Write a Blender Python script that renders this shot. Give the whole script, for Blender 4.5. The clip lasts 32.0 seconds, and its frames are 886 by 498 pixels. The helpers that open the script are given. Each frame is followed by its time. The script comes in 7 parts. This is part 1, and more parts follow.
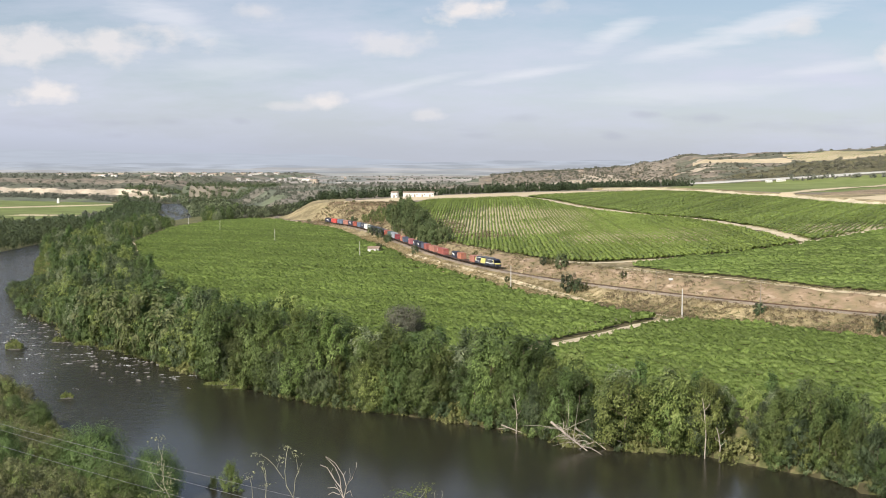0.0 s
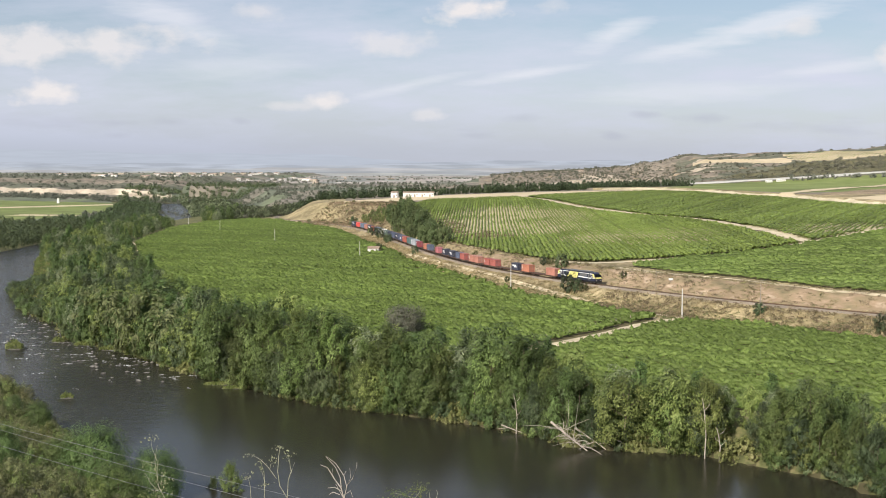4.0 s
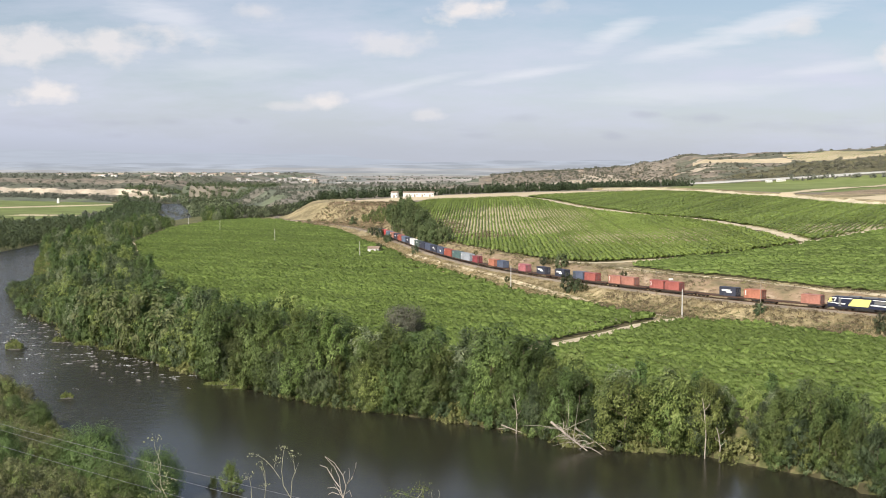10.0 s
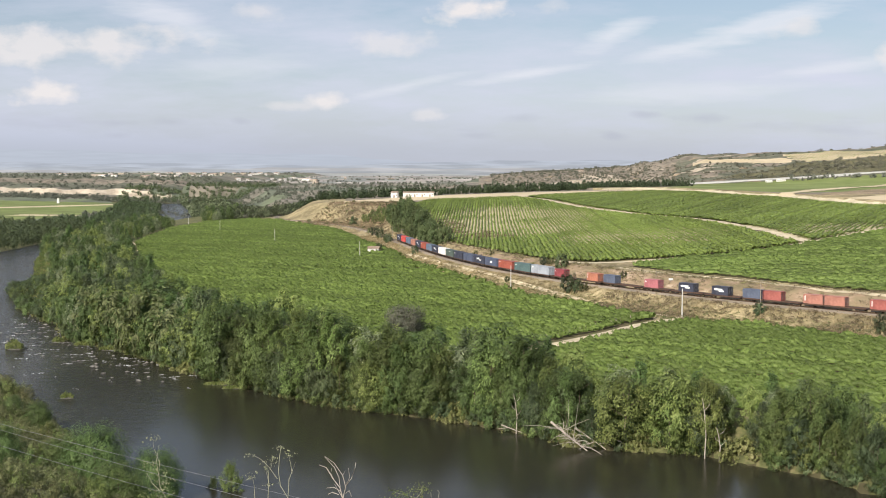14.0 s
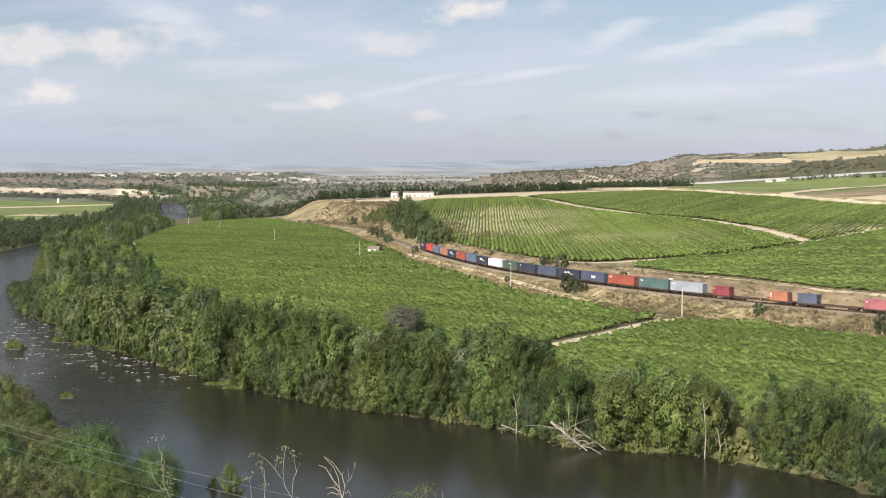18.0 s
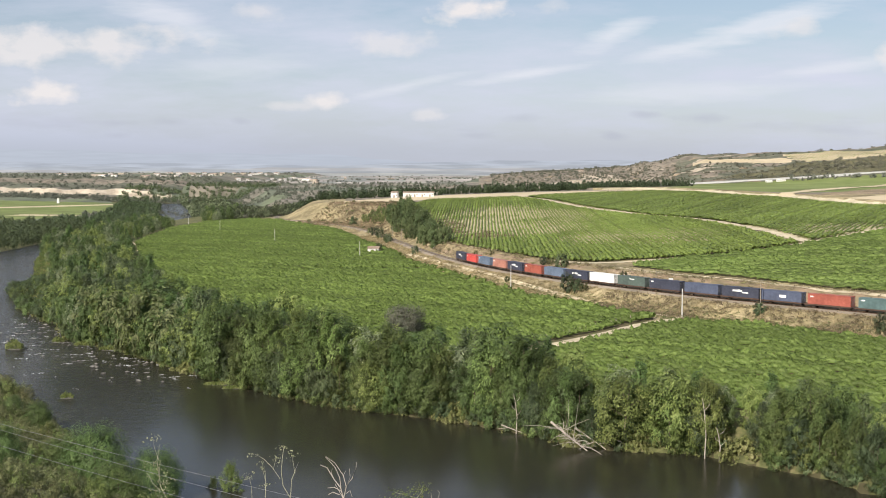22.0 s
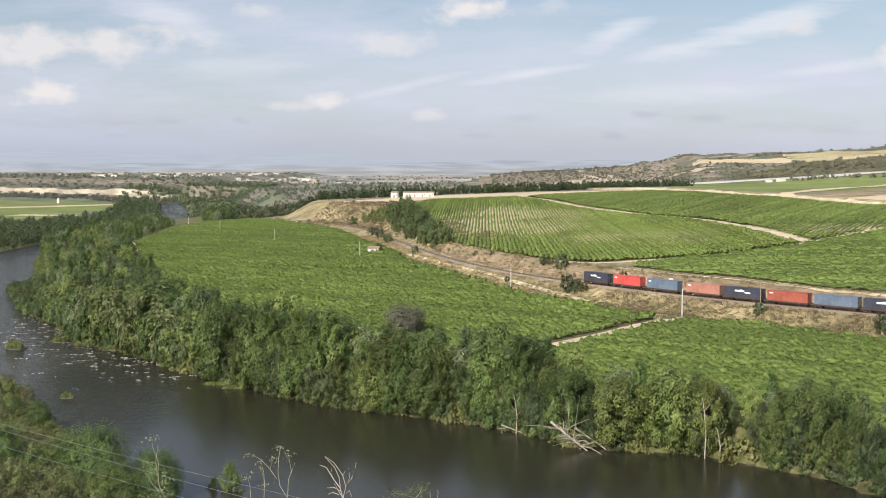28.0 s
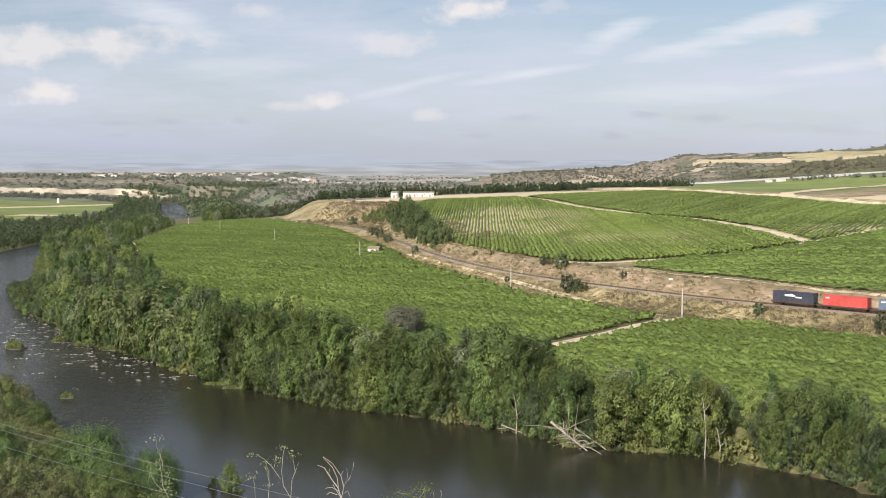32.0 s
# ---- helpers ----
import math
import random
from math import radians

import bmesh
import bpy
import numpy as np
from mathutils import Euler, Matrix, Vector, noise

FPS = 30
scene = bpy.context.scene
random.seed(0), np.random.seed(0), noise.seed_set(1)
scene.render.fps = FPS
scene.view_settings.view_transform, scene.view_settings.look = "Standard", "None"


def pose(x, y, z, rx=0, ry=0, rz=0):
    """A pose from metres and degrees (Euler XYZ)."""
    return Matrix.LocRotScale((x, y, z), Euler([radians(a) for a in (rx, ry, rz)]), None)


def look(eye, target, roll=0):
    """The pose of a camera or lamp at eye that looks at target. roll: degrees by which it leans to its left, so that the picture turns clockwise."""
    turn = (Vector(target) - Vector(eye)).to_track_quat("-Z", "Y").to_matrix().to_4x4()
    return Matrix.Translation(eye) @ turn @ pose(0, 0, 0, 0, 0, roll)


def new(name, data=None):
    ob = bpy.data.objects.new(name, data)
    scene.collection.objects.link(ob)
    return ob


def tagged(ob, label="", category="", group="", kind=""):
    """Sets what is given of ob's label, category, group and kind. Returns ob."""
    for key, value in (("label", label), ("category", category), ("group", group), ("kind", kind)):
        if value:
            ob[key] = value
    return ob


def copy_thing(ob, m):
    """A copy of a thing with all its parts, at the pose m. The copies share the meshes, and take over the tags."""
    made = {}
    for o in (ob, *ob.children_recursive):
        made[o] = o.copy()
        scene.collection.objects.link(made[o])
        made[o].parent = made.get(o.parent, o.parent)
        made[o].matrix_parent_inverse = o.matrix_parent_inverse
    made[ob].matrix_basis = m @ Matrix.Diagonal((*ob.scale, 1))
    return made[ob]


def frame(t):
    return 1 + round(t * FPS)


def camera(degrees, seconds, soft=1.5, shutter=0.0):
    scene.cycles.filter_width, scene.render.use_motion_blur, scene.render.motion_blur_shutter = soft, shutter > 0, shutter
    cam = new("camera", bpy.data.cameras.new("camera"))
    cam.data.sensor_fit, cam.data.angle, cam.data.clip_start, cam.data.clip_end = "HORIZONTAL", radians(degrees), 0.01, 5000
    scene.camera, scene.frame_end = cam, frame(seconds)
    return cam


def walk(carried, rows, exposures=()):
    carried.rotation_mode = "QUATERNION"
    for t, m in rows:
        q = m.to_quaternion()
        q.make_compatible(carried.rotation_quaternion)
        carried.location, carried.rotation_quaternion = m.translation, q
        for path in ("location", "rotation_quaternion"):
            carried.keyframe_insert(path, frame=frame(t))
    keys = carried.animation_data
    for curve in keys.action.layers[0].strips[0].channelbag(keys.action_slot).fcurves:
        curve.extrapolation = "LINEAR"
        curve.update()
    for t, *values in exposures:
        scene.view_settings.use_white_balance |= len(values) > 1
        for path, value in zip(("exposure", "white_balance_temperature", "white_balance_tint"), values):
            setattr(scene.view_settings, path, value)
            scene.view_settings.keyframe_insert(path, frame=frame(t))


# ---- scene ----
cam = camera(40.0, 32.0, soft=0.95, shutter=0.5)
walk(cam, [(0, pose(0, 0, 38.5, 86.387, 0, 0)), (32, pose(0, 0, 38.5, 86.387, 0, 0))], [(0, 0.36), (32, 0.36)])

# ---- sky and sun ----
SUN_AZ, SUN_EL = 214.0, 34.0
world = bpy.data.worlds.new("sky")
scene.world = world
world.use_nodes = True


def sky_nodes():
    nt = world.node_tree
    nodes, links = nt.nodes, nt.links
    nodes.clear()
    out, bg = nodes.new("ShaderNodeOutputWorld"), nodes.new("ShaderNodeBackground")
    sky = nodes.new("ShaderNodeTexSky")
    sky.sky_type, sky.sun_disc = "NISHITA", False
    sky.sun_elevation, sky.sun_rotation = radians(SUN_EL), radians(SUN_AZ)
    sky.altitude, sky.air_density, sky.dust_density, sky.ozone_density = 450, 1.0, 1.6, 1.2
    co = nodes.new("ShaderNodeTexCoord")
    sep = nodes.new("ShaderNodeSeparateXYZ")
    links.new(co.outputs["Generated"], sep.inputs[0])

    def m(op, a, b=None, clamp=False):
        n = nodes.new("ShaderNodeMath")
        n.operation, n.use_clamp = op, clamp
        for i, v in enumerate((a, b)):
            if v is None:
                continue
            if isinstance(v, (int, float)):
                n.inputs[i].default_value = v
            else:
                links.new(v, n.inputs[i])
        return n.outputs[0]

    yy = m("MAXIMUM", m("ABSOLUTE", sep.outputs[1]), 0.15)
    u, v = m("DIVIDE", sep.outputs[0], yy), m("DIVIDE", sep.outputs[2], yy)
    comb = nodes.new("ShaderNodeCombineXYZ")
    links.new(u, comb.inputs[0]), links.new(v, comb.inputs[1])

    def noise_tex(scale, detail, sx, sy, rough=0.55, rot=0.0):
        mp = nodes.new("ShaderNodeMapping")
        mp.inputs["Scale"].default_value = (sx, sy, 1)
        mp.inputs["Rotation"].default_value = (0, 0, radians(rot))
        links.new(comb.outputs[0], mp.inputs[0])
        n = nodes.new("ShaderNodeTexNoise")
        n.inputs["Scale"].default_value, n.inputs["Detail"].default_value, n.inputs["Roughness"].default_value = scale, detail, rough
        links.new(mp.outputs[0], n.inputs["Vector"])
        return n.outputs["Fac"]

    puff = noise_tex(28, 6, 1, 1.7)
    veil = noise_tex(2.8, 8, 1.0, 4.6, 0.62, -16)
    low = noise_tex(7, 5, 1.0, 6.0)
    # high thin veil of cirrus, thicker towards the horizon
    haze = m("SUBTRACT", 1.0, m("DIVIDE", v, 0.17), True)
    cirrus = m("MULTIPLY", m("SUBTRACT", veil, 0.42, True), 4.2, True)
    cover = m("ADD", m("ADD", m("MULTIPLY", cirrus, 0.60), m("MULTIPLY", haze, 0.58)), 0.12, True)
    # small fair-weather clouds: place across, place up, half width, half height, strength
    lumps = None
    for cu, cv, w, hh, k in ((-0.325, 0.1034, 0.115, 0.016, 0.8), (-0.325, 0.0645, 0.028, 0.010, 1.0), (-0.097, 0.058, 0.016, 0.008, 0.95),
                             (-0.118, 0.054, 0.035, 0.004, 0.45), (0.017, 0.132, 0.028, 0.011, 1.0), (-0.150, 0.132, 0.020, 0.009, 0.45),
                             (-0.040, 0.105, 0.034, 0.010, 0.55), (-0.012, 0.047, 0.014, 0.006, 0.5), (0.090, 0.134, 0.014, 0.007, 0.4),
                             (0.290, 0.117, 0.022, 0.009, 0.55), (0.365, 0.095, 0.012, 0.012, 0.7), (0.55, 0.13, 0.07, 0.02, 0.9),
                             (-0.60, 0.11, 0.08, 0.02, 0.9), (-0.06, 0.30, 0.16, 0.03, 0.8), (0.28, 0.36, 0.13, 0.04, 0.8)):
        a, b = m("DIVIDE", m("SUBTRACT", u, cu), w), m("DIVIDE", m("SUBTRACT", v, cv), hh)
        d = m("SQRT", m("ADD", m("MULTIPLY", a, a), m("MULTIPLY", b, b)))
        d = m("ADD", d, m("MULTIPLY", m("SUBTRACT", puff, 0.5), 3.0))
        c = m("MULTIPLY", m("MULTIPLY", m("SUBTRACT", 1.1, d, True), 1.25, True), k)
        lumps = c if lumps is None else m("MAXIMUM", lumps, c)
    # grey flat bases low over the plain
    grey = m("MULTIPLY", m("MULTIPLY", m("SUBTRACT", low, 0.56, True), 5.0, True),
             m("MULTIPLY", m("SUBTRACT", 1.0, m("ABSOLUTE", m("DIVIDE", m("SUBTRACT", v, 0.035), 0.04)), True), 0.5))

    # small grey cloudlets
    for cu, cv, w, hh, k in ((0.167, 0.047, 0.014, 0.0035, 0.5), (0.211, 0.0445, 0.024, 0.005, 0.55), (0.139, 0.030, 0.014, 0.004, 0.55), (-0.265, 0.040, 0.018, 0.003, 0.45),
                             (-0.223, 0.041, 0.014, 0.004, 0.4), (-0.165, 0.0415, 0.011, 0.003, 0.4), (-0.266, 0.030, 0.013, 0.003, 0.4), (0.026, 0.030, 0.014, 0.003, 0.4), (0.064, 0.044, 0.018, 0.004, 0.35)):
        a, b = m("DIVIDE", m("SUBTRACT", u, cu), w), m("DIVIDE", m("SUBTRACT", v, cv), hh)
        d = m("ADD", m("SQRT", m("ADD", m("MULTIPLY", a, a), m("MULTIPLY", b, b))), m("MULTIPLY", m("SUBTRACT", puff, 0.5), 2.6))
        grey = m("MAXIMUM", grey, m("MULTIPLY", m("SUBTRACT", 1.1, d, True), k))

    def mix(fac, a, b):
        n = nodes.new("ShaderNodeMix")
        n.data_type = "RGBA"
        links.new(fac, n.inputs[0])
        for i, c in ((6, a), (7, b)):
            if isinstance(c, tuple):
                n.inputs[i].default_value = c
            else:
                links.new(c, n.inputs[i])
        return n.outputs[2]

    # long wisps drawn out by the wind: place, half length, half width, slant, strength
    wisp = None
    shred = noise_tex(9, 7, 1.0, 7.0, 0.65, -14)
    for cu, cv, w, hh, turn, k in ((0.262, 0.120, 0.085, 0.011, 17, 0.65), (0.205, 0.104, 0.060, 0.007, 14, 0.55), (0.140, 0.113, 0.036, 0.010, 24, 0.6), (0.070, 0.080, 0.062, 0.0045, 9, 0.55),
                                   (-0.215, 0.122, 0.055, 0.014, -24, 0.5), (-0.03, 0.070, 0.05, 0.004, 12, 0.4), (0.320, 0.085, 0.070, 0.006, 8, 0.45), (-0.17, 0.085, 0.06, 0.012, 5, 0.3),
                                   (0.215, 0.066, 0.10, 0.010, 3, 0.35)):
        ca, sa = math.cos(radians(turn)), math.sin(radians(turn))
        du, dv = m("SUBTRACT", u, cu), m("SUBTRACT", v, cv)
        a = m("DIVIDE", m("ADD", m("MULTIPLY", du, ca), m("MULTIPLY", dv, sa)), w)
        b = m("DIVIDE", m("SUBTRACT", m("MULTIPLY", dv, ca), m("MULTIPLY", du, sa)), hh)
        d = m("ADD", m("SQRT", m("ADD", m("MULTIPLY", a, a), m("MULTIPLY", b, b))), m("MULTIPLY", m("SUBTRACT", shred, 0.5), 2.4))
        c = m("MULTIPLY", m("SUBTRACT", 1.15, d, True), k)
        wisp = c if wisp is None else m("MAXIMUM", wisp, c)
    col = mix(cover, sky.outputs[0], (6.75, 7.05, 8.35, 1))
    # blue-grey cloud shade lying over the plain, deeper to the west
    shade = m("MULTIPLY", m("SUBTRACT", 1.0, m("ABSOLUTE", m("DIVIDE", m("SUBTRACT", v, 0.016), 0.042)), True), m("SUBTRACT", 0.50, m("MULTIPLY", u, 0.9), True))
    col = mix(shade, col, (4.75, 5.2, 6.2, 1))
    col = mix(wisp, col, (8.5, 8.6, 9.2, 1))
    col = mix(grey, col, (4.9, 5.15, 6.1, 1))
    # dust haze in the lowest degrees
    band = m("MULTIPLY", m("SUBTRACT", 1.0, m("DIVIDE", m("ABSOLUTE", m("SUBTRACT", v, 0.0)), 0.03), True), 0.75)
    col = mix(band, col, (5.0, 5.25, 6.05, 1))
    col = mix(lumps, col, (8.6, 8.25, 8.3, 1))
    links.new(col, bg.inputs[0])
    bg.inputs[1].default_value = 0.078
    links.new(bg.outputs[0], out.inputs[0])


sky_nodes()
sun = new("sun", bpy.data.lights.new("sun", "SUN"))
sun.data.energy, sun.data.angle, sun.data.color = 5.0, radians(0.6), (1.0, 0.93, 0.82)
a, e = radians(SUN_AZ), radians(SUN_EL)
sun_way = Vector((math.sin(a) * math.cos(e), math.cos(a) * math.cos(e), math.sin(e)))
sun.matrix_world = look(sun_way * 500, (0, 0, 0))

from mathutils import kdtree

# ---- plan: the railway line, the river and the lie of the land (metres) ----
EYE = 38.5
TRACK = [(-60, 1560), (-100, 1420), (-132, 1280), (-150, 1160), (-148, 1080), (-137, 1034),
         (-123.7, 1008.6), (-102.5, 967.9), (-83.9, 925.9), (-68.2, 882.8), (-55.8, 838.6), (-45.9, 793.8),
         (-37.0, 748.8), (-28.5, 703.7), (-20.2, 658.5), (-11.6, 613.4), (-2.4, 568.5), (8.3, 523.8),
         (21.6, 479.9), (39.0, 437.4), (61.4, 397.4), (88.6, 360.5), (119.7, 326.8), (153, 295), (190, 263),
         (270, 200), (360, 134), (460, 68), (580, -5), (720, -80)]
RIGHT_BANK = [(620, -60), (450, 10), (310, 75), (190, 135), (110, 168), (69.6, 191), (65, 201), (54, 211), (47, 219),
              (33, 223), (23, 229), (13, 240), (-4, 253), (-16, 259), (-29, 269), (-37, 277), (-47, 288), (-62, 306),
              (-73, 320), (-86, 339), (-102, 358), (-115, 372), (-129, 406), (-154, 447), (-185, 521), (-190, 560),
              (-232, 693), (-254, 770), (-262, 850), (-272, 950), (-275, 1060), (-268, 1180), (-261, 1275), (-330, 1600), (-430, 2000)]
LEFT_BANK = [(600, -130), (430, -60), (300, 0), (180, 60), (90, 105), (30, 132), (-25, 160), (-55, 195), (-75, 240),
             (-112, 307), (-150, 375), (-205, 450), (-250, 540), (-268, 630), (-286, 690), (-294, 745), (-286, 800), (-297, 940),
             (-314, 1080), (-310, 1180), (-300, 1275), (-375, 1600), (-480, 2000)]
WATER = -13.0


def spline(points, step):
    """A smooth line through points, sampled every step metres."""
    p = np.array(points, float)
    p = np.vstack([2 * p[0] - p[1], p, 2 * p[-1] - p[-2]])
    out = []
    for i in range(1, len(p) - 2):
        n = max(2, int(np.hypot(*(p[i + 1] - p[i])) / step))
        for t in np.arange(n) / n:
            out.append(0.5 * (2 * p[i] + (p[i + 1] - p[i - 1]) * t + (2 * p[i - 1] - 5 * p[i] + 4 * p[i + 1] - p[i + 2]) * t ** 2
                              + (3 * p[i] - p[i - 1] - 3 * p[i + 1] + p[i + 2]) * t ** 3))
    return np.array(out + [p[-2]])


LINE = spline(TRACK, 3.0)
LINE_S = np.concatenate([[0], np.cumsum(np.hypot(*np.diff(LINE, axis=0).T))])
# the running distance counts from the point (-123.7, 1008.6)
LINE_S -= LINE_S[np.argmin(np.hypot(LINE[:, 0] + 123.7, LINE[:, 1] - 1008.6))]
LINE_T = np.gradient(LINE, axis=0)
LINE_T /= np.hypot(LINE_T[:, 0], LINE_T[:, 1])[:, None]
BANK_R, BANK_L = spline(RIGHT_BANK, 4.0), spline(LEFT_BANK, 4.0)
# the gravel road above the vineyards
ROAD_TOP = [(150, 1150), (204, 1105), (224, 955), (246, 878), (260, 800), (272, 740), (330, 690), (450, 680)]
ROAD_LINE = spline(ROAD_TOP, 4.0)
ROAD_T = np.gradient(ROAD_LINE, axis=0)
RIVER = np.vstack([spline(RIGHT_BANK, 12.0), spline(LEFT_BANK, 12.0)[::-1]])


def rail_z(s):
    """The rails' height along the line."""
    return np.interp(s, (0, 150, 300, 450, 550, 640, 734, 900), (-0.95, -0.5, -0.28, -0.05, 0.28, 0.58, 0.3, 0.1))


KNOWN = {}


def nearest(px, py, line):
    """Distance to a sampled line and the index of its nearest sample."""
    key = (len(line), float(line[0, 0]), float(line[0, 1]), float(line[-1, 1]))
    if key not in KNOWN:
        tree_ = kdtree.KDTree(len(line))
        for k, q in enumerate(line):
            tree_.insert((q[0], q[1], 0), k)
        tree_.balance()
        KNOWN[key] = tree_.find
    find = KNOWN[key]
    res = [find((a, b, 0))[1:] for a, b in zip(px.ravel().tolist(), py.ravel().tolist())]
    return np.array([q[1] for q in res]).reshape(px.shape), np.array([q[0] for q in res], int).reshape(px.shape)


def inside(px, py, poly):
    poly = np.asarray(poly, float)
    lo, hi = poly.min(0), poly.max(0)
    box = (px >= lo[0]) & (px <= hi[0]) & (py >= lo[1]) & (py <= hi[1])
    if not box.all():
        full = np.zeros(px.shape, bool)
        if box.any():
            full[box] = inside(px[box], py[box], poly)
        return full
    res = np.zeros(px.shape, bool)
    for (x0, y0), (x1, y1) in zip(poly, np.roll(poly, -1, axis=0)):
        if y0 == y1:
            continue
        res ^= ((y0 > py) != (y1 > py)) & (px < (x1 - x0) * (py - y0) / (y1 - y0) + x0)
    return res


def ease(t):
    t = np.clip(t, 0, 1)
    return t * t * (3 - 2 * t)


def waves(x, y, size, seed=0.0):
    """Soft random swell between -1 and 1."""
    a, b = x / size, y / size
    return (np.sin(a * 1.7 + b * 0.9 + seed) + np.sin(-a * 1.1 + b * 2.1 + 2.3 + seed * 1.7) + np.sin(a * 2.7 - b * 0.4 + 4.1 + seed)
            + np.sin(a * 0.6 + b * 3.3 + 1.2 - seed)) / 4


def height(x, y):
    """Height of the land at plan positions x, y (arrays)."""
    x, y = np.asarray(x, float), np.asarray(y, float)
    shape = x.shape
    x, y = x.ravel(), y.ravel()
    r = np.hypot(x, y)
    dt, it = nearest(x, y, LINE)
    br, _ = nearest(x, y, BANK_R)
    bl, _ = nearest(x, y, BANK_L)
    wet = inside(x, y, RIVER)
    b = np.minimum(br, bl)
    side = (x - LINE[it, 0]) * LINE_T[it, 1] - (y - LINE[it, 1]) * LINE_T[it, 0]
    d = np.where(side > 0, -dt, dt)
    s = LINE_S[it]
    # the hill of the near bank and the plain on that side
    near = WATER + 0.4 + 49.0 * (bl / (bl + r + 1e-6)) ** 1.14 + 2.6 * np.exp(-((r - 16) / 13) ** 2)
    near = near + 9.0 * np.exp(-((x + 48) / 22) ** 2 - ((y - 135) / 45) ** 2)
    far_rise = np.clip((r - 1500) / 3400, 0, 1)
    near = near + (16 - near) * ease((r - 1600) / 1500) + 12 * far_rise ** 1.3
    brink = 2085 + 26 * waves(x, x * 0, 26)
    near = near + (8.8 + 2.4 * waves(x, x * 0, 14, 1.0)) * ease((y - brink) / 22) * ease((-455 - x) / 50)
    near = near + 5.5 * ease((y - 2330 - 40 * waves(x, x * 0, 60, 2.0)) / 50) * ease((-180 - x) / 120) * ease((2900 - y) / 300)
    # between the railway and the river
    drop = 1.6 + 3.6 * ease((s - 150) / 450)
    foot = 3.6 + 1.9 * drop
    a = np.maximum(-d - foot, 0)
    low = -drop + (drop - 8.6) * a / (a + br + 1e-6) + 0.35 * waves(x, y, 40)
    low = np.where(-d < foot, -0.55 + (0.55 - drop) * ease((-d - 3.4) / (foot - 3.4)), low)
    # above the railway
    bank = 4.0 + 9.0 * (1 - ease((s - 130) / 200))
    run = 3.4 + np.where(bank > 6, 2.6, 2.3) * bank
    e = np.maximum(d - run - 2, 0)
    high = bank + (27 - bank) * (1 - np.exp(-e / 285)) + 0.5 * waves(x, y, 60) * ease(e / 80)
    high = np.where(d < run, -0.55 + (bank + 0.55) * ease((d - 3.8) / (run - 3.8)) + 0.35 * waves(x, y, 6) * ease((d - 4) / 4), high)
    high += far_rise * 8 + 6 * waves(x, y, 260) * ease((r - 1300) / 800) * (1 - 0.6 * far_rise)
    # the long hill to the north-east
    ridge = ease((y + 0.35 * x - 1320) / 620) * ease((x - 0.169 * y + 40) / 125)
    hill = ridge * (32 + 14 * ease((x - 260) / 500) + 3 * waves(x, y, 120) + 2.5 * waves(x, y, 38, 2.0))
    # worn terraces on its flank
    q = hill / 6.5 + 0.12 * waves(x, y, 40, 1.0)
    stepped = 6.5 * (np.floor(q) + ease((q - np.floor(q) - 0.6) / 0.4))
    high += hill + 0.55 * (stepped - hill) * ease((480 - x) / 100) * ease(ridge * 4) + 1.5 * ridge * waves(x, y, 15, 3.0)
    # low brown hills running out from its foot
    across = x / np.maximum(np.abs(y), 1.0)
    swell = np.interp(across, (0.0, 0.026, 0.054, 0.10, 0.151, 0.165, 0.184, 0.214), (0, 2, 7, 13, 22, 25, 12, 0))
    high += swell * (1 + 0.1 * waves(x, y, 55, 4.0)) * ease((y - 1680) / 330) * (1 - ease((y - 2300) / 1000)) * (y > 0)
    # a pale scarp below its end
    high += 6.0 * ease((y - 1640 - 20 * waves(x, x * 0, 20)) / 16) * ease((x - 120) / 60) * ease((275 - x) / 30) * ease((2000 - y) / 250)
    # the bank of the road above the vineyards
    rd, ri = nearest(x, y, ROAD_LINE)
    rside = (x - ROAD_LINE[ri, 0]) * ROAD_T[ri, 1] - (y - ROAD_LINE[ri, 1]) * ROAD_T[ri, 0]
    high += np.where((rside < 0) & (r < 1200) & (x > 140), 2.3 * ease(rd / 7) * (1 - ease((rd - 40) / 160)), 0)
    w = ease((y - 1120) / 260)
    beyond = 3 + 9 * ease((y - 1500) / 600) + 12 * far_rise + (2 + 2 * ease((y - 1500) / 400)) * waves(x, y, 230, 1.0)
    land = np.where(d > 0, high, low * (1 - w) + beyond * w) + rail_z(s) * np.exp(-dt / 50)
    z = np.where(bl < br, near, land)
    # the river banks and its bed
    far = 0.43 * ease((r - 1150) / 200)
    edge = WATER - 0.3 + b * (0.5 - far) + far * np.maximum(b - 90, 0)
    z = np.where(wet, WATER - 0.3 - 2.2 * ease(b / 12), np.minimum(z, edge))
    return z.reshape(shape)

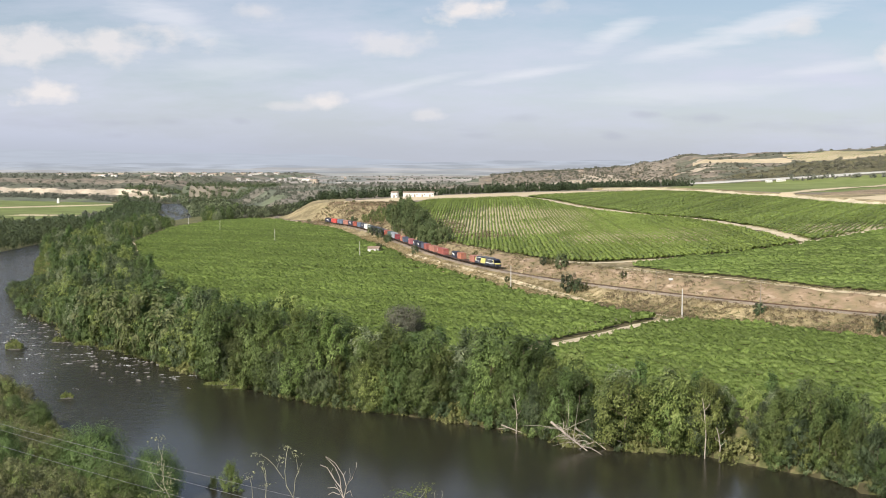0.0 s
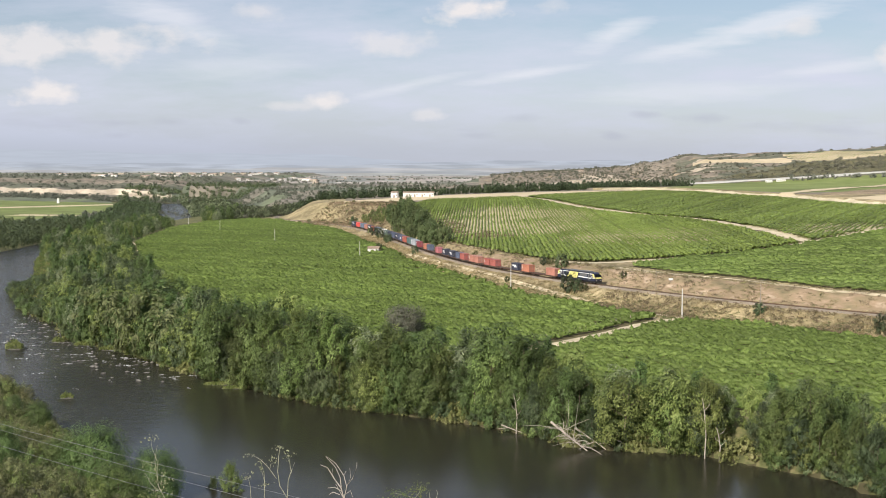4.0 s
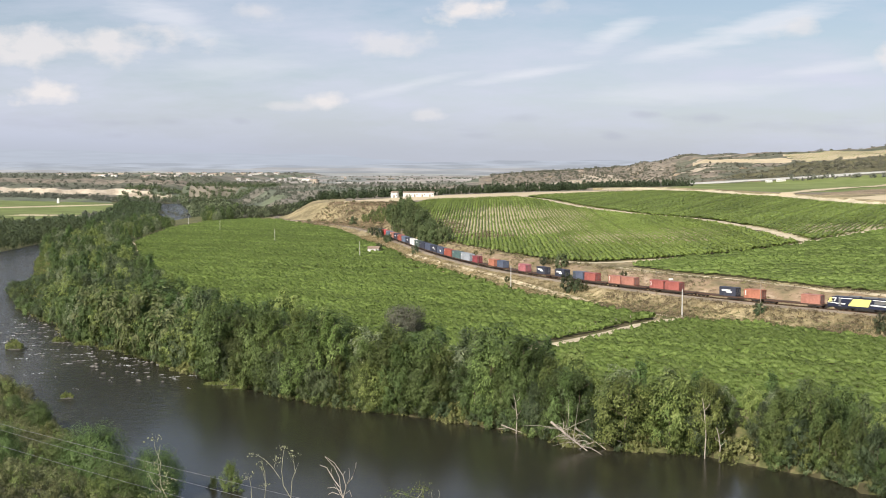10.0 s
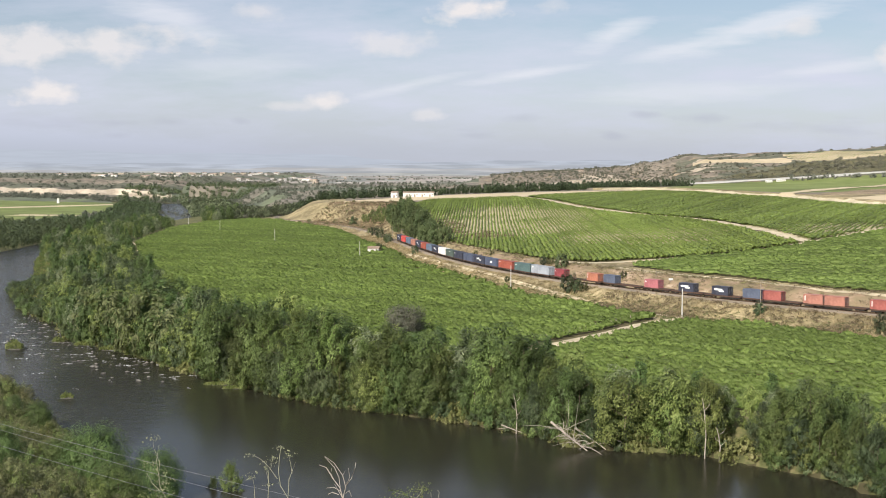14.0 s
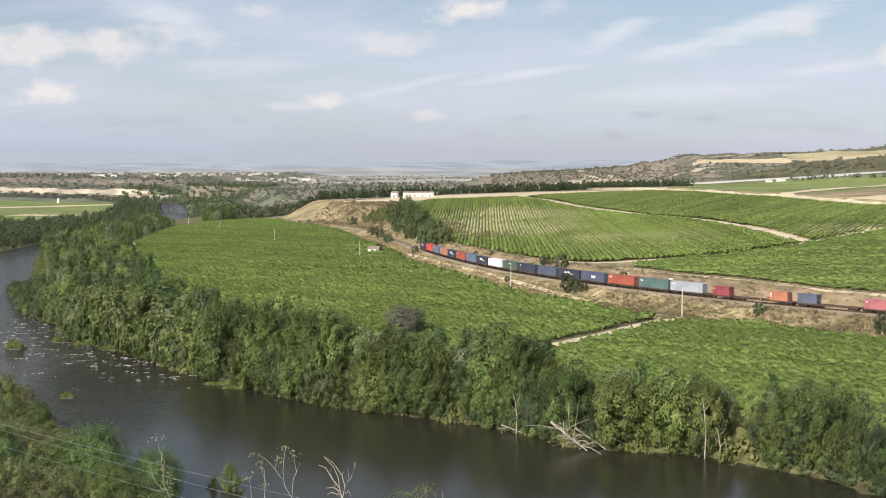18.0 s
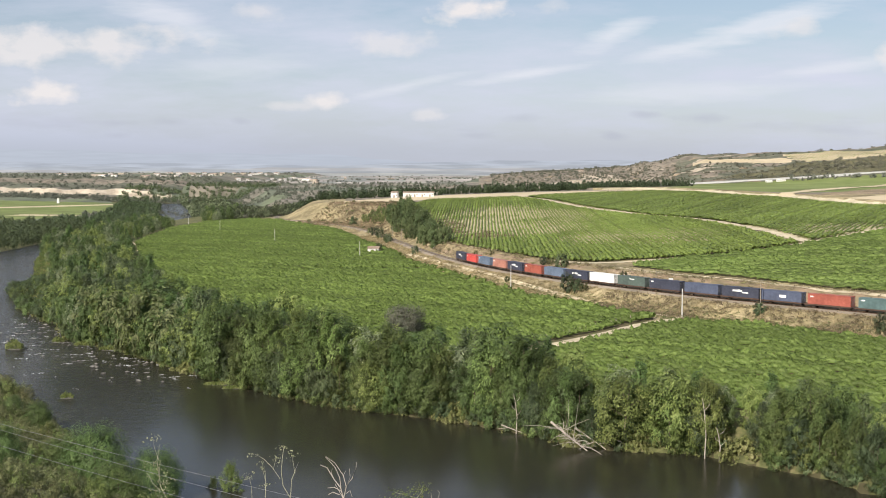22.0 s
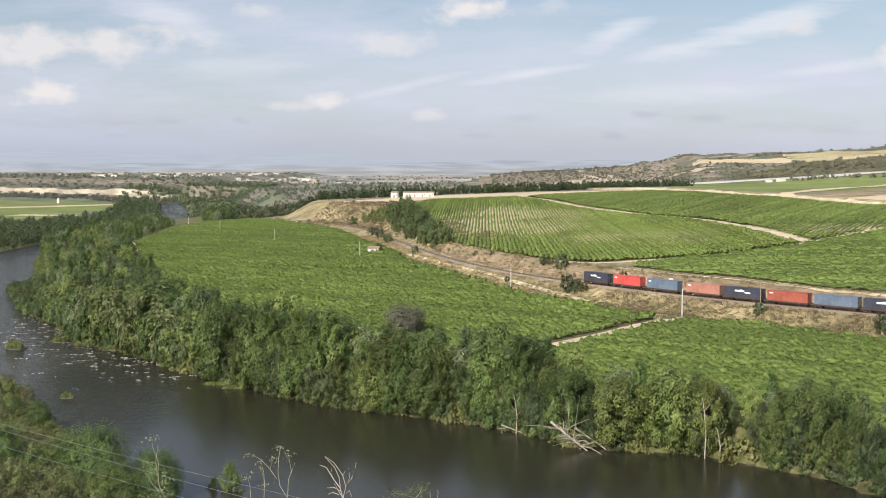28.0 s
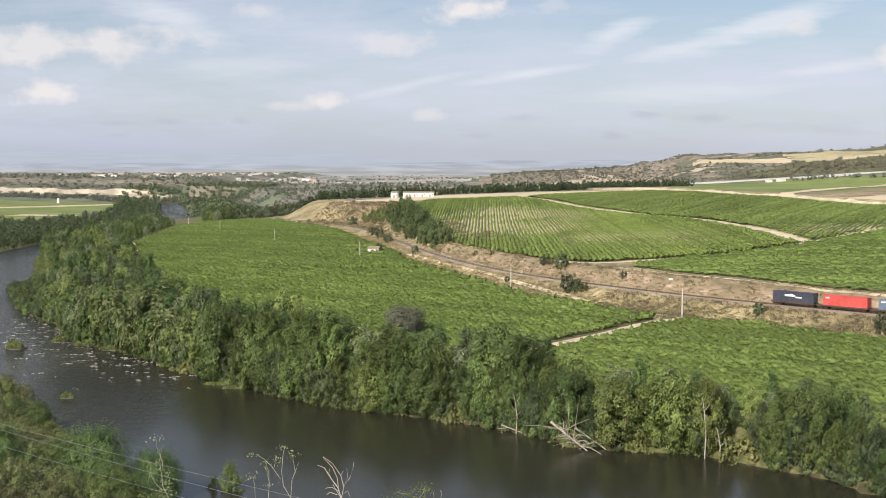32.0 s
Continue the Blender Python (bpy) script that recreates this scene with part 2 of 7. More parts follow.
# ---- materials ----
def mat(name, colours, scale=1.0, rough=0.85, metal=0.0, bump=0.0, bump_scale=None, stain=0.0, stain_scale=None, shift=0.0,
        island=0.0, leaf=0.0, gloss=0.3, stretch=(1, 1, 1), where="Object"):
    """colours: stops of a ramp over fine noise. stain: darkening by broad noise. shift: change by object. island: change by loose piece.
    leaf: share of light let through."""
    ma = bpy.data.materials.new(name)
    ma.use_nodes = True
    nt = ma.node_tree
    nodes, links = nt.nodes, nt.links
    b = nodes["Principled BSDF"]
    b.inputs["Roughness"].default_value, b.inputs["Metallic"].default_value = rough, metal
    b.inputs["Specular IOR Level"].default_value = gloss
    co = nodes.new("ShaderNodeTexCoord")
    mp = nodes.new("ShaderNodeMapping")
    mp.inputs["Scale"].default_value = stretch
    links.new(co.outputs[where], mp.inputs[0])
    n = nodes.new("ShaderNodeTexNoise")
    n.inputs["Scale"].default_value, n.inputs["Detail"].default_value, n.inputs["Roughness"].default_value = scale, 5, 0.65
    links.new(mp.outputs[0], n.inputs["Vector"])
    ramp = nodes.new("ShaderNodeValToRGB")
    el = ramp.color_ramp.elements
    while len(el) < len(colours):
        el.new(0.5)
    for i, c in enumerate(colours):
        el[i].position = 0.3 + 0.4 * i / max(1, len(colours) - 1)
        el[i].color = (*c, 1)
    links.new(n.outputs["Fac"], ramp.inputs[0])
    col = ramp.outputs[0]

    def vary(fac, amount, lo=0.0):
        nonlocal col
        mr = nodes.new("ShaderNodeMapRange")
        mr.inputs["From Min"].default_value, mr.inputs["From Max"].default_value = 0.0 + lo, 1.0 - lo
        mr.inputs["To Min"].default_value, mr.inputs["To Max"].default_value = 1 - amount, 1 + amount
        links.new(fac, mr.inputs[0])
        hs = nodes.new("ShaderNodeVectorMath")
        hs.operation = "SCALE"
        links.new(col, hs.inputs[0]), links.new(mr.outputs[0], hs.inputs["Scale"])
        col = hs.outputs[0]

    if stain:
        n2 = nodes.new("ShaderNodeTexNoise")
        n2.inputs["Scale"].default_value, n2.inputs["Detail"].default_value = stain_scale or scale / 8, 3
        links.new(mp.outputs[0], n2.inputs["Vector"])
        vary(n2.outputs["Fac"], stain, 0.3)
    if shift:
        oi = nodes.new("ShaderNodeObjectInfo")
        vary(oi.outputs["Random"], shift)
        hue = nodes.new("ShaderNodeHueSaturation")
        mr = nodes.new("ShaderNodeMapRange")
        mr.inputs["To Min"].default_value, mr.inputs["To Max"].default_value = 0.5 - shift * 0.045, 0.5 + shift * 0.07
        wn = nodes.new("ShaderNodeTexWhiteNoise")
        wn.noise_dimensions = "1D"
        links.new(oi.outputs["Random"], wn.inputs["W"])
        links.new(wn.outputs["Value"], mr.inputs[0]), links.new(mr.outputs[0], hue.inputs["Hue"])
        links.new(col, hue.inputs["Color"])
        col = hue.outputs[0]
    if island:
        ge = nodes.new("ShaderNodeNewGeometry")
        vary(ge.outputs["Random Per Island"], island)
    links.new(col, b.inputs["Base Color"])
    if bump:
        n3 = nodes.new("ShaderNodeTexNoise")
        n3.inputs["Scale"].default_value, n3.inputs["Detail"].default_value = bump_scale or scale * 2, 4
        links.new(mp.outputs[0], n3.inputs["Vector"])
        bp = nodes.new("ShaderNodeBump")
        bp.inputs["Strength"].default_value, bp.inputs["Distance"].default_value = min(1, bump), bump
        links.new(n3.outputs["Fac"], bp.inputs["Height"])
        links.new(bp.outputs[0], b.inputs["Normal"])
    if leaf:
        tr = nodes.new("ShaderNodeBsdfTranslucent")
        links.new(col, tr.inputs[0])
        mx = nodes.new("ShaderNodeMixShader")
        mx.inputs[0].default_value = leaf
        links.new(b.outputs[0], mx.inputs[1]), links.new(tr.outputs[0], mx.inputs[2])
        links.new(mx.outputs[0], nodes["Material Output"].inputs[0])
    return ma


def plain(name, c, rough=0.5, metal=0.0, wear=0.12, scale=1.5, shift=0.0):
    dark = tuple(v * (1 - wear) for v in c)
    lite = tuple(min(1, v * (1 + wear) + 0.01) for v in c)
    return mat(name, (dark, c, lite), scale, rough, metal, stain=wear, stain_scale=0.35, shift=shift)


DRY = mat("dry_grass", ((0.15, 0.13, 0.065), (0.285, 0.235, 0.13), (0.41, 0.335, 0.205)), 0.55, 0.95, bump=0.6, bump_scale=1.0, stain=0.45, stain_scale=0.05)
SOIL = mat("vineyard_soil", ((0.075, 0.068, 0.028), (0.14, 0.115, 0.06)), 0.6, 0.95, bump=0.2, stain=0.2, stain_scale=0.03)
PALE_SOIL = mat("pale_stony_soil", ((0.33, 0.29, 0.17), (0.50, 0.43, 0.28)), 0.5, 0.95, bump=0.15, stain=0.2, stain_scale=0.03)
SCRUB = mat("hillside_scrub", ((0.05, 0.055, 0.028), (0.11, 0.105, 0.055), (0.18, 0.155, 0.09)), 0.35, 0.95, bump=0.6, stain=0.4, stain_scale=0.05)
# Dry browns set a little lighter, standing in for haze over the hill.
HILL = mat("dry_hillside", ((0.10, 0.094, 0.07), (0.18, 0.156, 0.12), (0.245, 0.207, 0.16), (0.36, 0.30, 0.23)), 0.085, 0.95, bump=0.8, bump_scale=0.12, stain=0.3, stain_scale=0.012)
WOODFLOOR = mat("riverside_grass", ((0.06, 0.065, 0.025), (0.11, 0.115, 0.045), (0.21, 0.18, 0.09)), 0.5, 0.95, bump=0.4, stain=0.3, stain_scale=0.05)
TRACKWAY = mat("beaten_earth", ((0.44, 0.37, 0.25), (0.60, 0.52, 0.37)), 0.8, 0.95, bump=0.1, stain=0.2, stain_scale=0.1)
STUBBLE = mat("cereal_stubble", ((0.47, 0.385, 0.25), (0.59, 0.495, 0.34)), 0.05, 0.95, stain=0.12, stain_scale=0.01)
GREENFIELD = mat("green_crop", ((0.13, 0.165, 0.045), (0.165, 0.20, 0.06), (0.21, 0.24, 0.085)), 0.05, 0.9, stain=0.2, stain_scale=0.012)
CLIFF = mat("pale_river_cliff", ((0.30, 0.25, 0.19), (0.46, 0.39, 0.30), (0.60, 0.53, 0.42)), 0.06, 0.95, stain=0.25, stain_scale=0.01)
BED = mat("river_bed", ((0.05, 0.045, 0.02), (0.09, 0.08, 0.04)), 0.4, 0.9)
ASPHALT = mat("pale_asphalt", ((0.36, 0.355, 0.34), (0.47, 0.46, 0.44)), 0.1, 0.9)
ROUGHLAND = mat("greyish_scrubland", ((0.075, 0.085, 0.06), (0.12, 0.125, 0.085), (0.20, 0.18, 0.13)), 0.09, 0.95, bump=0.6, bump_scale=0.15, stain=0.35, stain_scale=0.02)


def far_fields(name, stops, sx, sy):
    """Patchwork of fields, groves and fallow land on the distant plain."""
    ma = bpy.data.materials.new(name)
    ma.use_nodes = True
    nt = ma.node_tree
    nodes, links = nt.nodes, nt.links
    co = nodes.new("ShaderNodeTexCoord")
    mp = nodes.new("ShaderNodeMapping")
    mp.inputs["Scale"].default_value = (sx, sy, 0.0)
    vo = nodes.new("ShaderNodeTexVoronoi")
    vo.inputs["Scale"].default_value = 1.0
    links.new(co.outputs["Object"], mp.inputs[0]), links.new(mp.outputs[0], vo.inputs["Vector"])
    sep = nodes.new("ShaderNodeSeparateColor")
    links.new(vo.outputs["Color"], sep.inputs[0])
    ramp = nodes.new("ShaderNodeValToRGB")
    ramp.color_ramp.interpolation = "CONSTANT"
    el = ramp.color_ramp.elements
    while len(el) < len(stops):
        el.new(0.5)
    for i, (p, c) in enumerate(stops):
        el[i].position, el[i].color = p, (*c, 1)
    links.new(sep.outputs[0], ramp.inputs[0])
    n = nodes.new("ShaderNodeTexNoise")
    n.inputs["Scale"].default_value, n.inputs["Detail"].default_value = 0.02, 6
    links.new(co.outputs["Object"], n.inputs["Vector"])
    mr = nodes.new("ShaderNodeMapRange")
    mr.inputs["From Min"].default_value, mr.inputs["From Max"].default_value = 0.3, 0.7
    mr.inputs["To Min"].default_value, mr.inputs["To Max"].default_value = 0.5, 1.05
    links.new(n.outputs["Fac"], mr.inputs[0])
    sc = nodes.new("ShaderNodeVectorMath")
    sc.operation = "SCALE"
    links.new(ramp.outputs[0], sc.inputs[0]), links.new(mr.outputs[0], sc.inputs["Scale"])
    b = nodes["Principled BSDF"]
    b.inputs["Roughness"].default_value = 0.95
    links.new(sc.outputs[0], b.inputs["Base Color"])
    return ma


# Field colours kept muted and greyish, so some distance haze sits in them.
FAR = far_fields("distant_fields", ((0, (0.16, 0.18, 0.115)), (0.2, (0.22, 0.20, 0.15)), (0.38, (0.14, 0.16, 0.105)), (0.55, (0.27, 0.24, 0.18)), (0.66, (0.18, 0.21, 0.12)),
                                   (0.82, (0.23, 0.205, 0.16)), (0.95, (0.30, 0.265, 0.205))), 0.018, 0.0065)
# The same patchwork paled and greyed: haze over the farthest land put into the colours.
FAR_HAZED = far_fields("hazed_far_fields", ((0, (0.33, 0.31, 0.28)), (0.2, (0.40, 0.36, 0.32)), (0.38, (0.25, 0.26, 0.235)), (0.55, (0.44, 0.40, 0.35)), (0.66, (0.29, 0.30, 0.26)),
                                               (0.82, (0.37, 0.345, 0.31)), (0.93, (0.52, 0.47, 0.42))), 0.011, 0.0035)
VINE = mat("vine_leaves", ((0.072, 0.110, 0.022), (0.120, 0.170, 0.039), (0.184, 0.243, 0.069)), 0.9, 0.6, stain=0.14, stain_scale=0.03, island=0.34, leaf=0.25)
VINE_B = mat("vine_leaves_mature", ((0.128, 0.176, 0.036), (0.188, 0.247, 0.055), (0.262, 0.325, 0.094)), 0.9, 0.6, stain=0.16, stain_scale=0.02, island=0.3, leaf=0.25)
LEAF = mat("poplar_leaves", ((0.060, 0.086, 0.027), (0.097, 0.131, 0.040), (0.148, 0.188, 0.066)), 0.5, 0.55, shift=0.42, island=0.3, leaf=0.2, stain=0.34, stain_scale=0.16)
LEAF_LIGHT = mat("willow_leaves", ((0.090, 0.118, 0.036), (0.143, 0.181, 0.050), (0.208, 0.247, 0.087)), 0.5, 0.6, shift=0.42, island=0.3, leaf=0.22, stain=0.34, stain_scale=0.12)
LEAF_DARK = mat("ash_leaves", ((0.048, 0.067, 0.032), (0.073, 0.098, 0.043), (0.113, 0.140, 0.066)), 0.5, 0.55, shift=0.36, island=0.28, leaf=0.14, stain=0.32, stain_scale=0.12)
LEAF_GREY = mat("greyish_tamarisk_twigs", ((0.085, 0.085, 0.060), (0.135, 0.132, 0.098), (0.195, 0.188, 0.145)), 0.6, 0.7, shift=0.2, island=0.35, leaf=0.15)
NEEDLE = mat("pine_needles", ((0.058, 0.082, 0.032), (0.098, 0.128, 0.050), (0.150, 0.182, 0.078)), 0.6, 0.7, shift=0.25, island=0.3, leaf=0.12)
YOUNG_NEEDLE = mat("young_pine_needles", ((0.100, 0.130, 0.045), (0.155, 0.192, 0.066), (0.226, 0.262, 0.100)), 0.6, 0.7, shift=0.25, island=0.3, leaf=0.15)
OLIVE = mat("shrub_leaves", ((0.080, 0.089, 0.036), (0.133, 0.138, 0.057), (0.205, 0.201, 0.097)), 0.6, 0.75, shift=0.4, island=0.35, leaf=0.2, stain=0.3, stain_scale=0.12)
SILVER = mat("silvery_willow_leaves", ((0.125, 0.145, 0.080), (0.195, 0.218, 0.125), (0.28, 0.295, 0.18)), 0.6, 0.7, shift=0.35, island=0.4, leaf=0.25, stain=0.2, stain_scale=0.15)
STRAW = mat("cut_bank_earth", ((0.12, 0.105, 0.06), (0.22, 0.175, 0.105), (0.28, 0.205, 0.135), (0.44, 0.35, 0.26)), 0.13, 0.95, bump=0.4, bump_scale=0.8, stain=0.25, stain_scale=0.03, stretch=(1, 1, 3))
GRASS = mat("rank_bank_grass", ((0.13, 0.15, 0.045), (0.20, 0.21, 0.075), (0.28, 0.26, 0.13)), 0.6, 0.8, island=0.3, leaf=0.25, stain=0.3, stain_scale=0.3)
HAY = mat("dry_bank_grass", ((0.19, 0.155, 0.08), (0.31, 0.25, 0.14), (0.42, 0.34, 0.21)), 0.7, 0.9, island=0.3, leaf=0.15, stain=0.3, stain_scale=0.2)
BRAMBLE = mat("brown_bramble", ((0.09, 0.075, 0.045), (0.16, 0.125, 0.08), (0.22, 0.175, 0.115)), 0.8, 0.9, island=0.4)
RAW = STRAW
# Leaves of far trees, lightened and greyed to stand in for haze.
FARLEAF = mat("hazed_foliage", ((0.11, 0.12, 0.09), (0.145, 0.155, 0.12), (0.18, 0.185, 0.145)), 0.05, 0.8, island=0.2, leaf=0.1)
BARK = mat("bark", ((0.08, 0.06, 0.04), (0.17, 0.135, 0.10)), 4, 0.95, bump=0.1)
DEADWOOD = mat("bleached_dead_wood", ((0.30, 0.26, 0.21), (0.48, 0.43, 0.37)), 5, 0.9, bump=0.05)
BALLAST = mat("grey_brown_ballast", ((0.20, 0.165, 0.125), (0.33, 0.28, 0.22)), 3, 0.95, bump=0.2, stain=0.25, stain_scale=0.05)
RUST = mat("rusty_steel", ((0.06, 0.035, 0.022), (0.13, 0.08, 0.05)), 3, 0.7, 0.3)
SLEEPER = mat("concrete_sleeper", ((0.16, 0.14, 0.12), (0.26, 0.23, 0.2)), 3, 0.9)


def water_material():
    ma = bpy.data.materials.new("river_water")
    ma.use_nodes = True
    nt = ma.node_tree
    nodes, links = nt.nodes, nt.links
    b = nodes["Principled BSDF"]
    b.inputs["Base Color"].default_value = (0.025, 0.024, 0.016, 1)
    b.inputs["Roughness"].default_value = 0.2
    b.inputs["IOR"].default_value = 1.333
    co = nodes.new("ShaderNodeTexCoord")
    n = nodes.new("ShaderNodeTexNoise")
    n.inputs["Scale"].default_value, n.inputs["Detail"].default_value = 0.8, 6
    flow = nodes.new("ShaderNodeMapping")
    flow.inputs["Scale"].default_value = (0.45, 1.3, 1)
    flow.inputs["Rotation"].default_value = (0, 0, radians(14))
    links.new(co.outputs["Object"], flow.inputs[0]), links.new(flow.outputs[0], n.inputs["Vector"])
    n2 = nodes.new("ShaderNodeTexNoise")
    n2.inputs["Scale"].default_value, n2.inputs["Detail"].default_value = 0.045, 3
    links.new(co.outputs["Object"], n2.inputs["Vector"])
    mr = nodes.new("ShaderNodeMapRange")
    mr.inputs["From Min"].default_value, mr.inputs["From Max"].default_value = 0.35, 0.65
    mr.inputs["To Min"].default_value, mr.inputs["To Max"].default_value = 0.006, 0.02
    links.new(n2.outputs["Fac"], mr.inputs[0])
    # the shallow rapids upstream are rougher
    sx = nodes.new("ShaderNodeSeparateXYZ")
    links.new(co.outputs["Object"], sx.inputs[0])
    rr = nodes.new("ShaderNodeMapRange")
    rr.inputs["From Min"].default_value, rr.inputs["From Max"].default_value = -56, -104
    rr.inputs["To Min"].default_value, rr.inputs["To Max"].default_value = 0.0, 0.93
    links.new(sx.outputs[0], rr.inputs[0])
    ad = nodes.new("ShaderNodeMath")
    links.new(mr.outputs[0], ad.inputs[0]), links.new(rr.outputs[0], ad.inputs[1])
    bp = nodes.new("ShaderNodeBump")
    bp.inputs["Distance"].default_value = 4.0
    links.new(ad.outputs[0], bp.inputs["Strength"]), links.new(n.outputs["Fac"], bp.inputs["Height"])
    links.new(bp.outputs[0], b.inputs["Normal"])
    return ma


RIVER_WATER = water_material()


# ---- mesh helpers ----
def fast_mesh(name, verts, quads, materials, index=None, smooth=False):
    """A mesh from arrays of corners and of equal-sided faces."""
    me = bpy.data.meshes.new(name)
    verts, quads = np.asarray(verts, np.float32), np.asarray(quads, np.int32)
    me.vertices.add(len(verts))
    me.vertices.foreach_set("co", verts.ravel())
    n, k = quads.shape
    me.loops.add(n * k)
    me.loops.foreach_set("vertex_index", quads.ravel())
    me.polygons.add(n)
    me.polygons.foreach_set("loop_start", np.arange(0, n * k, k, dtype=np.int32))
    for ma in materials:
        me.materials.append(ma)
    if index is not None:
        me.polygons.foreach_set("material_index", np.asarray(index, np.int32))
    if smooth:
        me.polygons.foreach_set("use_smooth", np.ones(n, bool))
    me.update(calc_edges=True)
    return me


def part(name, me, parent, label="", m=None):
    ob = new(name, me)
    ob.parent = parent
    if m is not None:
        ob.matrix_basis = m
    return tagged(ob, label)


def boxes_mesh(name, boxes, materials, bevel=0.0):
    """Boxes (x0, x1, y0, y1, z0, z1, material index) in one mesh."""
    bm = bmesh.new()
    for x0, x1, y0, y1, z0, z1, k in boxes:
        r = bmesh.ops.create_cube(bm, size=1, matrix=Matrix.Translation(((x0 + x1) / 2, (y0 + y1) / 2, (z0 + z1) / 2)) @ Matrix.Diagonal((x1 - x0, y1 - y0, z1 - z0, 1)))
        for f in {f for v in r["verts"] for f in v.link_faces}:
            f.material_index = k
    if bevel:
        bmesh.ops.bevel(bm, geom=bm.edges[:], offset=bevel, segments=1, affect="EDGES")
    me = bpy.data.meshes.new(name)
    bm.to_mesh(me), bm.free()
    for ma in materials:
        me.materials.append(ma)
    return me


def tube(points, radii, sides=6):
    """Corners and faces of a tapered tube along points."""
    p = np.asarray(points, float)
    t = np.gradient(p, axis=0)
    t /= np.linalg.norm(t, axis=1)[:, None] + 1e-9
    ref = np.where(np.abs(t[:, 2:3]) > 0.9, [[1.0, 0, 0]], [[0, 0, 1.0]])
    u = np.cross(t, ref)
    u /= np.linalg.norm(u, axis=1)[:, None] + 1e-9
    w = np.cross(t, u)
    ang = np.arange(sides) / sides * 2 * np.pi
    v = p[:, None] + np.asarray(radii)[:, None, None] * (np.cos(ang)[None, :, None] * u[:, None] + np.sin(ang)[None, :, None] * w[:, None])
    n = len(p)
    i, j = np.meshgrid(np.arange(n - 1), np.arange(sides), indexing="ij")
    a, b = i * sides + j, i * sides + (j + 1) % sides
    q = np.stack([a, b, b + sides, a + sides], -1).reshape(-1, 4)
    return v.reshape(-1, 3), q


def merge(pieces):
    vs, qs, k = [], [], 0
    for v, q in pieces:
        vs.append(v), qs.append(q + k)
        k += len(v)
    return np.concatenate(vs), np.concatenate(qs)


def leaves(centres, out, size, rng, aspect=0.7, curl=0.5, lift=0.0):
    """Loose four-cornered leaf sprays at centres, facing roughly along out. lift: how far their tips point upwards."""
    n = len(centres)
    nrm = out + rng.normal(0, curl, (n, 3))
    nrm /= np.linalg.norm(nrm, axis=1)[:, None] + 1e-9
    a = rng.normal(0, 1, (n, 3)) * (1 - 0.6 * lift) + np.array([0, 0, 1.6]) * lift
    a -= nrm * (a * nrm).sum(1)[:, None]
    a /= np.linalg.norm(a, axis=1)[:, None] + 1e-9
    b = np.cross(nrm, a)
    s = size * rng.uniform(0.6, 1.35, (n, 1))
    a, b = a * s / 2, b * s * aspect / 2
    bend = nrm * s * 0.18
    v = np.stack([centres - a - bend, centres - b * 1.1, centres + a - bend, centres + b * 1.1], 1).reshape(-1, 3)
    return v, np.arange(4 * n).reshape(-1, 4)


def sprays(centres, out, size, rng, aspect=0.6, curl=0.5, lift=0.0):
    """Small pointed leaf tufts, three corners each."""
    n = len(centres)
    nrm = out + rng.normal(0, curl, (n, 3))
    nrm /= np.linalg.norm(nrm, axis=1)[:, None] + 1e-9
    a = rng.normal(0, 1, (n, 3)) * (1 - 0.6 * lift) + np.array([0, 0, 1.6]) * lift
    a -= nrm * (a * nrm).sum(1)[:, None]
    a /= np.linalg.norm(a, axis=1)[:, None] + 1e-9
    b = np.cross(nrm, a)
    s = size * rng.uniform(0.6, 1.35, (n, 1))
    tip = centres + a * s * 0.6 - nrm * s * 0.12
    v = np.stack([centres - a * s * 0.4 - b * s * aspect * 0.5, tip, centres - a * s * 0.4 + b * s * aspect * 0.5], 1).reshape(-1, 3)
    return v, np.arange(3 * n).reshape(-1, 3)


def split(q):
    """Four-cornered faces as triangles."""
    return np.concatenate([q[:, [0, 1, 2]], q[:, [0, 2, 3]]])


# ---- the land: one sheet to the horizon ----
LAND = {}


def level(x, y):
    """Height of the sheet itself under plan positions in front of the camera."""
    x, y = np.asarray(x, float), np.asarray(y, float)
    r, a = np.hypot(x, y), np.arctan2(x, y)
    gr, ga, z = LAND["r"], LAND["ang"], LAND["z"]
    i = np.clip(np.searchsorted(gr, r) - 1, 0, len(gr) - 2)
    fa = (a - ga[0]) / (ga[1] - ga[0])
    j = np.clip(fa.astype(int), 0, len(ga) - 2)
    u, v = np.clip((r - gr[i]) / (gr[i + 1] - gr[i]), 0, 1), np.clip(fa - j, 0, 1)
    h = z[i, j] * (1 - u) * (1 - v) + z[i + 1, j] * u * (1 - v) + z[i, j + 1] * (1 - u) * v + z[i + 1, j + 1] * u * v
    return h


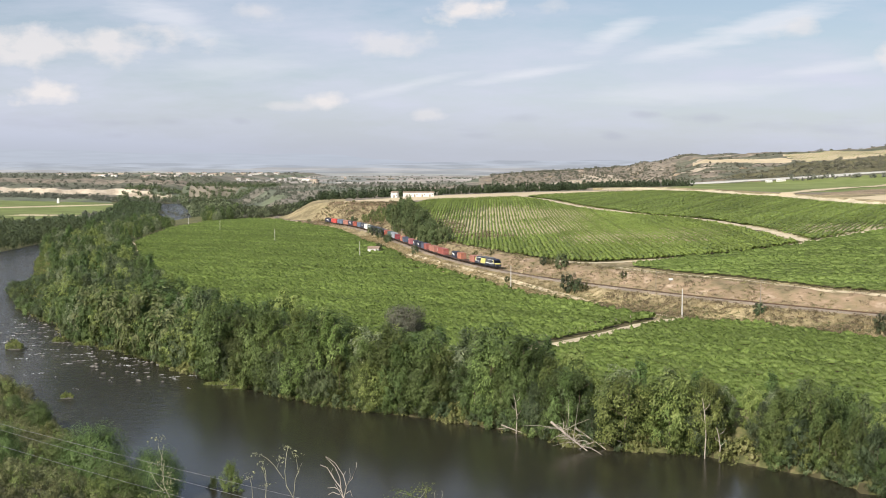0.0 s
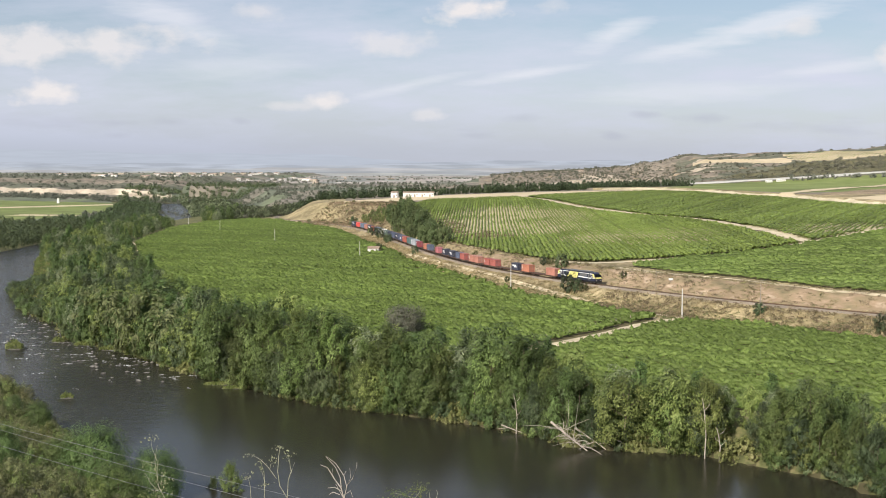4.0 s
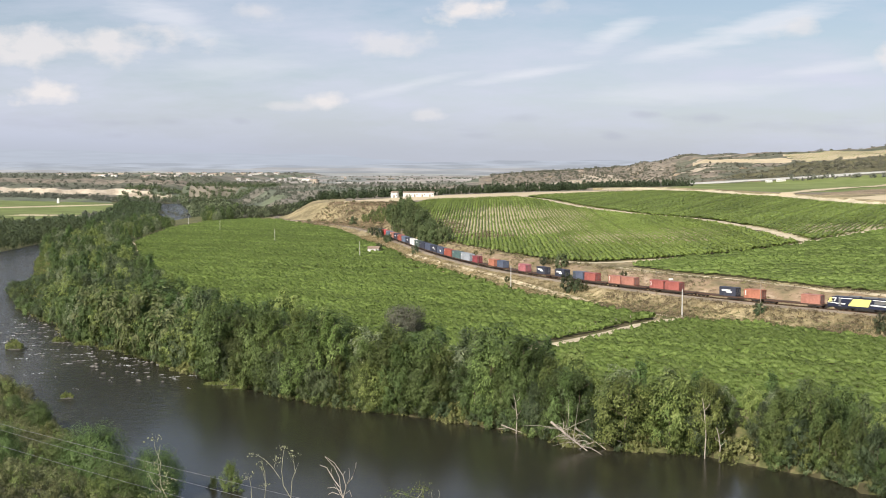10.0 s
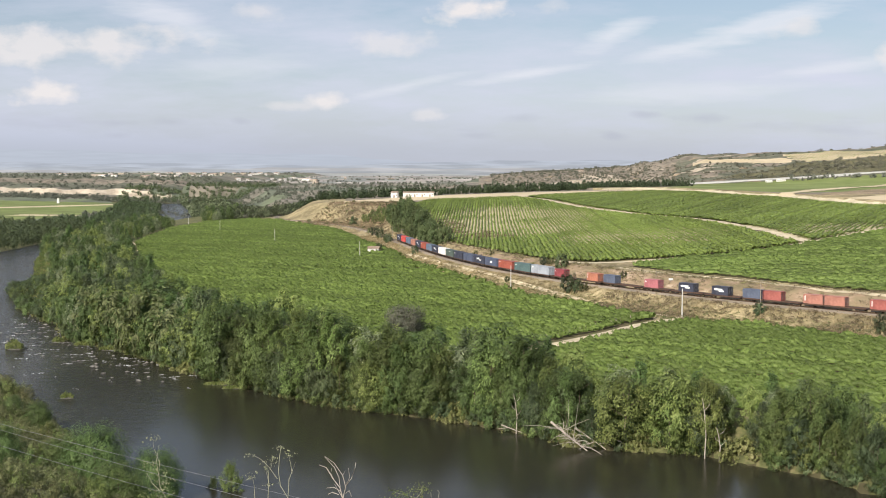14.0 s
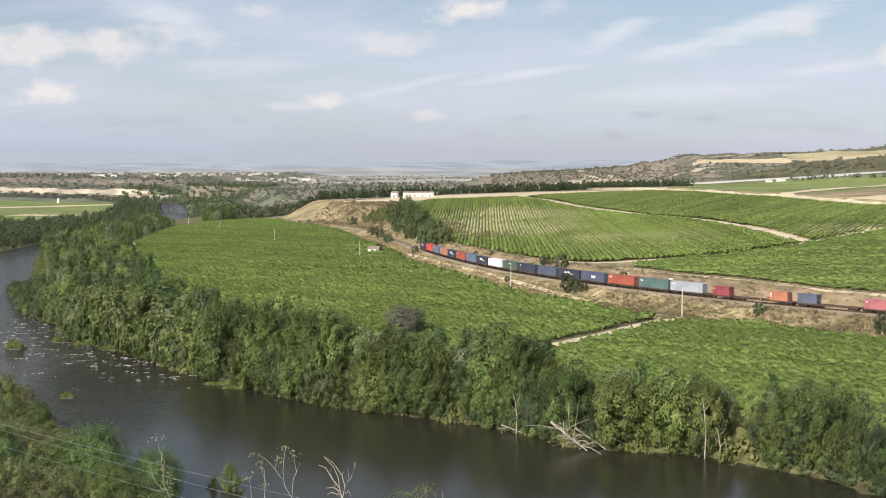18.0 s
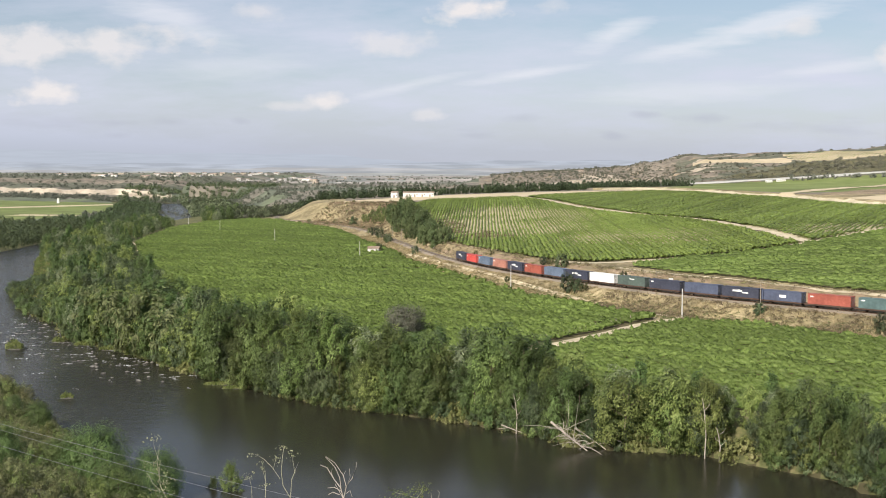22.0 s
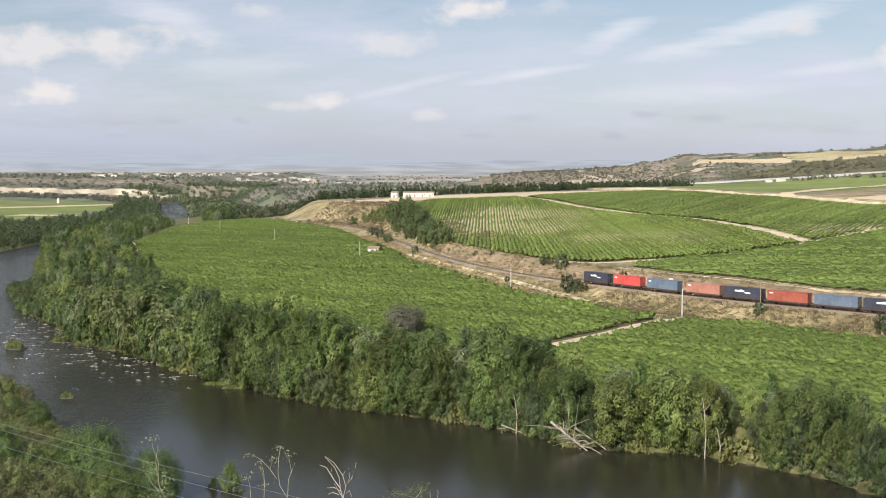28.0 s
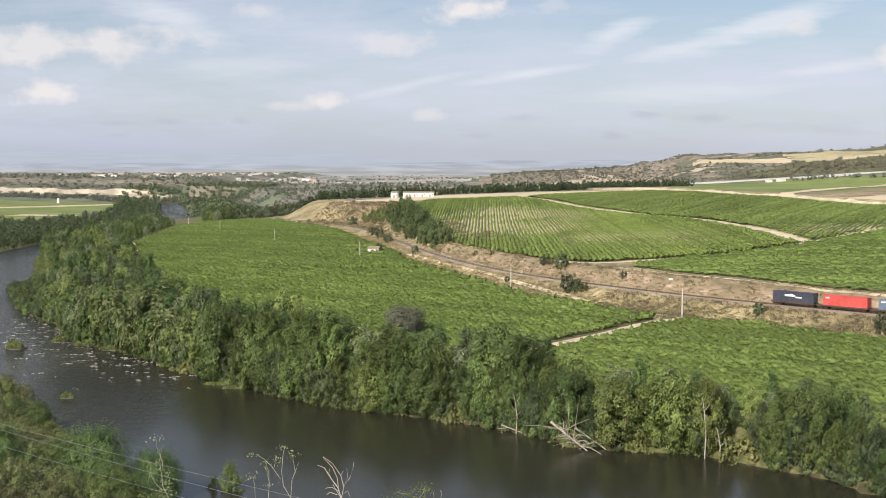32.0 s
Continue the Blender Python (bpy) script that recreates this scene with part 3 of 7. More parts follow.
def land():
    r = [0.0]
    while r[-1] < 4900:
        q = r[-1]
        r.append(q + (1.5 if q < 20 else 2.6 if q < 1420 else 6.0 if q < 2250 else q * 0.016))
    r = np.array(r)
    front = np.arange(-27, 27.01, 0.19)
    rest = np.arange(27, 333, 3.0)[1:]
    ang = np.radians(np.concatenate([front, rest]))
    R, A = np.meshgrid(r, ang, indexing="ij")
    x, y = R * np.sin(A), R * np.cos(A)
    z = height(x, y)
    nr, na = R.shape
    v = np.stack([x, y, z], -1).reshape(-1, 3)
    i, j = np.meshgrid(np.arange(nr - 1), np.arange(na), indexing="ij")
    a, b = i * na + j, i * na + (j + 1) % na
    q = np.stack([a, a + na, b + na, b], -1).reshape(-1, 4)
    c = v[q].mean(1)
    me = fast_mesh("ground", v, q[:, ::-1], [DRY, SOIL, PALE_SOIL, SCRUB, HILL, WOODFLOOR, TRACKWAY, STUBBLE, GREENFIELD, CLIFF, BED, FAR, ASPHALT, RAW, ROUGHLAND, FAR_HAZED],
                   zones(c[:, 0], c[:, 1]), smooth=True)
    ob = new("ground", me)
    LAND.update(r=r, ang=ang[:len(front)], z=z[:, :len(front)])
    return tagged(ob, "dry valley land with vineyards, banks and far fields", "ground", kind="structure")


# fields in plan
FIELD_IN = [(-197, 778), (-214, 948), (-203, 1049), (-168, 1070), (-136, 1022), (-108, 950), (-72, 847), (-44, 710), (-25, 635), (-6, 539), (14.5, 472), (24, 446),
            (41, 407), (56, 380), (64, 361), (40, 332), (19, 309), (8, 292), (-3, 276), (-14, 278), (-26, 290), (-36, 300), (-48, 315), (-62, 335), (-80, 368), (-98, 455), (-130, 540), (-165, 660)]
FIELD_NEAR = [(21, 302), (44, 329), (67, 356), (84, 347), (96, 334), (114, 311), (150, 275), (190, 235), (175, 190), (130, 190), (92, 212), (72, 222), (60, 233), (50, 238), (38, 243), (28, 250), (18, 262),
              (6, 280), (12, 292)]
FIELD_UP = [(0, 618), (10, 572), (28, 512), (46, 462), (58, 452), (89, 451), (116, 460), (143, 482), (141, 563), (136, 650), (123, 714), (84, 858), (60, 1010), (-10, 1005), (-30, 900), (-22, 740)]
FIELD_TOP = [(90, 862), (127, 716), (140, 651), (146, 566), (148, 486), (192, 531), (250, 590), (330, 640), (420, 700), (420, 760), (300, 745), (266, 722), (257, 870), (226, 945), (190, 1090), (110, 1050), (66, 1012)]
FIELD_MID = [(66, 433), (90, 446), (117, 454), (147, 478), (194, 523), (255, 582), (330, 630), (330, 480), (240, 330), (180, 300), (160, 312), (126, 343), (112, 358), (94, 388), (79, 407)]
HILL_VINES = [(456, 1600), (472, 1697), (612, 1685), (900, 1700), (900, 1560), (568, 1566), (475, 1562)]
WAY_IN = [(20, 305), (40, 328.5), (58, 350), (72, 361), (62, 372), (48, 398), (27, 446), (2, 525), (-18, 608)]
WAY_P1 = [(66, 1012), (86, 860), (125, 714), (138, 650), (143.5, 564), (145, 481)]
WAY_P2 = [(40, 470), (58, 449), (89, 449), (117, 457), (145, 481), (192, 527), (255, 586), (330, 635)]
HIGHWAY = [(150, 1340), (276, 1352), (393, 1376), (507, 1395), (700, 1420), (1000, 1440)]


def zones(x, y):
    """Which ground lies where: an index into the sheet's materials."""
    dt, it = nearest(x, y, LINE)
    side = (x - LINE[it, 0]) * LINE_T[it, 1] - (y - LINE[it, 1]) * LINE_T[it, 0]
    d, s = np.where(side > 0, -dt, dt), LINE_S[it]
    br, _ = nearest(x, y, BANK_R)
    bl, _ = nearest(x, y, BANK_L)
    r = np.hypot(x, y)
    k = np.zeros(x.shape, int)
    nearside = bl < br
    k[nearside] = 3
    k[(r > 900) & (d > 60)] = 4
    flank = (d > 60) & (r > 1350)
    k[flank & (x > 0.19 * y) & (waves(x, y, 34, 5.0) > -0.25)] = 14
    k[flank & (x < 0.26 * y) & (waves(x, y, 19, 1.0) > 0.58)] = 13
    k[flank & (x < 0.24 * y) & (waves(x, y, 24, 4.0) > 0.7)] = 9
    k[~nearside & (d < 0) & (r > 1200)] = 11
    k[(r > 1750) & ~((x > 0.03 * y) & (d > 0))] = 11
    # farthest land takes the paler set that carries haze in its colour
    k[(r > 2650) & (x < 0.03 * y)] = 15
    k[nearside & (r > 700)] = 11
    k[~nearside & (d < 0) & (br < 45) & (r < 1500)] = 5
    k[~nearside & (d < -25) & (r < 1200)] = 5
    k[nearside & (bl < 60) & (r > 200)] = 5
    k[(d > 4.5) & (d < 14) & (s > 420)] = 13
    for poly, i in ((FIELD_IN, 1), (FIELD_NEAR, 1), (FIELD_UP, 2), (FIELD_TOP, 2), (FIELD_MID, 1),
                    ([(-92, 1020), (-39, 1003), (20, 1012), (66, 1017), (130, 1052), (190, 1093), (225, 1118), (220, 1138), (110, 1112), (8, 1126), (-40, 1075), (-95, 1045)], 7),
                    ([(268, 735), (262, 800), (330, 860), (520, 840), (520, 690), (330, 695)], 7),
                    ([(205, 1115), (232, 965), (262, 895), (420, 960), (640, 1150), (700, 1398), (507, 1376), (393, 1356), (276, 1333)], 8), ([(256, 846), (385, 1052), (450, 1052), (335, 862), (290, 850)], 13),
                    ([(-700, 1240), (-420, 1215), (-420, 1500), (-470, 1850), (-900, 1850), (-900, 1300)], 8),
                    ([(-255, 1275), (-225, 1200), (-190, 1100), (-165, 1085), (-140, 1120), (-120, 1200), (-150, 1330), (-230, 1550), (-310, 1600)], 5), ([(-480, 1335), (-412, 1350), (-414, 1398), (-476, 1388)], 7), ([(-700, 1420), (-590, 1560), (-440, 1850), (-440, 1895), (-600, 1615), (-760, 1450)], 7),
                    ([(-1100, 2120), (-480, 2130), (-250, 2200), (-230, 2420), (-420, 2620), (-1200, 2700)], 14), ([(-900, 2330), (-330, 2300), (-300, 2360), (-900, 2420)], 4),
                    ([(330, 1440), (437, 1530), (560, 1560), (900, 1560), (1000, 1460), (520, 1410), (350, 1395)], 3), ([(345, 1672), (350, 1714), (407, 1702), (458, 1606), (440, 1545)], 7),
                    (HILL_VINES, 7),
                    ([(202, 1850), (263, 1767), (300, 1700), (250, 1560), (230, 1544), (205, 1700)], 9), ([(290, 1560), (339, 1539), (360, 1560), (320, 1600)], 9)):
        k[inside(x, y, poly)] = i
    lush = (k == 2) & (sum((np.hypot((x - cx) / ax, (y - cy) / ay) < 1.3).astype(int) for cx, cy, ax, ay in ((38, 725, 66, 150), (92, 560, 44, 66), (172, 545, 42, 40))) == 0)
    k[lush] = 1
    brink = 2085 + 26 * waves(x, x * 0, 26)
    k[nearside & (x < -470) & (x > -1100) & (y > brink - 4) & (y < brink + 24 + 10 * waves(x, x * 0, 9))] = 9
    k[(x > 140) & (x < 262) & (np.abs(y - 1650 - 20 * waves(x, x * 0, 20)) < 14)] = 9
    rd, ri = nearest(x, y, ROAD_LINE)
    rside = (x - ROAD_LINE[ri, 0]) * ROAD_T[ri, 1] - (y - ROAD_LINE[ri, 1]) * ROAD_T[ri, 0]
    rd = np.where(rside < 0, rd, -rd)
    k[(rd > -5) & (rd < 9 + 3 * waves(x, y, 9)) & (x > 140)] = 0
    k[inside(x, y, RIVER)] = 10
    return k


land()


def dirt_way(name, label, line, width, lift, seed, ma=None):
    """A beaten track laid on the land, with uneven edges."""
    rng = np.random.default_rng(seed)
    p = spline(line, 2.0)
    t = np.gradient(p, axis=0)
    t /= np.hypot(t[:, 0], t[:, 1])[:, None]
    n = np.c_[-t[:, 1], t[:, 0]]
    k = np.ones(5) / 5
    w = [width * (1 + 0.35 * np.convolve(rng.normal(0, 1, len(p) + 4), k, "valid")) for _ in range(2)]
    rows = [p + n * (-w[0] * (1 - a) + w[1] * a)[:, None] for a in np.linspace(0, 1, 7)]
    v = np.stack([np.c_[q, level(q[:, 0], q[:, 1]) + lift + (0.06 if j in (1, 3, 5) else 0)] for j, q in enumerate(rows)], 1).reshape(-1, 3)
    i, j = np.meshgrid(np.arange(len(p) - 1), np.arange(6), indexing="ij")
    q = i * 7 + j
    tagged(new(name, fast_mesh(name, v, np.stack([q, q + 1, q + 8, q + 7], -1).reshape(-1, 4), [ma or TRACKWAY], smooth=True)), label, "track", kind="structure")


dirt_way("dirt_track", "pale beaten farm track between the vineyards", WAY_IN[:4], 2.0, 0.16, 1)
dirt_way("dirt_track", "narrow earth path below the railway embankment", WAY_IN[3:], 0.6, 0.1, 6)
dirt_way("dirt_track", "pale earth track along the top of the cutting", [(62.5, 430), (76, 404.5), (91, 385.5), (109.5, 355.5), (123.5, 340.5), (158, 309), (182, 292)], 0.9, 0.12, 7)
dirt_way("dirt_track", "pale stony track crossing the upper vineyard", WAY_P1, 2.7, 0.3, 2)
dirt_way("dirt_track", "pale earth track along the vineyard's lower edge", WAY_P2, 2.0, 0.15, 3)
dirt_way("dirt_road", "pale gravel road above the vineyards", ROAD_TOP, 3.6, 0.3, 4)
dirt_way("straw_strip", "strip of dry grass along the top of the cutting", [(-3, 612), (7.5, 568), (25, 511), (40, 470)], 1.4, 0.15, 9, HAY)
dirt_way("straw_strip", "strip of pale straw beside the green crop", [(232, 862), (262, 905), (330, 1020), (410, 1165), (520, 1325)], 7.0, 0.35, 8, STUBBLE)
WAY_BEND = [(-200, 778), (-190, 755), (-180, 728), (-174, 700)]
dirt_way("dirt_track", "bare earth path at the vineyard's corner", WAY_BEND, 2.6, 0.15, 5)



def river():
    n = 240
    a = BANK_R[np.linspace(0, len(BANK_R) - 1, n).astype(int)]
    b = BANK_L[np.linspace(0, len(BANK_L) - 1, n).astype(int)]
    mid = [a + (b - a) * t for t in np.linspace(-0.25, 1.25, 13)]
    v = np.stack(mid, 1)
    v = np.concatenate([v, np.full((n, 13, 1), WATER)], 2).reshape(-1, 3)
    i, j = np.meshgrid(np.arange(n - 1), np.arange(12), indexing="ij")
    p = i * 13 + j
    q = np.stack([p, p + 13, p + 14, p + 1], -1).reshape(-1, 4)
    tagged(new("water", fast_mesh("water", v, q, [RIVER_WATER])), "slow olive-brown river water", "river", kind="structure")


river()


# ---- the railway ----
def along(profile, s0, s1, step, z0=0.0):
    """A strip of the given cross-section (across, up) along the line."""
    s = np.arange(s0, s1, step)
    x, y = np.interp(s, LINE_S, LINE[:, 0]), np.interp(s, LINE_S, LINE[:, 1])
    tx, ty = np.gradient(x), np.gradient(y)
    l = np.hypot(tx, ty)
    nx, ny = ty / l, -tx / l
    z = rail_z(s) + z0
    pr = np.asarray(profile, float)
    v = np.stack([x[:, None] + nx[:, None] * pr[:, 0], y[:, None] + ny[:, None] * pr[:, 0], z[:, None] + pr[:, 1] + 0 * x[:, None]], -1)
    m = len(pr)
    i, j = np.meshgrid(np.arange(len(s) - 1), np.arange(m - 1), indexing="ij")
    p = i * m + j
    return v.reshape(-1, 3), np.stack([p, p + 1, p + m + 1, p + m], -1).reshape(-1, 4)


def railway():
    top = new("railway_track")
    tagged(top, "single railway track on grey-brown ballast", "railway track", kind="structure")
    v, q = along([(-3.6, -0.75), (-1.9, -0.2), (1.9, -0.2), (3.6, -0.75)], -350, 1240, 3.0)
    part("ballast", fast_mesh("ballast", v, q, [BALLAST]), top)
    for gx in (-0.8, 0.8):
        v, q = along([(gx - 0.07, -0.17), (gx - 0.036, 0.0), (gx + 0.036, 0.0), (gx + 0.07, -0.17)], -350, 1240, 3.0)
        part("rail", fast_mesh("rail", v, q, [RUST]), top)
    pieces = []
    for s in np.arange(-120, 860, 0.6):
        i = np.searchsorted(LINE_S, s)
        x, y = np.interp(s, LINE_S, LINE[:, 0]), np.interp(s, LINE_S, LINE[:, 1])
        tx, ty = LINE_T[i]
        c = np.array([[a * 0.12 * tx + b * 1.3 * ty, a * 0.12 * ty - b * 1.3 * tx] for a, b in ((-1, -1), (1, -1), (1, 1), (-1, 1))]) + (x, y)
        z = float(rail_z(s))
        v = np.vstack([np.c_[c, np.full(4, z - 0.26)], np.c_[c, np.full(4, z - 0.15)]])
        pieces.append((v, np.array([(4, 5, 6, 7), (0, 1, 5, 4), (1, 2, 6, 5), (2, 3, 7, 6), (3, 0, 4, 7)])))
    v, q = merge(pieces)
    tagged(part("sleepers", fast_mesh("sleepers", v, q, [SLEEPER]), top), kind="stuff")


railway()


# ---- trees ----
def ground_z(x, y):
    return float(level(np.array([x]), np.array([y]))[0])


def crown_arrays(h, base, radius, clumps, per, size, rng, shape="round", lift=0.95):
    """Leaf sprays of a crown, gathered in tufts at the ends of its boughs, with gaps between them and an uneven outline."""
    cs, ns = [], []
    lobes = rng.uniform(0, 6.28, 3)
    for k in range(clumps):
        t = (k + rng.uniform(0, 1)) / clumps
        a = k * 2.4 + rng.uniform(-0.6, 0.6)
        if shape == "tall":
            rad = radius * (0.55 + 0.5 * math.sin(math.pi * min(1, t * 1.1 + 0.1))) * (1 - 0.75 * max(0, t - 0.6) / 0.4)
        elif shape == "cone":
            rad = radius * (1.02 - t) ** 0.8
        else:
            rad = radius * math.sqrt(max(0.05, 1 - (1.75 * t - 0.8) ** 2))
        rad *= 1 + 0.16 * math.sin(2 * a + lobes[0]) + 0.12 * math.sin(3 * a + 5 * t + lobes[1])
        z = base + (h - base) * t * (1 + 0.05 * math.sin(2 * a + lobes[2]))
        q = rad * rng.uniform(0.2, 1.0) ** 0.45
        c = np.array([q * math.cos(a), q * math.sin(a), z])
        cr = radius * (rng.uniform(0.15, 0.31) if shape == "tall" else rng.uniform(0.19, 0.36))
        d = rng.normal(0, 1, (per, 3))
        d[:, 2] += 0.35
        d /= np.linalg.norm(d, axis=1)[:, None]
        # the tuft's own way: outwards and up
        way = np.array([math.cos(a) * 0.5, math.sin(a) * 0.5, 1.0 if shape == "tall" else 0.75])
        reach = (d @ way)[:, None]
        p = c + cr * rng.uniform(0.55, 1.1, (per, 1)) * (d + 0.62 * reach * way * (1.35 if shape == "tall" else 0.6))
        cs.append(p), ns.append(d * 0.85 + 0.85 * (c - np.array([0, 0, (h + base) / 2])) / (radius, radius, (h - base) / 2) + (0, 0, 0.2))
    return sprays(np.concatenate(cs), np.concatenate(ns), size * (1.22 if shape == "tall" else 1.1), rng, 0.4 if shape == "tall" else 0.5, 0.36, lift)


def trunk_arrays(h, base, radius, rng, girth, limbs=6):
    lean = rng.normal(0, 0.25, 2)
    zz = np.linspace(-0.6, h * 0.88, 7)
    pts = np.c_[lean[0] * (zz / h) ** 2 * 2, lean[1] * (zz / h) ** 2 * 2, zz]
    pieces = [tube(pts, girth * np.linspace(1.15, 0.15, 7), 6)]
    for k in range(limbs):
        z = base + (h * 0.8 - base) * (k + 0.5) / limbs
        a = k * 2.4 + rng.uniform(-0.4, 0.4)
        ln = radius * rng.uniform(0.6, 0.9)
        p0 = np.array([0, 0, z])
        p = [p0, p0 + np.array([math.cos(a) * ln * 0.5, math.sin(a) * ln * 0.5, ln * 0.35]), p0 + np.array([math.cos(a) * ln, math.sin(a) * ln, ln * 0.8])]
        pieces.append(tube(p, girth * np.array([0.4, 0.25, 0.06]), 4))
    return merge(pieces)


def tree(kind, name, label, h, base, radius, clumps, per, size, ma, seed, shape="round", girth=0.16, category="tree"):
    rng = np.random.default_rng(seed)
    top = tagged(new(name), label, category)
    part("trunk", fast_mesh("trunk", *trunk_arrays(h, base, radius, rng, girth), [BARK]), top)
    part("crown", fast_mesh("crown", *crown_arrays(h, base, radius, clumps, per, size, rng, shape), [ma]), top)
    return top


def settle(x, y, turn=0.0, size=1.0, flat=1.0):
    return Matrix.Translation((x, y, ground_z(x, y))) @ Matrix.Rotation(turn, 4, "Z") @ Matrix.Diagonal((size, size, size * flat, 1))


def scatter(poly, gap, rng, keep=lambda x, y: np.ones(x.shape, bool), tries=6000):
    """Random places in a plan outline, no two closer than gap."""
    p = np.asarray(poly, float)
    lo, hi = p.min(0), p.max(0)
    c = rng.uniform(lo, hi, (tries, 2))
    ok = inside(c[:, 0], c[:, 1], p) & keep(c[:, 0], c[:, 1])
    out, cells = [], {}
    for q in c[ok]:
        i, j = int(q[0] // gap), int(q[1] // gap)
        if all((q[0] - o[0]) ** 2 + (q[1] - o[1]) ** 2 > gap * gap for a in (-1, 0, 1) for b in (-1, 0, 1) for o in cells.get((i + a, j + b), ())):
            out.append(q)
            cells.setdefault((i, j), []).append(q)
    return out


TREES = [tree("p", "riverside_tree", "slender green riverside poplar in full leaf", 12.5, 0.1, 2.8, 64, 105, 0.31, LEAF, 1, "tall"),
         tree("p", "riverside_tree", "tall green riverside poplar in full leaf", 13.5, 0.1, 3.1, 68, 105, 0.32, LEAF, 2, "tall"),
         tree("a", "riverside_tree", "dark green bushy riverside ash tree", 12.0, 0.0, 3.4, 66, 111, 0.32, LEAF_DARK, 3, "tall"),
         tree("a", "riverside_tree", "rounded dark green riverside alder", 10.5, 0.0, 3.6, 62, 111, 0.32, LEAF_DARK, 4),
         tree("w", "riverside_tree", "pale green willow on the river bank", 10.5, 0.0, 3.5, 62, 111, 0.32, LEAF_LIGHT, 5),
         tree("w", "riverside_tree", "light green young poplar on the bank", 11.5, 0.1, 2.8, 58, 105, 0.3, LEAF_LIGHT, 6, "tall"),
         tree("p", "riverside_tree", "broad green riverside elm in full leaf", 12.0, 0.0, 3.7, 66, 111, 0.32, LEAF, 16)]
BUSH = [tree("b", "bank_shrub", "low green willow shrub at the water's edge", 3.2, -0.3, 2.4, 22, 67, 0.3, LEAF, 7, girth=0.06, category="shrub"),
        tree("b", "bank_shrub", "low dark green shrub at the water's edge", 3.0, -0.3, 2.3, 22, 67, 0.3, LEAF_DARK, 8, girth=0.06, category="shrub")]
PINE = [tree("n", "pine_tree", "green pine in a small plantation by the railway", 10.5, 0.2, 3.0, 44, 110, 0.46, NEEDLE, 9),
        tree("n", "pine_tree", "dense green pine in a small plantation by the railway", 8.5, 0.2, 3.2, 36, 110, 0.46, NEEDLE, 10)]
YOUNG_PINE = [tree("n", "young_pine", "yellow-green young pine planted on the mound", 5.4, 0.1, 1.7, 26, 80, 0.4, YOUNG_NEEDLE, 23)]
SHRUB = [tree("s", "hillside_shrub", "large olive-green shrub on the hillside", 3.4, -0.3, 2.6, 24, 126, 0.27, OLIVE, 11, girth=0.05, category="shrub"),
         tree("s", "hillside_shrub", "large grey-green shrub on the hillside", 3.0, -0.3, 2.6, 22, 126, 0.25, OLIVE, 12, girth=0.05, category="shrub"),
         tree("s", "hillside_shrub", "fresh green bush on the near hillside", 3.8, -0.3, 2.4, 26, 105, 0.25, LEAF_LIGHT, 13, girth=0.06, category="shrub")]
ELM = [tree("e", "hillside_tree", "spreading green elm below the viewpoint", 9.5, 0.0, 4.8, 170, 130, 0.27, LEAF, 17),
       tree("e", "hillside_tree", "leafy young elm below the viewpoint", 8.0, 0.1, 2.3, 80, 130, 0.2, LEAF_LIGHT, 18, "tall")]
TRACKSIDE = [tree("t", "trackside_shrub", "dark green shrub on the railway embankment", 3.6, -0.2, 1.9, 22, 109, 0.27, LEAF_DARK, 19, girth=0.07, category="shrub"),
             tree("t", "trackside_shrub", "grey-green shrub on the railway embankment", 2.6, -0.2, 1.7, 18, 101, 0.25, OLIVE, 20, girth=0.05, category="shrub")]
TAMARISK = tree("m", "tamarisk_bush", "grey-brown tamarisk at the vineyard's edge", 7.0, -0.2, 4.6, 110, 150, 0.3, LEAF_GREY, 22, category="shrub")
# trees of the farther woods, which nobody could count: name, label, height, crown base, radius, clumps, sprays, size, leaves, seed, shape
MID = [("poplar_wood", "slender green poplars in the riverside wood", 12.5, 0.2, 2.6, 34, 64, 0.52, LEAF, 41, "tall"),
       ("riverside_wood", "broad green trees in the riverside wood", 11.0, 0.2, 3.5, 36, 64, 0.54, LEAF, 42, "round"),
       ("silver_willows", "silvery grey-green willows in the riverside wood", 9.5, 0.0, 3.5, 36, 64, 0.5, SILVER, 43, "round"),
       ("ash_wood", "dark green ash trees in the riverside wood", 11.5, 0.0, 3.4, 36, 64, 0.52, LEAF_DARK, 44, "tall"),
       ("willow_wood", "pale green willows in the riverside wood", 10.0, 0.0, 3.4, 36, 64, 0.5, LEAF_LIGHT, 45, "round"),
       ("tamarisk_wood", "olive-brown tamarisks in the riverside wood", 7.5, -0.2, 3.4, 32, 60, 0.46, OLIVE, 46, "round")]
STOCK, GROWN = [], [[] for _ in MID]
for _, _, h, base, rad, clumps, per, size, _, seed, shape in MID:
    rng_mid = np.random.default_rng(seed)
    v, q = trunk_arrays(h, base, rad, rng_mid, 0.16, 4)
    STOCK.append(merge([crown_arrays(h, base, rad, clumps, per, size, rng_mid, shape), (v, split(q))]))


def wood_tree(x, y, rng, weights, lo=0.7, hi=1.0, tall=0.0):
    """One tree of the joined woods."""
    k = rng.choice(len(MID), p=weights)
    v, q = STOCK[k]
    s = tall / v[:, 2].max() * rng.uniform(0.88, 1.08) if tall else rng.uniform(lo, hi)
    a, w = rng.uniform(0, 6.28), s * rng.uniform(0.95, 1.25)
    c, d = math.cos(a) * w, math.sin(a) * w
    GROWN[k].append((np.c_[v[:, 0] * c - v[:, 1] * d + x, v[:, 0] * d + v[:, 1] * c + y, v[:, 2] * s * rng.uniform(0.85, 1.1) + ground_z(x, y)], q))


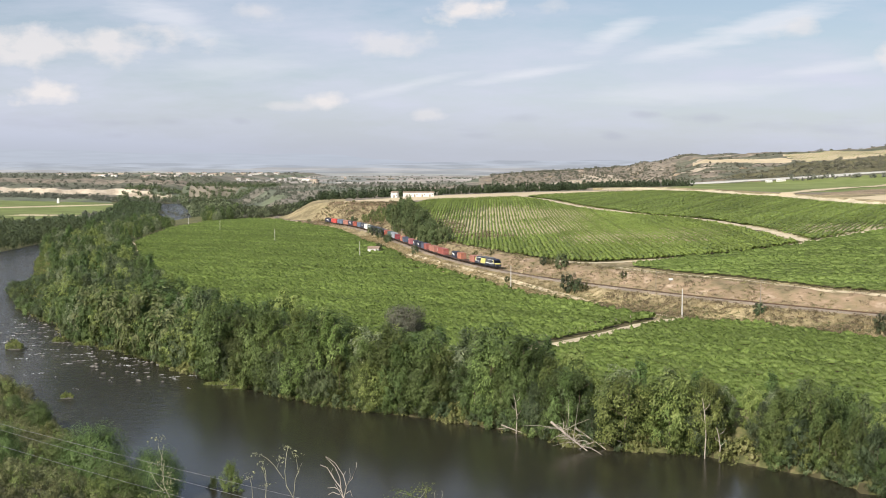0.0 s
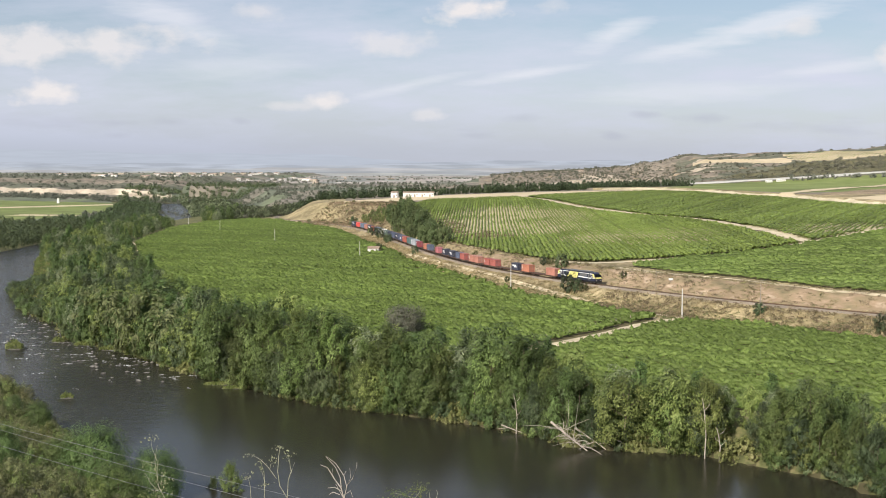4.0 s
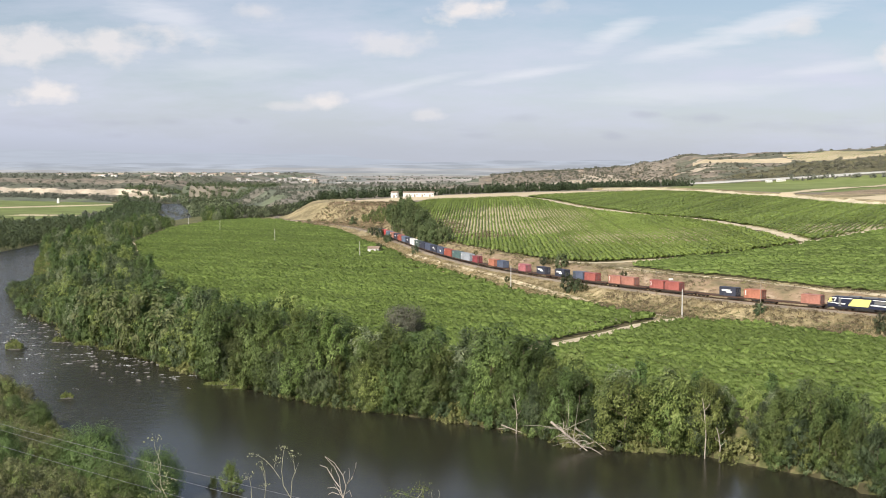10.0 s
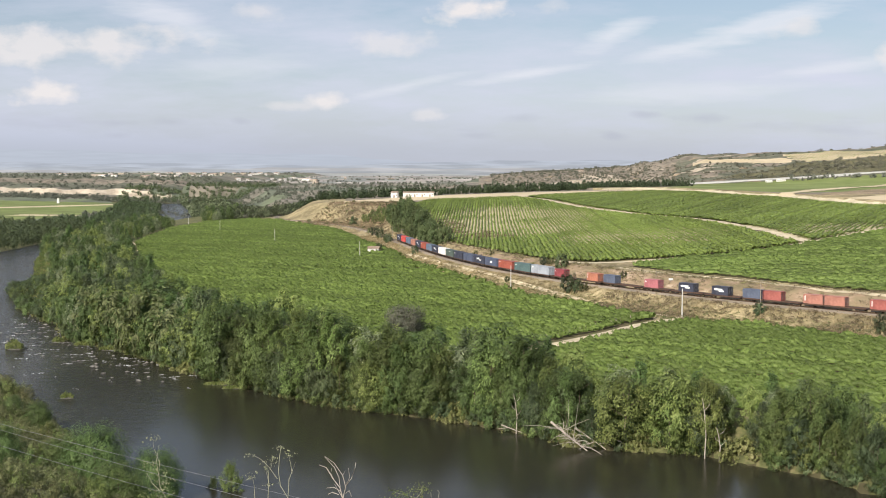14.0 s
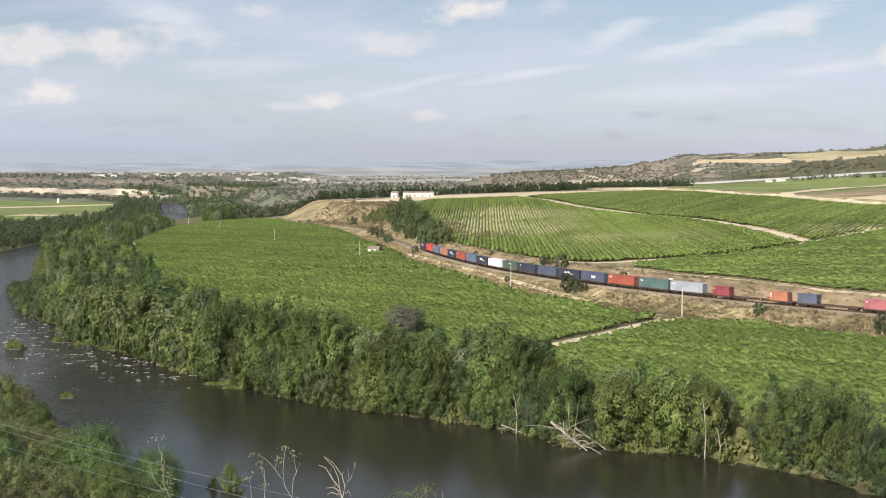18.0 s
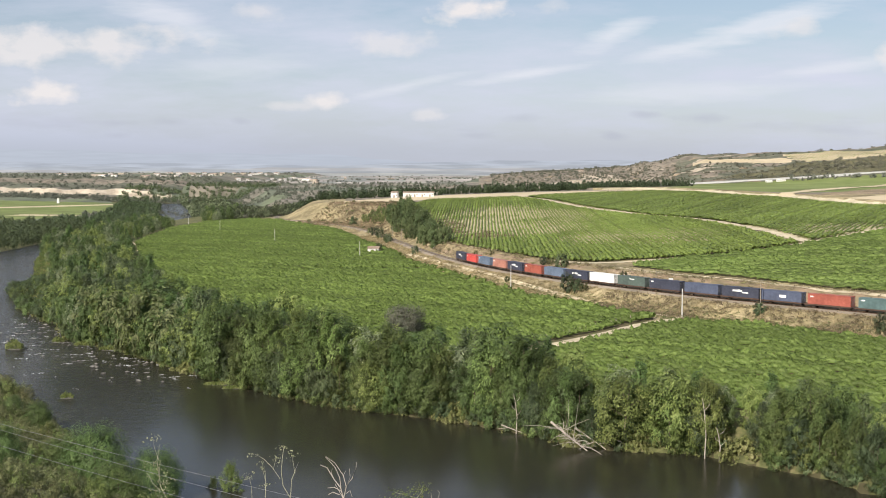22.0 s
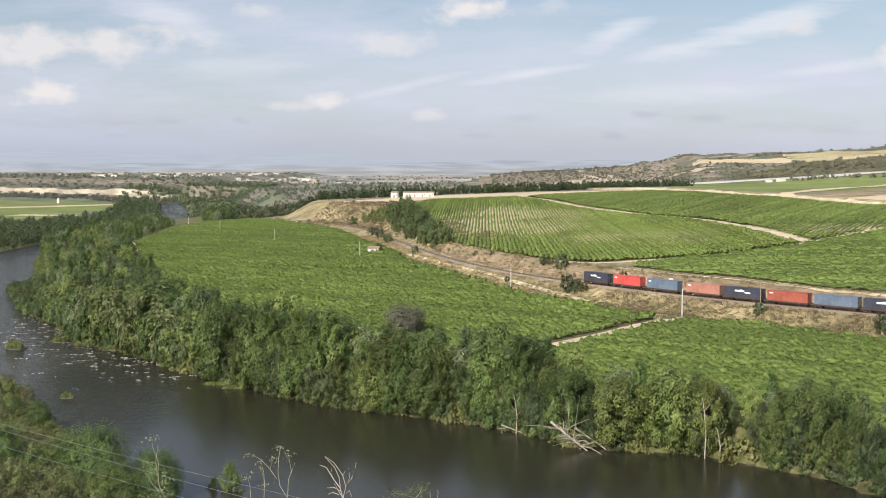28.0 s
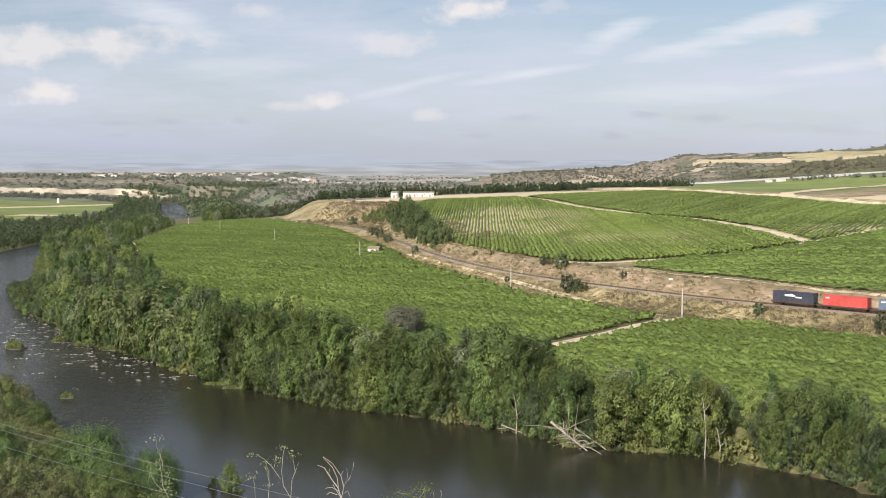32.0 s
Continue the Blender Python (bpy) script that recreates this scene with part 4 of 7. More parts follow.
def grow_woods():
    for (name, label, *_, ma, _, _), pieces in zip(MID, GROWN):
        v, q = merge(pieces)
        tagged(new(name, fast_mesh(name, v, q, [ma])), label, "woodland", kind="stuff")


USED = set()


TALL = {}


def plant(kinds, x, y, rng, lo=0.8, hi=1.15, group="", weights=None, flat=1.0, tall=0.0):
    """tall: the wanted height, in place of the scale from lo to hi."""
    t = kinds[rng.choice(len(kinds), p=weights)]
    if tall:
        TALL.setdefault(t.name, max(v.co.z for o in t.children for v in o.data.vertices))
        lo = tall / TALL[t.name] * 0.88
        hi = lo * 1.22
    m = settle(x, y, rng.uniform(0, 6.28), rng.uniform(lo, hi), flat * rng.uniform(0.92, 1.1))
    if tall:
        m = m @ Matrix.Diagonal((rng.uniform(0.95, 1.2), rng.uniform(0.95, 1.2), 1, 1))
    if t.name in USED:
        t = copy_thing(t, m)
    else:
        USED.add(t.name)
        t.matrix_basis = m
    if group:
        t["group"] = group
    return t


NEAR_TREES = 300


def riverside():
    rng = np.random.default_rng(21)
    strip = [(110, 167), (69.6, 191.5), (65, 201.5), (54, 211.5), (47, 219.5), (33, 224), (23, 230), (13, 241), (-4, 254), (-16, 260), (-29, 270), (-37, 278), (-47, 289), (-62, 307),
             (-73, 321), (-86, 341), (-102, 360), (-113, 376), (-102, 396), (-84, 368), (-62, 342), (-38, 314), (-10, 290), (10, 278), (28, 264), (50, 250), (84, 232), (122, 200)]
    # small clearings on the bank
    bare = ((52.2, 214.0, 3.6), (3, 249.5, 4.0), (-23, 267, 3.0), (24, 226, 2.0), (-66, 311, 3.0), (36, 222, 2.2))
    for x, y in scatter(strip, 3.2, rng, tries=9000):
        if any(math.hypot(x - a, y - b) < c for a, b, c in bare):
            continue
        b = float(nearest(np.array([x]), np.array([y]), BANK_R)[0][0])
        if (b > 9 and rng.uniform() < 0.25) or (b > 18 and x > -25):
            continue
        high = 15.8 - 0.08 * b if x < -25 else 16.6 - 0.22 * b - 2.2 * min(1, max(0, x - 12) / 30)
        high = (high - 2.6 * min(1, max(0, x - 36) / 16)) * rng.uniform(0.8, 1.08)
        if b < 7.5 and y < NEAR_TREES:
            plant(TREES, x, y, rng, group="trees along the river", weights=(0.22, 0.18, 0.18, 0.1, 0.08, 0.14, 0.1), tall=max(5, high))
        else:
            wood_tree(x, y, rng, (0.36, 0.2, 0.06, 0.22, 0.14, 0.02), tall=max(5, high))
    low = []
    for k in range(1, len(BANK_R) - 1):
        x, y = BANK_R[k]
        if 165 < y < 560:
            tx, ty = BANK_R[k + 1] - BANK_R[k - 1]
            l = math.hypot(tx, ty)
            tx, ty, ix, iy = tx / l, ty / l, ty / l, -tx / l
            gap = any(math.hypot(x - a, y - b) < c for a, b, c in bare)
            if not gap:
                q = rng.uniform(0.2, 1.2)
                plant(BUSH, x + ix * q, y + iy * q, rng, 0.7, 1.15, "shrubs at the water's edge")
                if NEAR_TREES < y < 420:
                    for q0 in (2.0, 4.5):
                        q, j = q0 + rng.uniform(-1, 1), rng.uniform(-2, 2)
                        wood_tree(x + ix * q + tx * j, y + iy * q + ty * j, rng, (0.36, 0.2, 0.06, 0.22, 0.14, 0.02), tall=rng.uniform(8.5, 14.5))
                elif y < 420:
                    for q0 in (1.6, 5.0):
                        q, j = q0 + rng.uniform(-0.8, 0.8), rng.uniform(-1.8, 1.8)
                        plant(TREES, x + ix * q + tx * j, y + iy * q + ty * j, rng, group="trees along the river", tall=rng.uniform(9.5, 15.0) - 1.6 * min(1, max(0, x - 12) / 30) - 2.2 * min(1, max(0, x - 38) / 18))
            for _ in range(9):
                q, j = rng.uniform(0.0, 1.0) ** 1.3 * 14 + 0.3, rng.uniform(-2.5, 2.5)
                if not gap or rng.uniform() < 0.3:
                    low.append((x + ix * q + tx * j, y + iy * q + ty * j))
    edge = [(BANK_R[k] + rng.normal(0, 0.8, 2)) for k in range(len(BANK_R)) for _ in range(3) if 165 < BANK_R[k][1] < 480]
    edge += [(a + rng.normal(0, c * 0.4), b + rng.normal(0, c * 0.4)) for a, b, c in bare for _ in range(26)]
    joined_wood("bank_grass", "yellow-green grass along the water's edge", [tuple(p) for p in edge if rng.uniform() < 0.4], rng, (0.5, 1.2), 0.9, 5, 22, 0.34, GRASS)
    reeds = [(a + rng.normal(0, c * 0.45), b + 1.2 + rng.normal(0, c * 0.45)) for a, b, c in bare for _ in range(14)]
    joined_wood("bank_reeds", "tall yellow-green reeds in the clearings on the bank", reeds, rng, (1.2, 2.6), 1.1, 9, 34, 0.4, GRASS)
    joined_wood("bank_undergrowth", "tangled green undergrowth along the river bank", low[::2], rng, (1.2, 2.8), 1.6, 9, 34, 0.32, LEAF_DARK)
    joined_wood("bank_weeds", "light green weeds and young willows on the bank", low[1::2], rng, (0.8, 2.0), 1.4, 8, 32, 0.3, LEAF)


def joined_wood(name, label, spots, rng, h=(9, 14), radius=3.0, clumps=16, per=26, size=1.0, ma=None, shape="round"):
    """A far wood that nobody could count, in one mesh."""
    stock = [merge([crown_arrays(1.0 * rng.uniform(*h), 0.3, radius, clumps, per, size, rng, shape), (lambda t: (t[0], split(t[1])))(tube([(0, 0, -0.8), (0, 0, h[0] * 0.6)], [0.25, 0.1], 4))]) for _ in range(5)]
    zs = level(np.array([p[0] for p in spots]), np.array([p[1] for p in spots]))
    pieces = []
    for (x, y), z in zip(spots, zs):
        v, q = stock[rng.integers(5)]
        a, k = rng.uniform(0, 6.28), rng.uniform(0.7, 1.2)
        c, s = math.cos(a) * k, math.sin(a) * k
        pieces.append((np.c_[v[:, 0] * c - v[:, 1] * s + x, v[:, 0] * s + v[:, 1] * c + y, v[:, 2] * k * rng.uniform(0.85, 1.15) + z], q))
    v, q = merge(pieces)
    return tagged(new(name, fast_mesh(name, v, q, [ma or LEAF])), label, "woodland", kind="stuff")


def woods():
    rng = np.random.default_rng(5)
    left = [(-113, 377), (-124, 410), (-143, 455), (-172, 528), (-180, 566), (-228, 696), (-251, 772), (-259, 852), (-268, 950), (-271, 1060), (-262, 1180), (-225, 1190), (-190, 1090), (-206, 1055), (-222, 948),
            (-204, 778), (-172, 660), (-136, 540), (-104, 465), (-98, 405)]
    # an open reach where the river shows between the trees
    reach = [(-228, 985), (-198, 985), (-205, 1040), (-255, 1290), (-370, 1850), (-425, 1850), (-300, 1290)]

    def away(poly, gap, tries):
        return [p for p in scatter(poly, gap, rng, tries=tries) if not inside(np.array([p[0]]), np.array([p[1]]), reach)[0]]

    spots = away(left, 6.9, 12000)
    for x, y in [p for p in spots if p[1] < 450]:
        wood_tree(x, y, rng, (0.2, 0.2, 0.1, 0.3, 0.18, 0.02), 0.6, 1.05)
    spit = [(-127, 408), (-154, 448), (-185, 521), (-190, 560), (-232, 693), (-254, 770), (-262, 850), (-254, 850), (-240, 745), (-222, 692), (-180, 568), (-170, 530), (-141, 457), (-120, 412)]
    joined_wood("spit_shrubs", "low olive shrubs on the grassy spit", scatter(spit, 2.6, rng), rng, (0.9, 2.4), 1.6, 9, 34, 0.34, LEAF_LIGHT)
    joined_wood("spit_grass", "yellow-green grass on the river spit", scatter(spit, 1.7, rng), rng, (0.5, 1.3), 1.1, 6, 24, 0.36, GRASS)
    corner = spline(WAY_BEND, 3.0)
    for x, y in [p for p in spots if p[1] >= 450]:
        if float(nearest(np.array([x]), np.array([y]), corner)[0][0]) < 7:
            continue
        wood_tree(x, y, rng, (0.16, 0.2, 0.24, 0.13, 0.23, 0.04), 0.5, 1.12)
    west = [(-560, 720), (-330, 725), (-293, 744), (-285, 800), (-296, 940), (-318, 1080), (-330, 1130), (-420, 1120), (-560, 1100)]
    joined_wood("far_bank_wood", "dark green wood on the far river bank", away(west, 8.5, 6000), rng, (6.5, 10.5), 4.0, 18, 20, 1.0, LEAF_DARK)
    strip = [(-360, 1130), (-322, 1180), (-303, 1275), (-340, 1450), (-440, 1900), (-500, 1900), (-400, 1450), (-370, 1300), (-400, 1180)]
    joined_wood("far_river_trees", "green trees lining the far river bend", away(strip, 10, 3000), rng, (4, 7), 4.0, 14, 22, 1.3, LEAF_DARK)
    bend = [(-255, 1275), (-225, 1200), (-190, 1100), (-165, 1085), (-140, 1120), (-120, 1200), (-150, 1330), (-230, 1550), (-310, 1600)]
    copse = [(-255, 1275), (-225, 1200), (-205, 1120), (-190, 1100), (-182, 1110), (-205, 1240), (-235, 1340), (-270, 1500), (-310, 1600)]
    slope = [(-240, 1250), (-200, 1110), (-165, 1085), (-140, 1120), (-122, 1180), (-140, 1300), (-200, 1390), (-245, 1390)]
    for name, label, poly, gap, h, rad, ma in (("valley_wood", "green trees along the valley", copse, 8, (5.5, 9.5), 3.2, LEAF), ("valley_ash", "dark green trees along the valley", copse, 9, (5, 8.5), 3.3, LEAF_DARK),
                                               ("valley_willows", "silvery willows along the valley", copse, 14, (5, 8.5), 3.2, SILVER), ("valley_scrub", "grey-green scrub along the valley", slope, 9, (2.5, 5.5), 2.8, SILVER),
                                               ("valley_brush", "olive-brown brush along the valley", slope, 9, (1.2, 3.5), 2.4, LEAF_GREY), ("valley_bushes", "dark green bushes along the valley", slope, 11, (4, 7.5), 3.0, LEAF_DARK)):
        joined_wood(name, label, away(poly, gap, 2600), rng, h, rad, 14, 24, 0.95, ma)
    far_bend = [(-262, 1280), (-225, 1280), (-270, 1600), (-360, 2000), (-430, 2000), (-332, 1600)]
    joined_wood("far_bend_wood", "dark green trees beyond the river bend", scatter(far_bend, 12, rng, tries=3000), rng, (4, 7), 4.0, 11, 16, 1.5, LEAF_DARK)
    joined_wood("far_bend_scrub", "grey-green scrub beyond the river bend", scatter(far_bend, 13, rng, tries=3000), rng, (3, 6), 4.0, 10, 14, 1.5, SILVER)
    belt = [(-140, 1140), (-80, 1112), (-20, 1120), (20, 1142), (60, 1142), (140, 1175), (260, 1250), (250, 1290), (120, 1230), (0, 1160), (-150, 1180)]
    joined_wood("tree_belt", "dark green belt of trees behind the stubble strip", scatter(belt, 6, rng, tries=4000), rng, (5, 8), 3.4, 10, 26, 1.3, LEAF_DARK)


def pines():
    rng = np.random.default_rng(8)
    for x, y in scatter([(-9, 632), (-3, 640), (-6, 690), (-14, 750), (-24, 835), (-38, 845), (-30, 760), (-19, 690), (-13, 650)], 6.0, rng):
        plant(PINE, x, y, rng, 0.75, 1.15, "pines above the railway")
    for x, y in ((-6.5, 636), (-4.0, 622), (-1.5, 611), (0.5, 603), (-4.5, 612), (3.0, 612)):
        plant(PINE, x, y, rng, 0.75, 1.0, "pines above the railway")
    for x, y in scatter([(-62, 905), (-50, 905), (-34, 880), (-27, 845), (-38, 835), (-50, 870)], 4.2, rng):
        plant(YOUNG_PINE, x, y, rng, 0.55, 0.95, "young pines on the mound")


riverside()
woods()
grow_woods()
pines()


def near_hillside():
    rng = np.random.default_rng(14)
    poly = [(-140, 300), (-105, 292), (-70, 228), (-48, 188), (-22, 158), (-8, 130), (-8, 60), (-20, 50), (-60, 80), (-120, 200)]
    spots = scatter(poly, 2.6, rng, tries=9000)
    for x, y in spots[:150]:
        plant(SHRUB, x, y, rng, 0.55, 1.15, "shrubs on the near hillside", (0.4, 0.35, 0.25))
    joined_wood("hillside_scrub", "dense olive-green scrub covering the near hillside", [p for p in spots[150:] if rng.uniform() < 0.7], rng, (1.4, 2.8), 1.9, 12, 64, 0.23, OLIVE)
    joined_wood("hillside_brush", "fresh green brush on the near hillside", [p for p in spots[150:] if rng.uniform() < 0.2], rng, (1.6, 3.0), 1.7, 12, 60, 0.22, LEAF_LIGHT)
    for x, y, k, kind in ((-54.5, 188, 1.0, 0), (-46.5, 172, 0.7, 0), (-45.5, 190, 0.86, 0), (-34.5, 195, 0.82, 1), (-37.5, 196, 0.62, 1), (-80, 238, 0.5, 0), (-89, 250, 0.4, 0),
                          (-66, 205, 0.45, 0), (-71, 192, 0.75, 0)):
        t = ELM[kind]
        m = settle(x, y, rng.uniform(0, 6), k)
        if t.name in USED:
            t = copy_thing(t, m)
        else:
            USED.add(t.name)
            t.matrix_basis = m


near_hillside()


def embankment_plants():
    rng = np.random.default_rng(44)
    for x, y, k, kind in ((45.4, 409.5, 1.1, 0), (42.8, 413.0, 1.5, 0), (47.5, 407.0, 1.0, 1), (44.0, 449.0, 1.35, 0), (90.4, 346.3, 0.85, 0), (115.6, 317.0, 1.25, 0), (14.2, 533.5, 0.8, 1), (41.0, 460.5, 0.95, 1),
                          (38.6, 463, 0.8, 0), (-66.5, 901, 1.5, 0), (-47.5, 789, 1.2, 1), (-43, 762, 1.35, 0), (-38, 735, 1.4, 0), (-31, 690, 1.2, 0), (-33, 702, 1.1, 1), (-13.5, 594, 1.0, 0),
                          (-34.0, 641.5, 1.1, 0), (20.7, 518, 0.7, 1), (61.5, 414, 0.8, 1), (24, 452, 0.7, 1)):
        t = TRACKSIDE[kind]
        m = settle(x, y, rng.uniform(0, 6), k)
        if t.name in USED:
            t = copy_thing(t, m)
        else:
            USED.add(t.name)
            t.matrix_basis = m
    TAMARISK.matrix_basis = settle(-10.5, 337, 0.5, 1.12, 0.95)
    # dry tussocks on the slopes beside the line
    def tufts(name, label, n, d0, d1, s0, s1, high, ma, size, keep):
        s, d = rng.uniform(s0, s1, n), rng.uniform(d0, d1, n)
        x0, y0 = np.interp(s, LINE_S, LINE[:, 0]), np.interp(s, LINE_S, LINE[:, 1])
        i = np.clip(np.searchsorted(LINE_S, s), 0, len(LINE_S) - 1)
        x, y = x0 - LINE_T[i, 1] * -d, y0 + LINE_T[i, 0] * -d
        ok = keep(x, y)
        x, y = x[ok], y[ok]
        z = level(x, y)
        k = 14
        c = np.repeat(np.c_[x, y, z], k, 0) + rng.normal(0, 1, (len(x) * k, 3)) * (size * 0.5, size * 0.5, 0.0)
        grow = np.repeat(rng.uniform(0.4, 1.0, len(x)), k)[:, None]
        c[:, 2] += rng.uniform(0.15, 0.9, len(c)) * high * grow[:, 0]
        out = rng.normal(0, 1, (len(c), 3)) * (1, 1, 0.4) + (0, -0.3, 0.4)
        tagged(new(name, fast_mesh(name, *leaves(c, out, 0.42 * size, rng, 0.4, 0.3, 0.7), [ma])), label, "grass", kind="stuff")

    tufts("dry_tussocks", "pale dry grass tussocks on the railway banks", 5200, -15, 17, 60, 800, 0.7, HAY, 0.8, lambda x, y: (np.abs(waves(x, y, 15)) < 0.6))
    tufts("bramble_scrub", "brown brambles on the railway embankment", 1500, 4.2, 16, 640, 800, 1.3, BRAMBLE, 1.0, lambda x, y: waves(x, y, 5, 1.0) > -0.3)
    tufts("hill_scrub", "brown scrub on the cutting's slope", 4200, -46, -5, 40, 440, 1.2, BRAMBLE, 1.2, lambda x, y: waves(x, y, 12, 1.0) > 0.0)
    tufts("cutting_scrub", "brown scrub on the bank above the railway", 1300, -17, -4.4, 420, 830, 1.1, BRAMBLE, 0.9, lambda x, y: waves(x, y, 7, 2.0) > -0.1)
    tufts("cutting_weeds", "olive weeds on the bank above the railway", 1100, -19, -4.4, 420, 830, 0.9, OLIVE, 0.9, lambda x, y: waves(x, y, 9, 4.0) > 0.1)
    tufts("embankment_grass", "brown grass and weeds down the railway embankment", 5200, 4.2, 13, 250, 800, 0.7, HAY, 0.85, lambda x, y: waves(x, y, 8, 3.0) > -0.45)
    tufts("green_weeds", "green weeds along the embankment's foot", 4200, 8, 18, 300, 780, 0.7, OLIVE, 0.8, lambda x, y: ~inside(x, y, FIELD_IN) & ~inside(x, y, FIELD_NEAR))


embankment_plants()


# ---- vineyards ----
WAYS = [(spline(ROAD_TOP, 3.0), 9.0), (spline([(-39, 638), (-34, 640)], 1.0), 5.5), (spline(WAY_P1, 2.0), 4.1), (spline(WAY_P2, 2.0), 3.4), (spline(WAY_IN, 2.0), 3.9), (spline([(-150, 600), (-110, 570), (-60, 548), (-10, 540)], 2.0), 2.5)]


def vine_rows(name, label, poly, heading, gap, tall, wide, step, per_m, leaf, ma, seed, slim=None, aspect=0.6, sway=0.0):
    """Rows of trained vines across a plan outline: a leafy hedge with loose sprays. slim: by how much the rows are thinner, by place."""
    rng = np.random.default_rng(seed)
    p = np.asarray(poly, float)
    d = np.array([math.cos(radians(heading)), math.sin(radians(heading))])
    n = np.array([-d[1], d[0]])
    along_, across = p @ d, p @ n
    vs, qs, k = [], [], 0
    us = np.arange(along_.min(), along_.max(), step)
    all_c, all_n = [], []
    for w in np.arange(across.min() + gap / 2, across.max(), gap):
        pts = us[:, None] * d + (w + 0.12 * np.sin(us[:, None] * 0.13 + w) + rng.normal(0, sway, (len(us), 1))) * n
        ok = inside(pts[:, 0], pts[:, 1], p)
        for way, clear in WAYS:
            ok &= nearest(pts[:, 0], pts[:, 1], way)[0] > clear
        idx = np.where(ok)[0]
        if len(idx) < 2:
            continue
        z = level(pts[idx, 0], pts[idx, 1])
        m = len(idx)
        hh, ww = tall * rng.uniform(0.42, 1.22, m), wide * rng.uniform(0.3, 1.3, m)
        lean = np.ones(m)
        if slim is not None:
            lean = 1 - slim(pts[idx, 0], pts[idx, 1])
            hh, ww = hh * (0.6 + 0.4 * lean), ww * lean
        prof = np.stack([np.stack([-ww * 0.75, z + 0.35 * hh], -1), np.stack([-ww, z + 0.68 * hh], -1), np.stack([rng.uniform(-0.12, 0.12, m), z + hh], -1),
                         np.stack([ww, z + 0.66 * hh], -1), np.stack([ww * 0.75, z + 0.35 * hh], -1)], 1)
        jit = rng.uniform(-0.35, 0.35, (m, 5)) * step * 0.5
        xy = pts[idx][:, None, :] + prof[:, :, :1] * n + jit[:, :, None] * d
        v = np.concatenate([xy, prof[:, :, 1:]], 2).reshape(-1, 3)
        run = np.where(np.diff(idx) == 1)[0]
        i, j = np.meshgrid(run, np.arange(4), indexing="ij")
        a = i * 5 + j
        vs.append(v), qs.append(np.stack([a, a + 1, a + 6, a + 5], -1).reshape(-1, 4) + k)
        k += len(v)
        cnt = int(m * step * per_m * min(1, 420 / max(1.0, np.hypot(*pts[idx].mean(0)))))
        pick = rng.integers(0, m, cnt)
        pick = pick[rng.uniform(0, 1, cnt) < lean[pick]]
        cnt = len(pick)
        ang = rng.uniform(0.1, math.pi - 0.1, cnt)
        c2 = pts[idx][pick] + (np.cos(ang) * ww[pick] * 1.1)[:, None] * n + (rng.uniform(-0.5, 0.5, cnt) * step)[:, None] * d
        cz = z[pick] + hh[pick] * (0.45 + 0.62 * np.sin(ang))
        all_c.append(np.c_[c2, cz])
        all_n.append(np.c_[np.cos(ang)[:, None] * n, np.sin(ang)])
    lv, lq = leaves(np.concatenate(all_c), np.concatenate(all_n), leaf, rng, aspect, 0.75)
    vs.append(lv), qs.append(lq + k)
    tagged(new(name, fast_mesh(name, np.concatenate(vs), np.concatenate(qs), [ma])), label, "vineyard", kind="stuff")


def bare_patch(x, y):
    """Where the upper slope's vines are sparse: pale soil shows between the rows."""
    t = np.zeros(x.shape)
    for cx, cy, ax, ay in ((38, 725, 66, 150), (92, 560, 44, 66), (172, 545, 42, 40)):
        t = np.maximum(t, ease(1.6 - 1.3 * np.hypot((x - cx) / ax, (y - cy) / ay)))
    return np.clip(t * (0.95 + 0.5 * waves(x, y, 25)) * (0.6 + 0.5 * np.abs(waves(x, y, 3.1, 2.0))), 0, 0.72)


vine_rows("vineyard", "lush green vineyard in the river bend", FIELD_IN, 139, 2.7, 1.8, 0.78, 1.3, 8.5, 0.6, VINE, 31)
vine_rows("vineyard", "lush green vineyard below the railway", FIELD_NEAR, 139, 2.7, 1.8, 0.68, 1.0, 12.0, 0.5, VINE, 32, None, 0.42)
vine_rows("vineyard", "green vineyard with pale soil between rows on the slope", FIELD_UP, 88, 1.9, 1.3, 1.0, 1.7, 4.2, 0.62, VINE_B, 33, bare_patch, 0.6, 0.2)
vine_rows("vineyard", "green vineyard on the upper slope", FIELD_TOP, 64, 2.2, 1.25, 1.3, 2.0, 3.2, 0.7, VINE_B, 34, bare_patch, 0.6, 0.25)
vine_rows("vineyard", "deep green vineyard above the railway cutting", FIELD_MID, 160, 2.5, 1.6, 0.9, 1.3, 5.5, 0.56, VINE, 35)
vine_rows("vineyard", "sparse vine rows on pale soil along the hilltop", HILL_VINES, 62, 4.6, 0.9, 0.3, 6.0, 0.1, 1.0, VINE_B, 36)


# ---- the freight train ----
PAINT = {"salmon": (0.36, 0.165, 0.125), "orange": (0.38, 0.155, 0.10), "navy": (0.043, 0.047, 0.070), "red": (0.31, 0.10, 0.085), "blue": (0.092, 0.110, 0.160),
         "pink": (0.36, 0.13, 0.145), "darkred": (0.24, 0.055, 0.065), "grey": (0.31, 0.335, 0.375), "teal": (0.085, 0.135, 0.135), "midblue": (0.076, 0.090, 0.138),
         "green": (0.078, 0.104, 0.092), "white": (0.72, 0.70, 0.66), "bluegrey": (0.115, 0.15, 0.21), "brick": (0.30, 0.085, 0.06), "brightred": (0.50, 0.075, 0.065)}
PAINTS = {k: plain(k + "_paint", c, 0.55, wear=0.14) for k, c in PAINT.items()}
BLACK = plain("black_underframe", (0.025, 0.023, 0.022), 0.7)
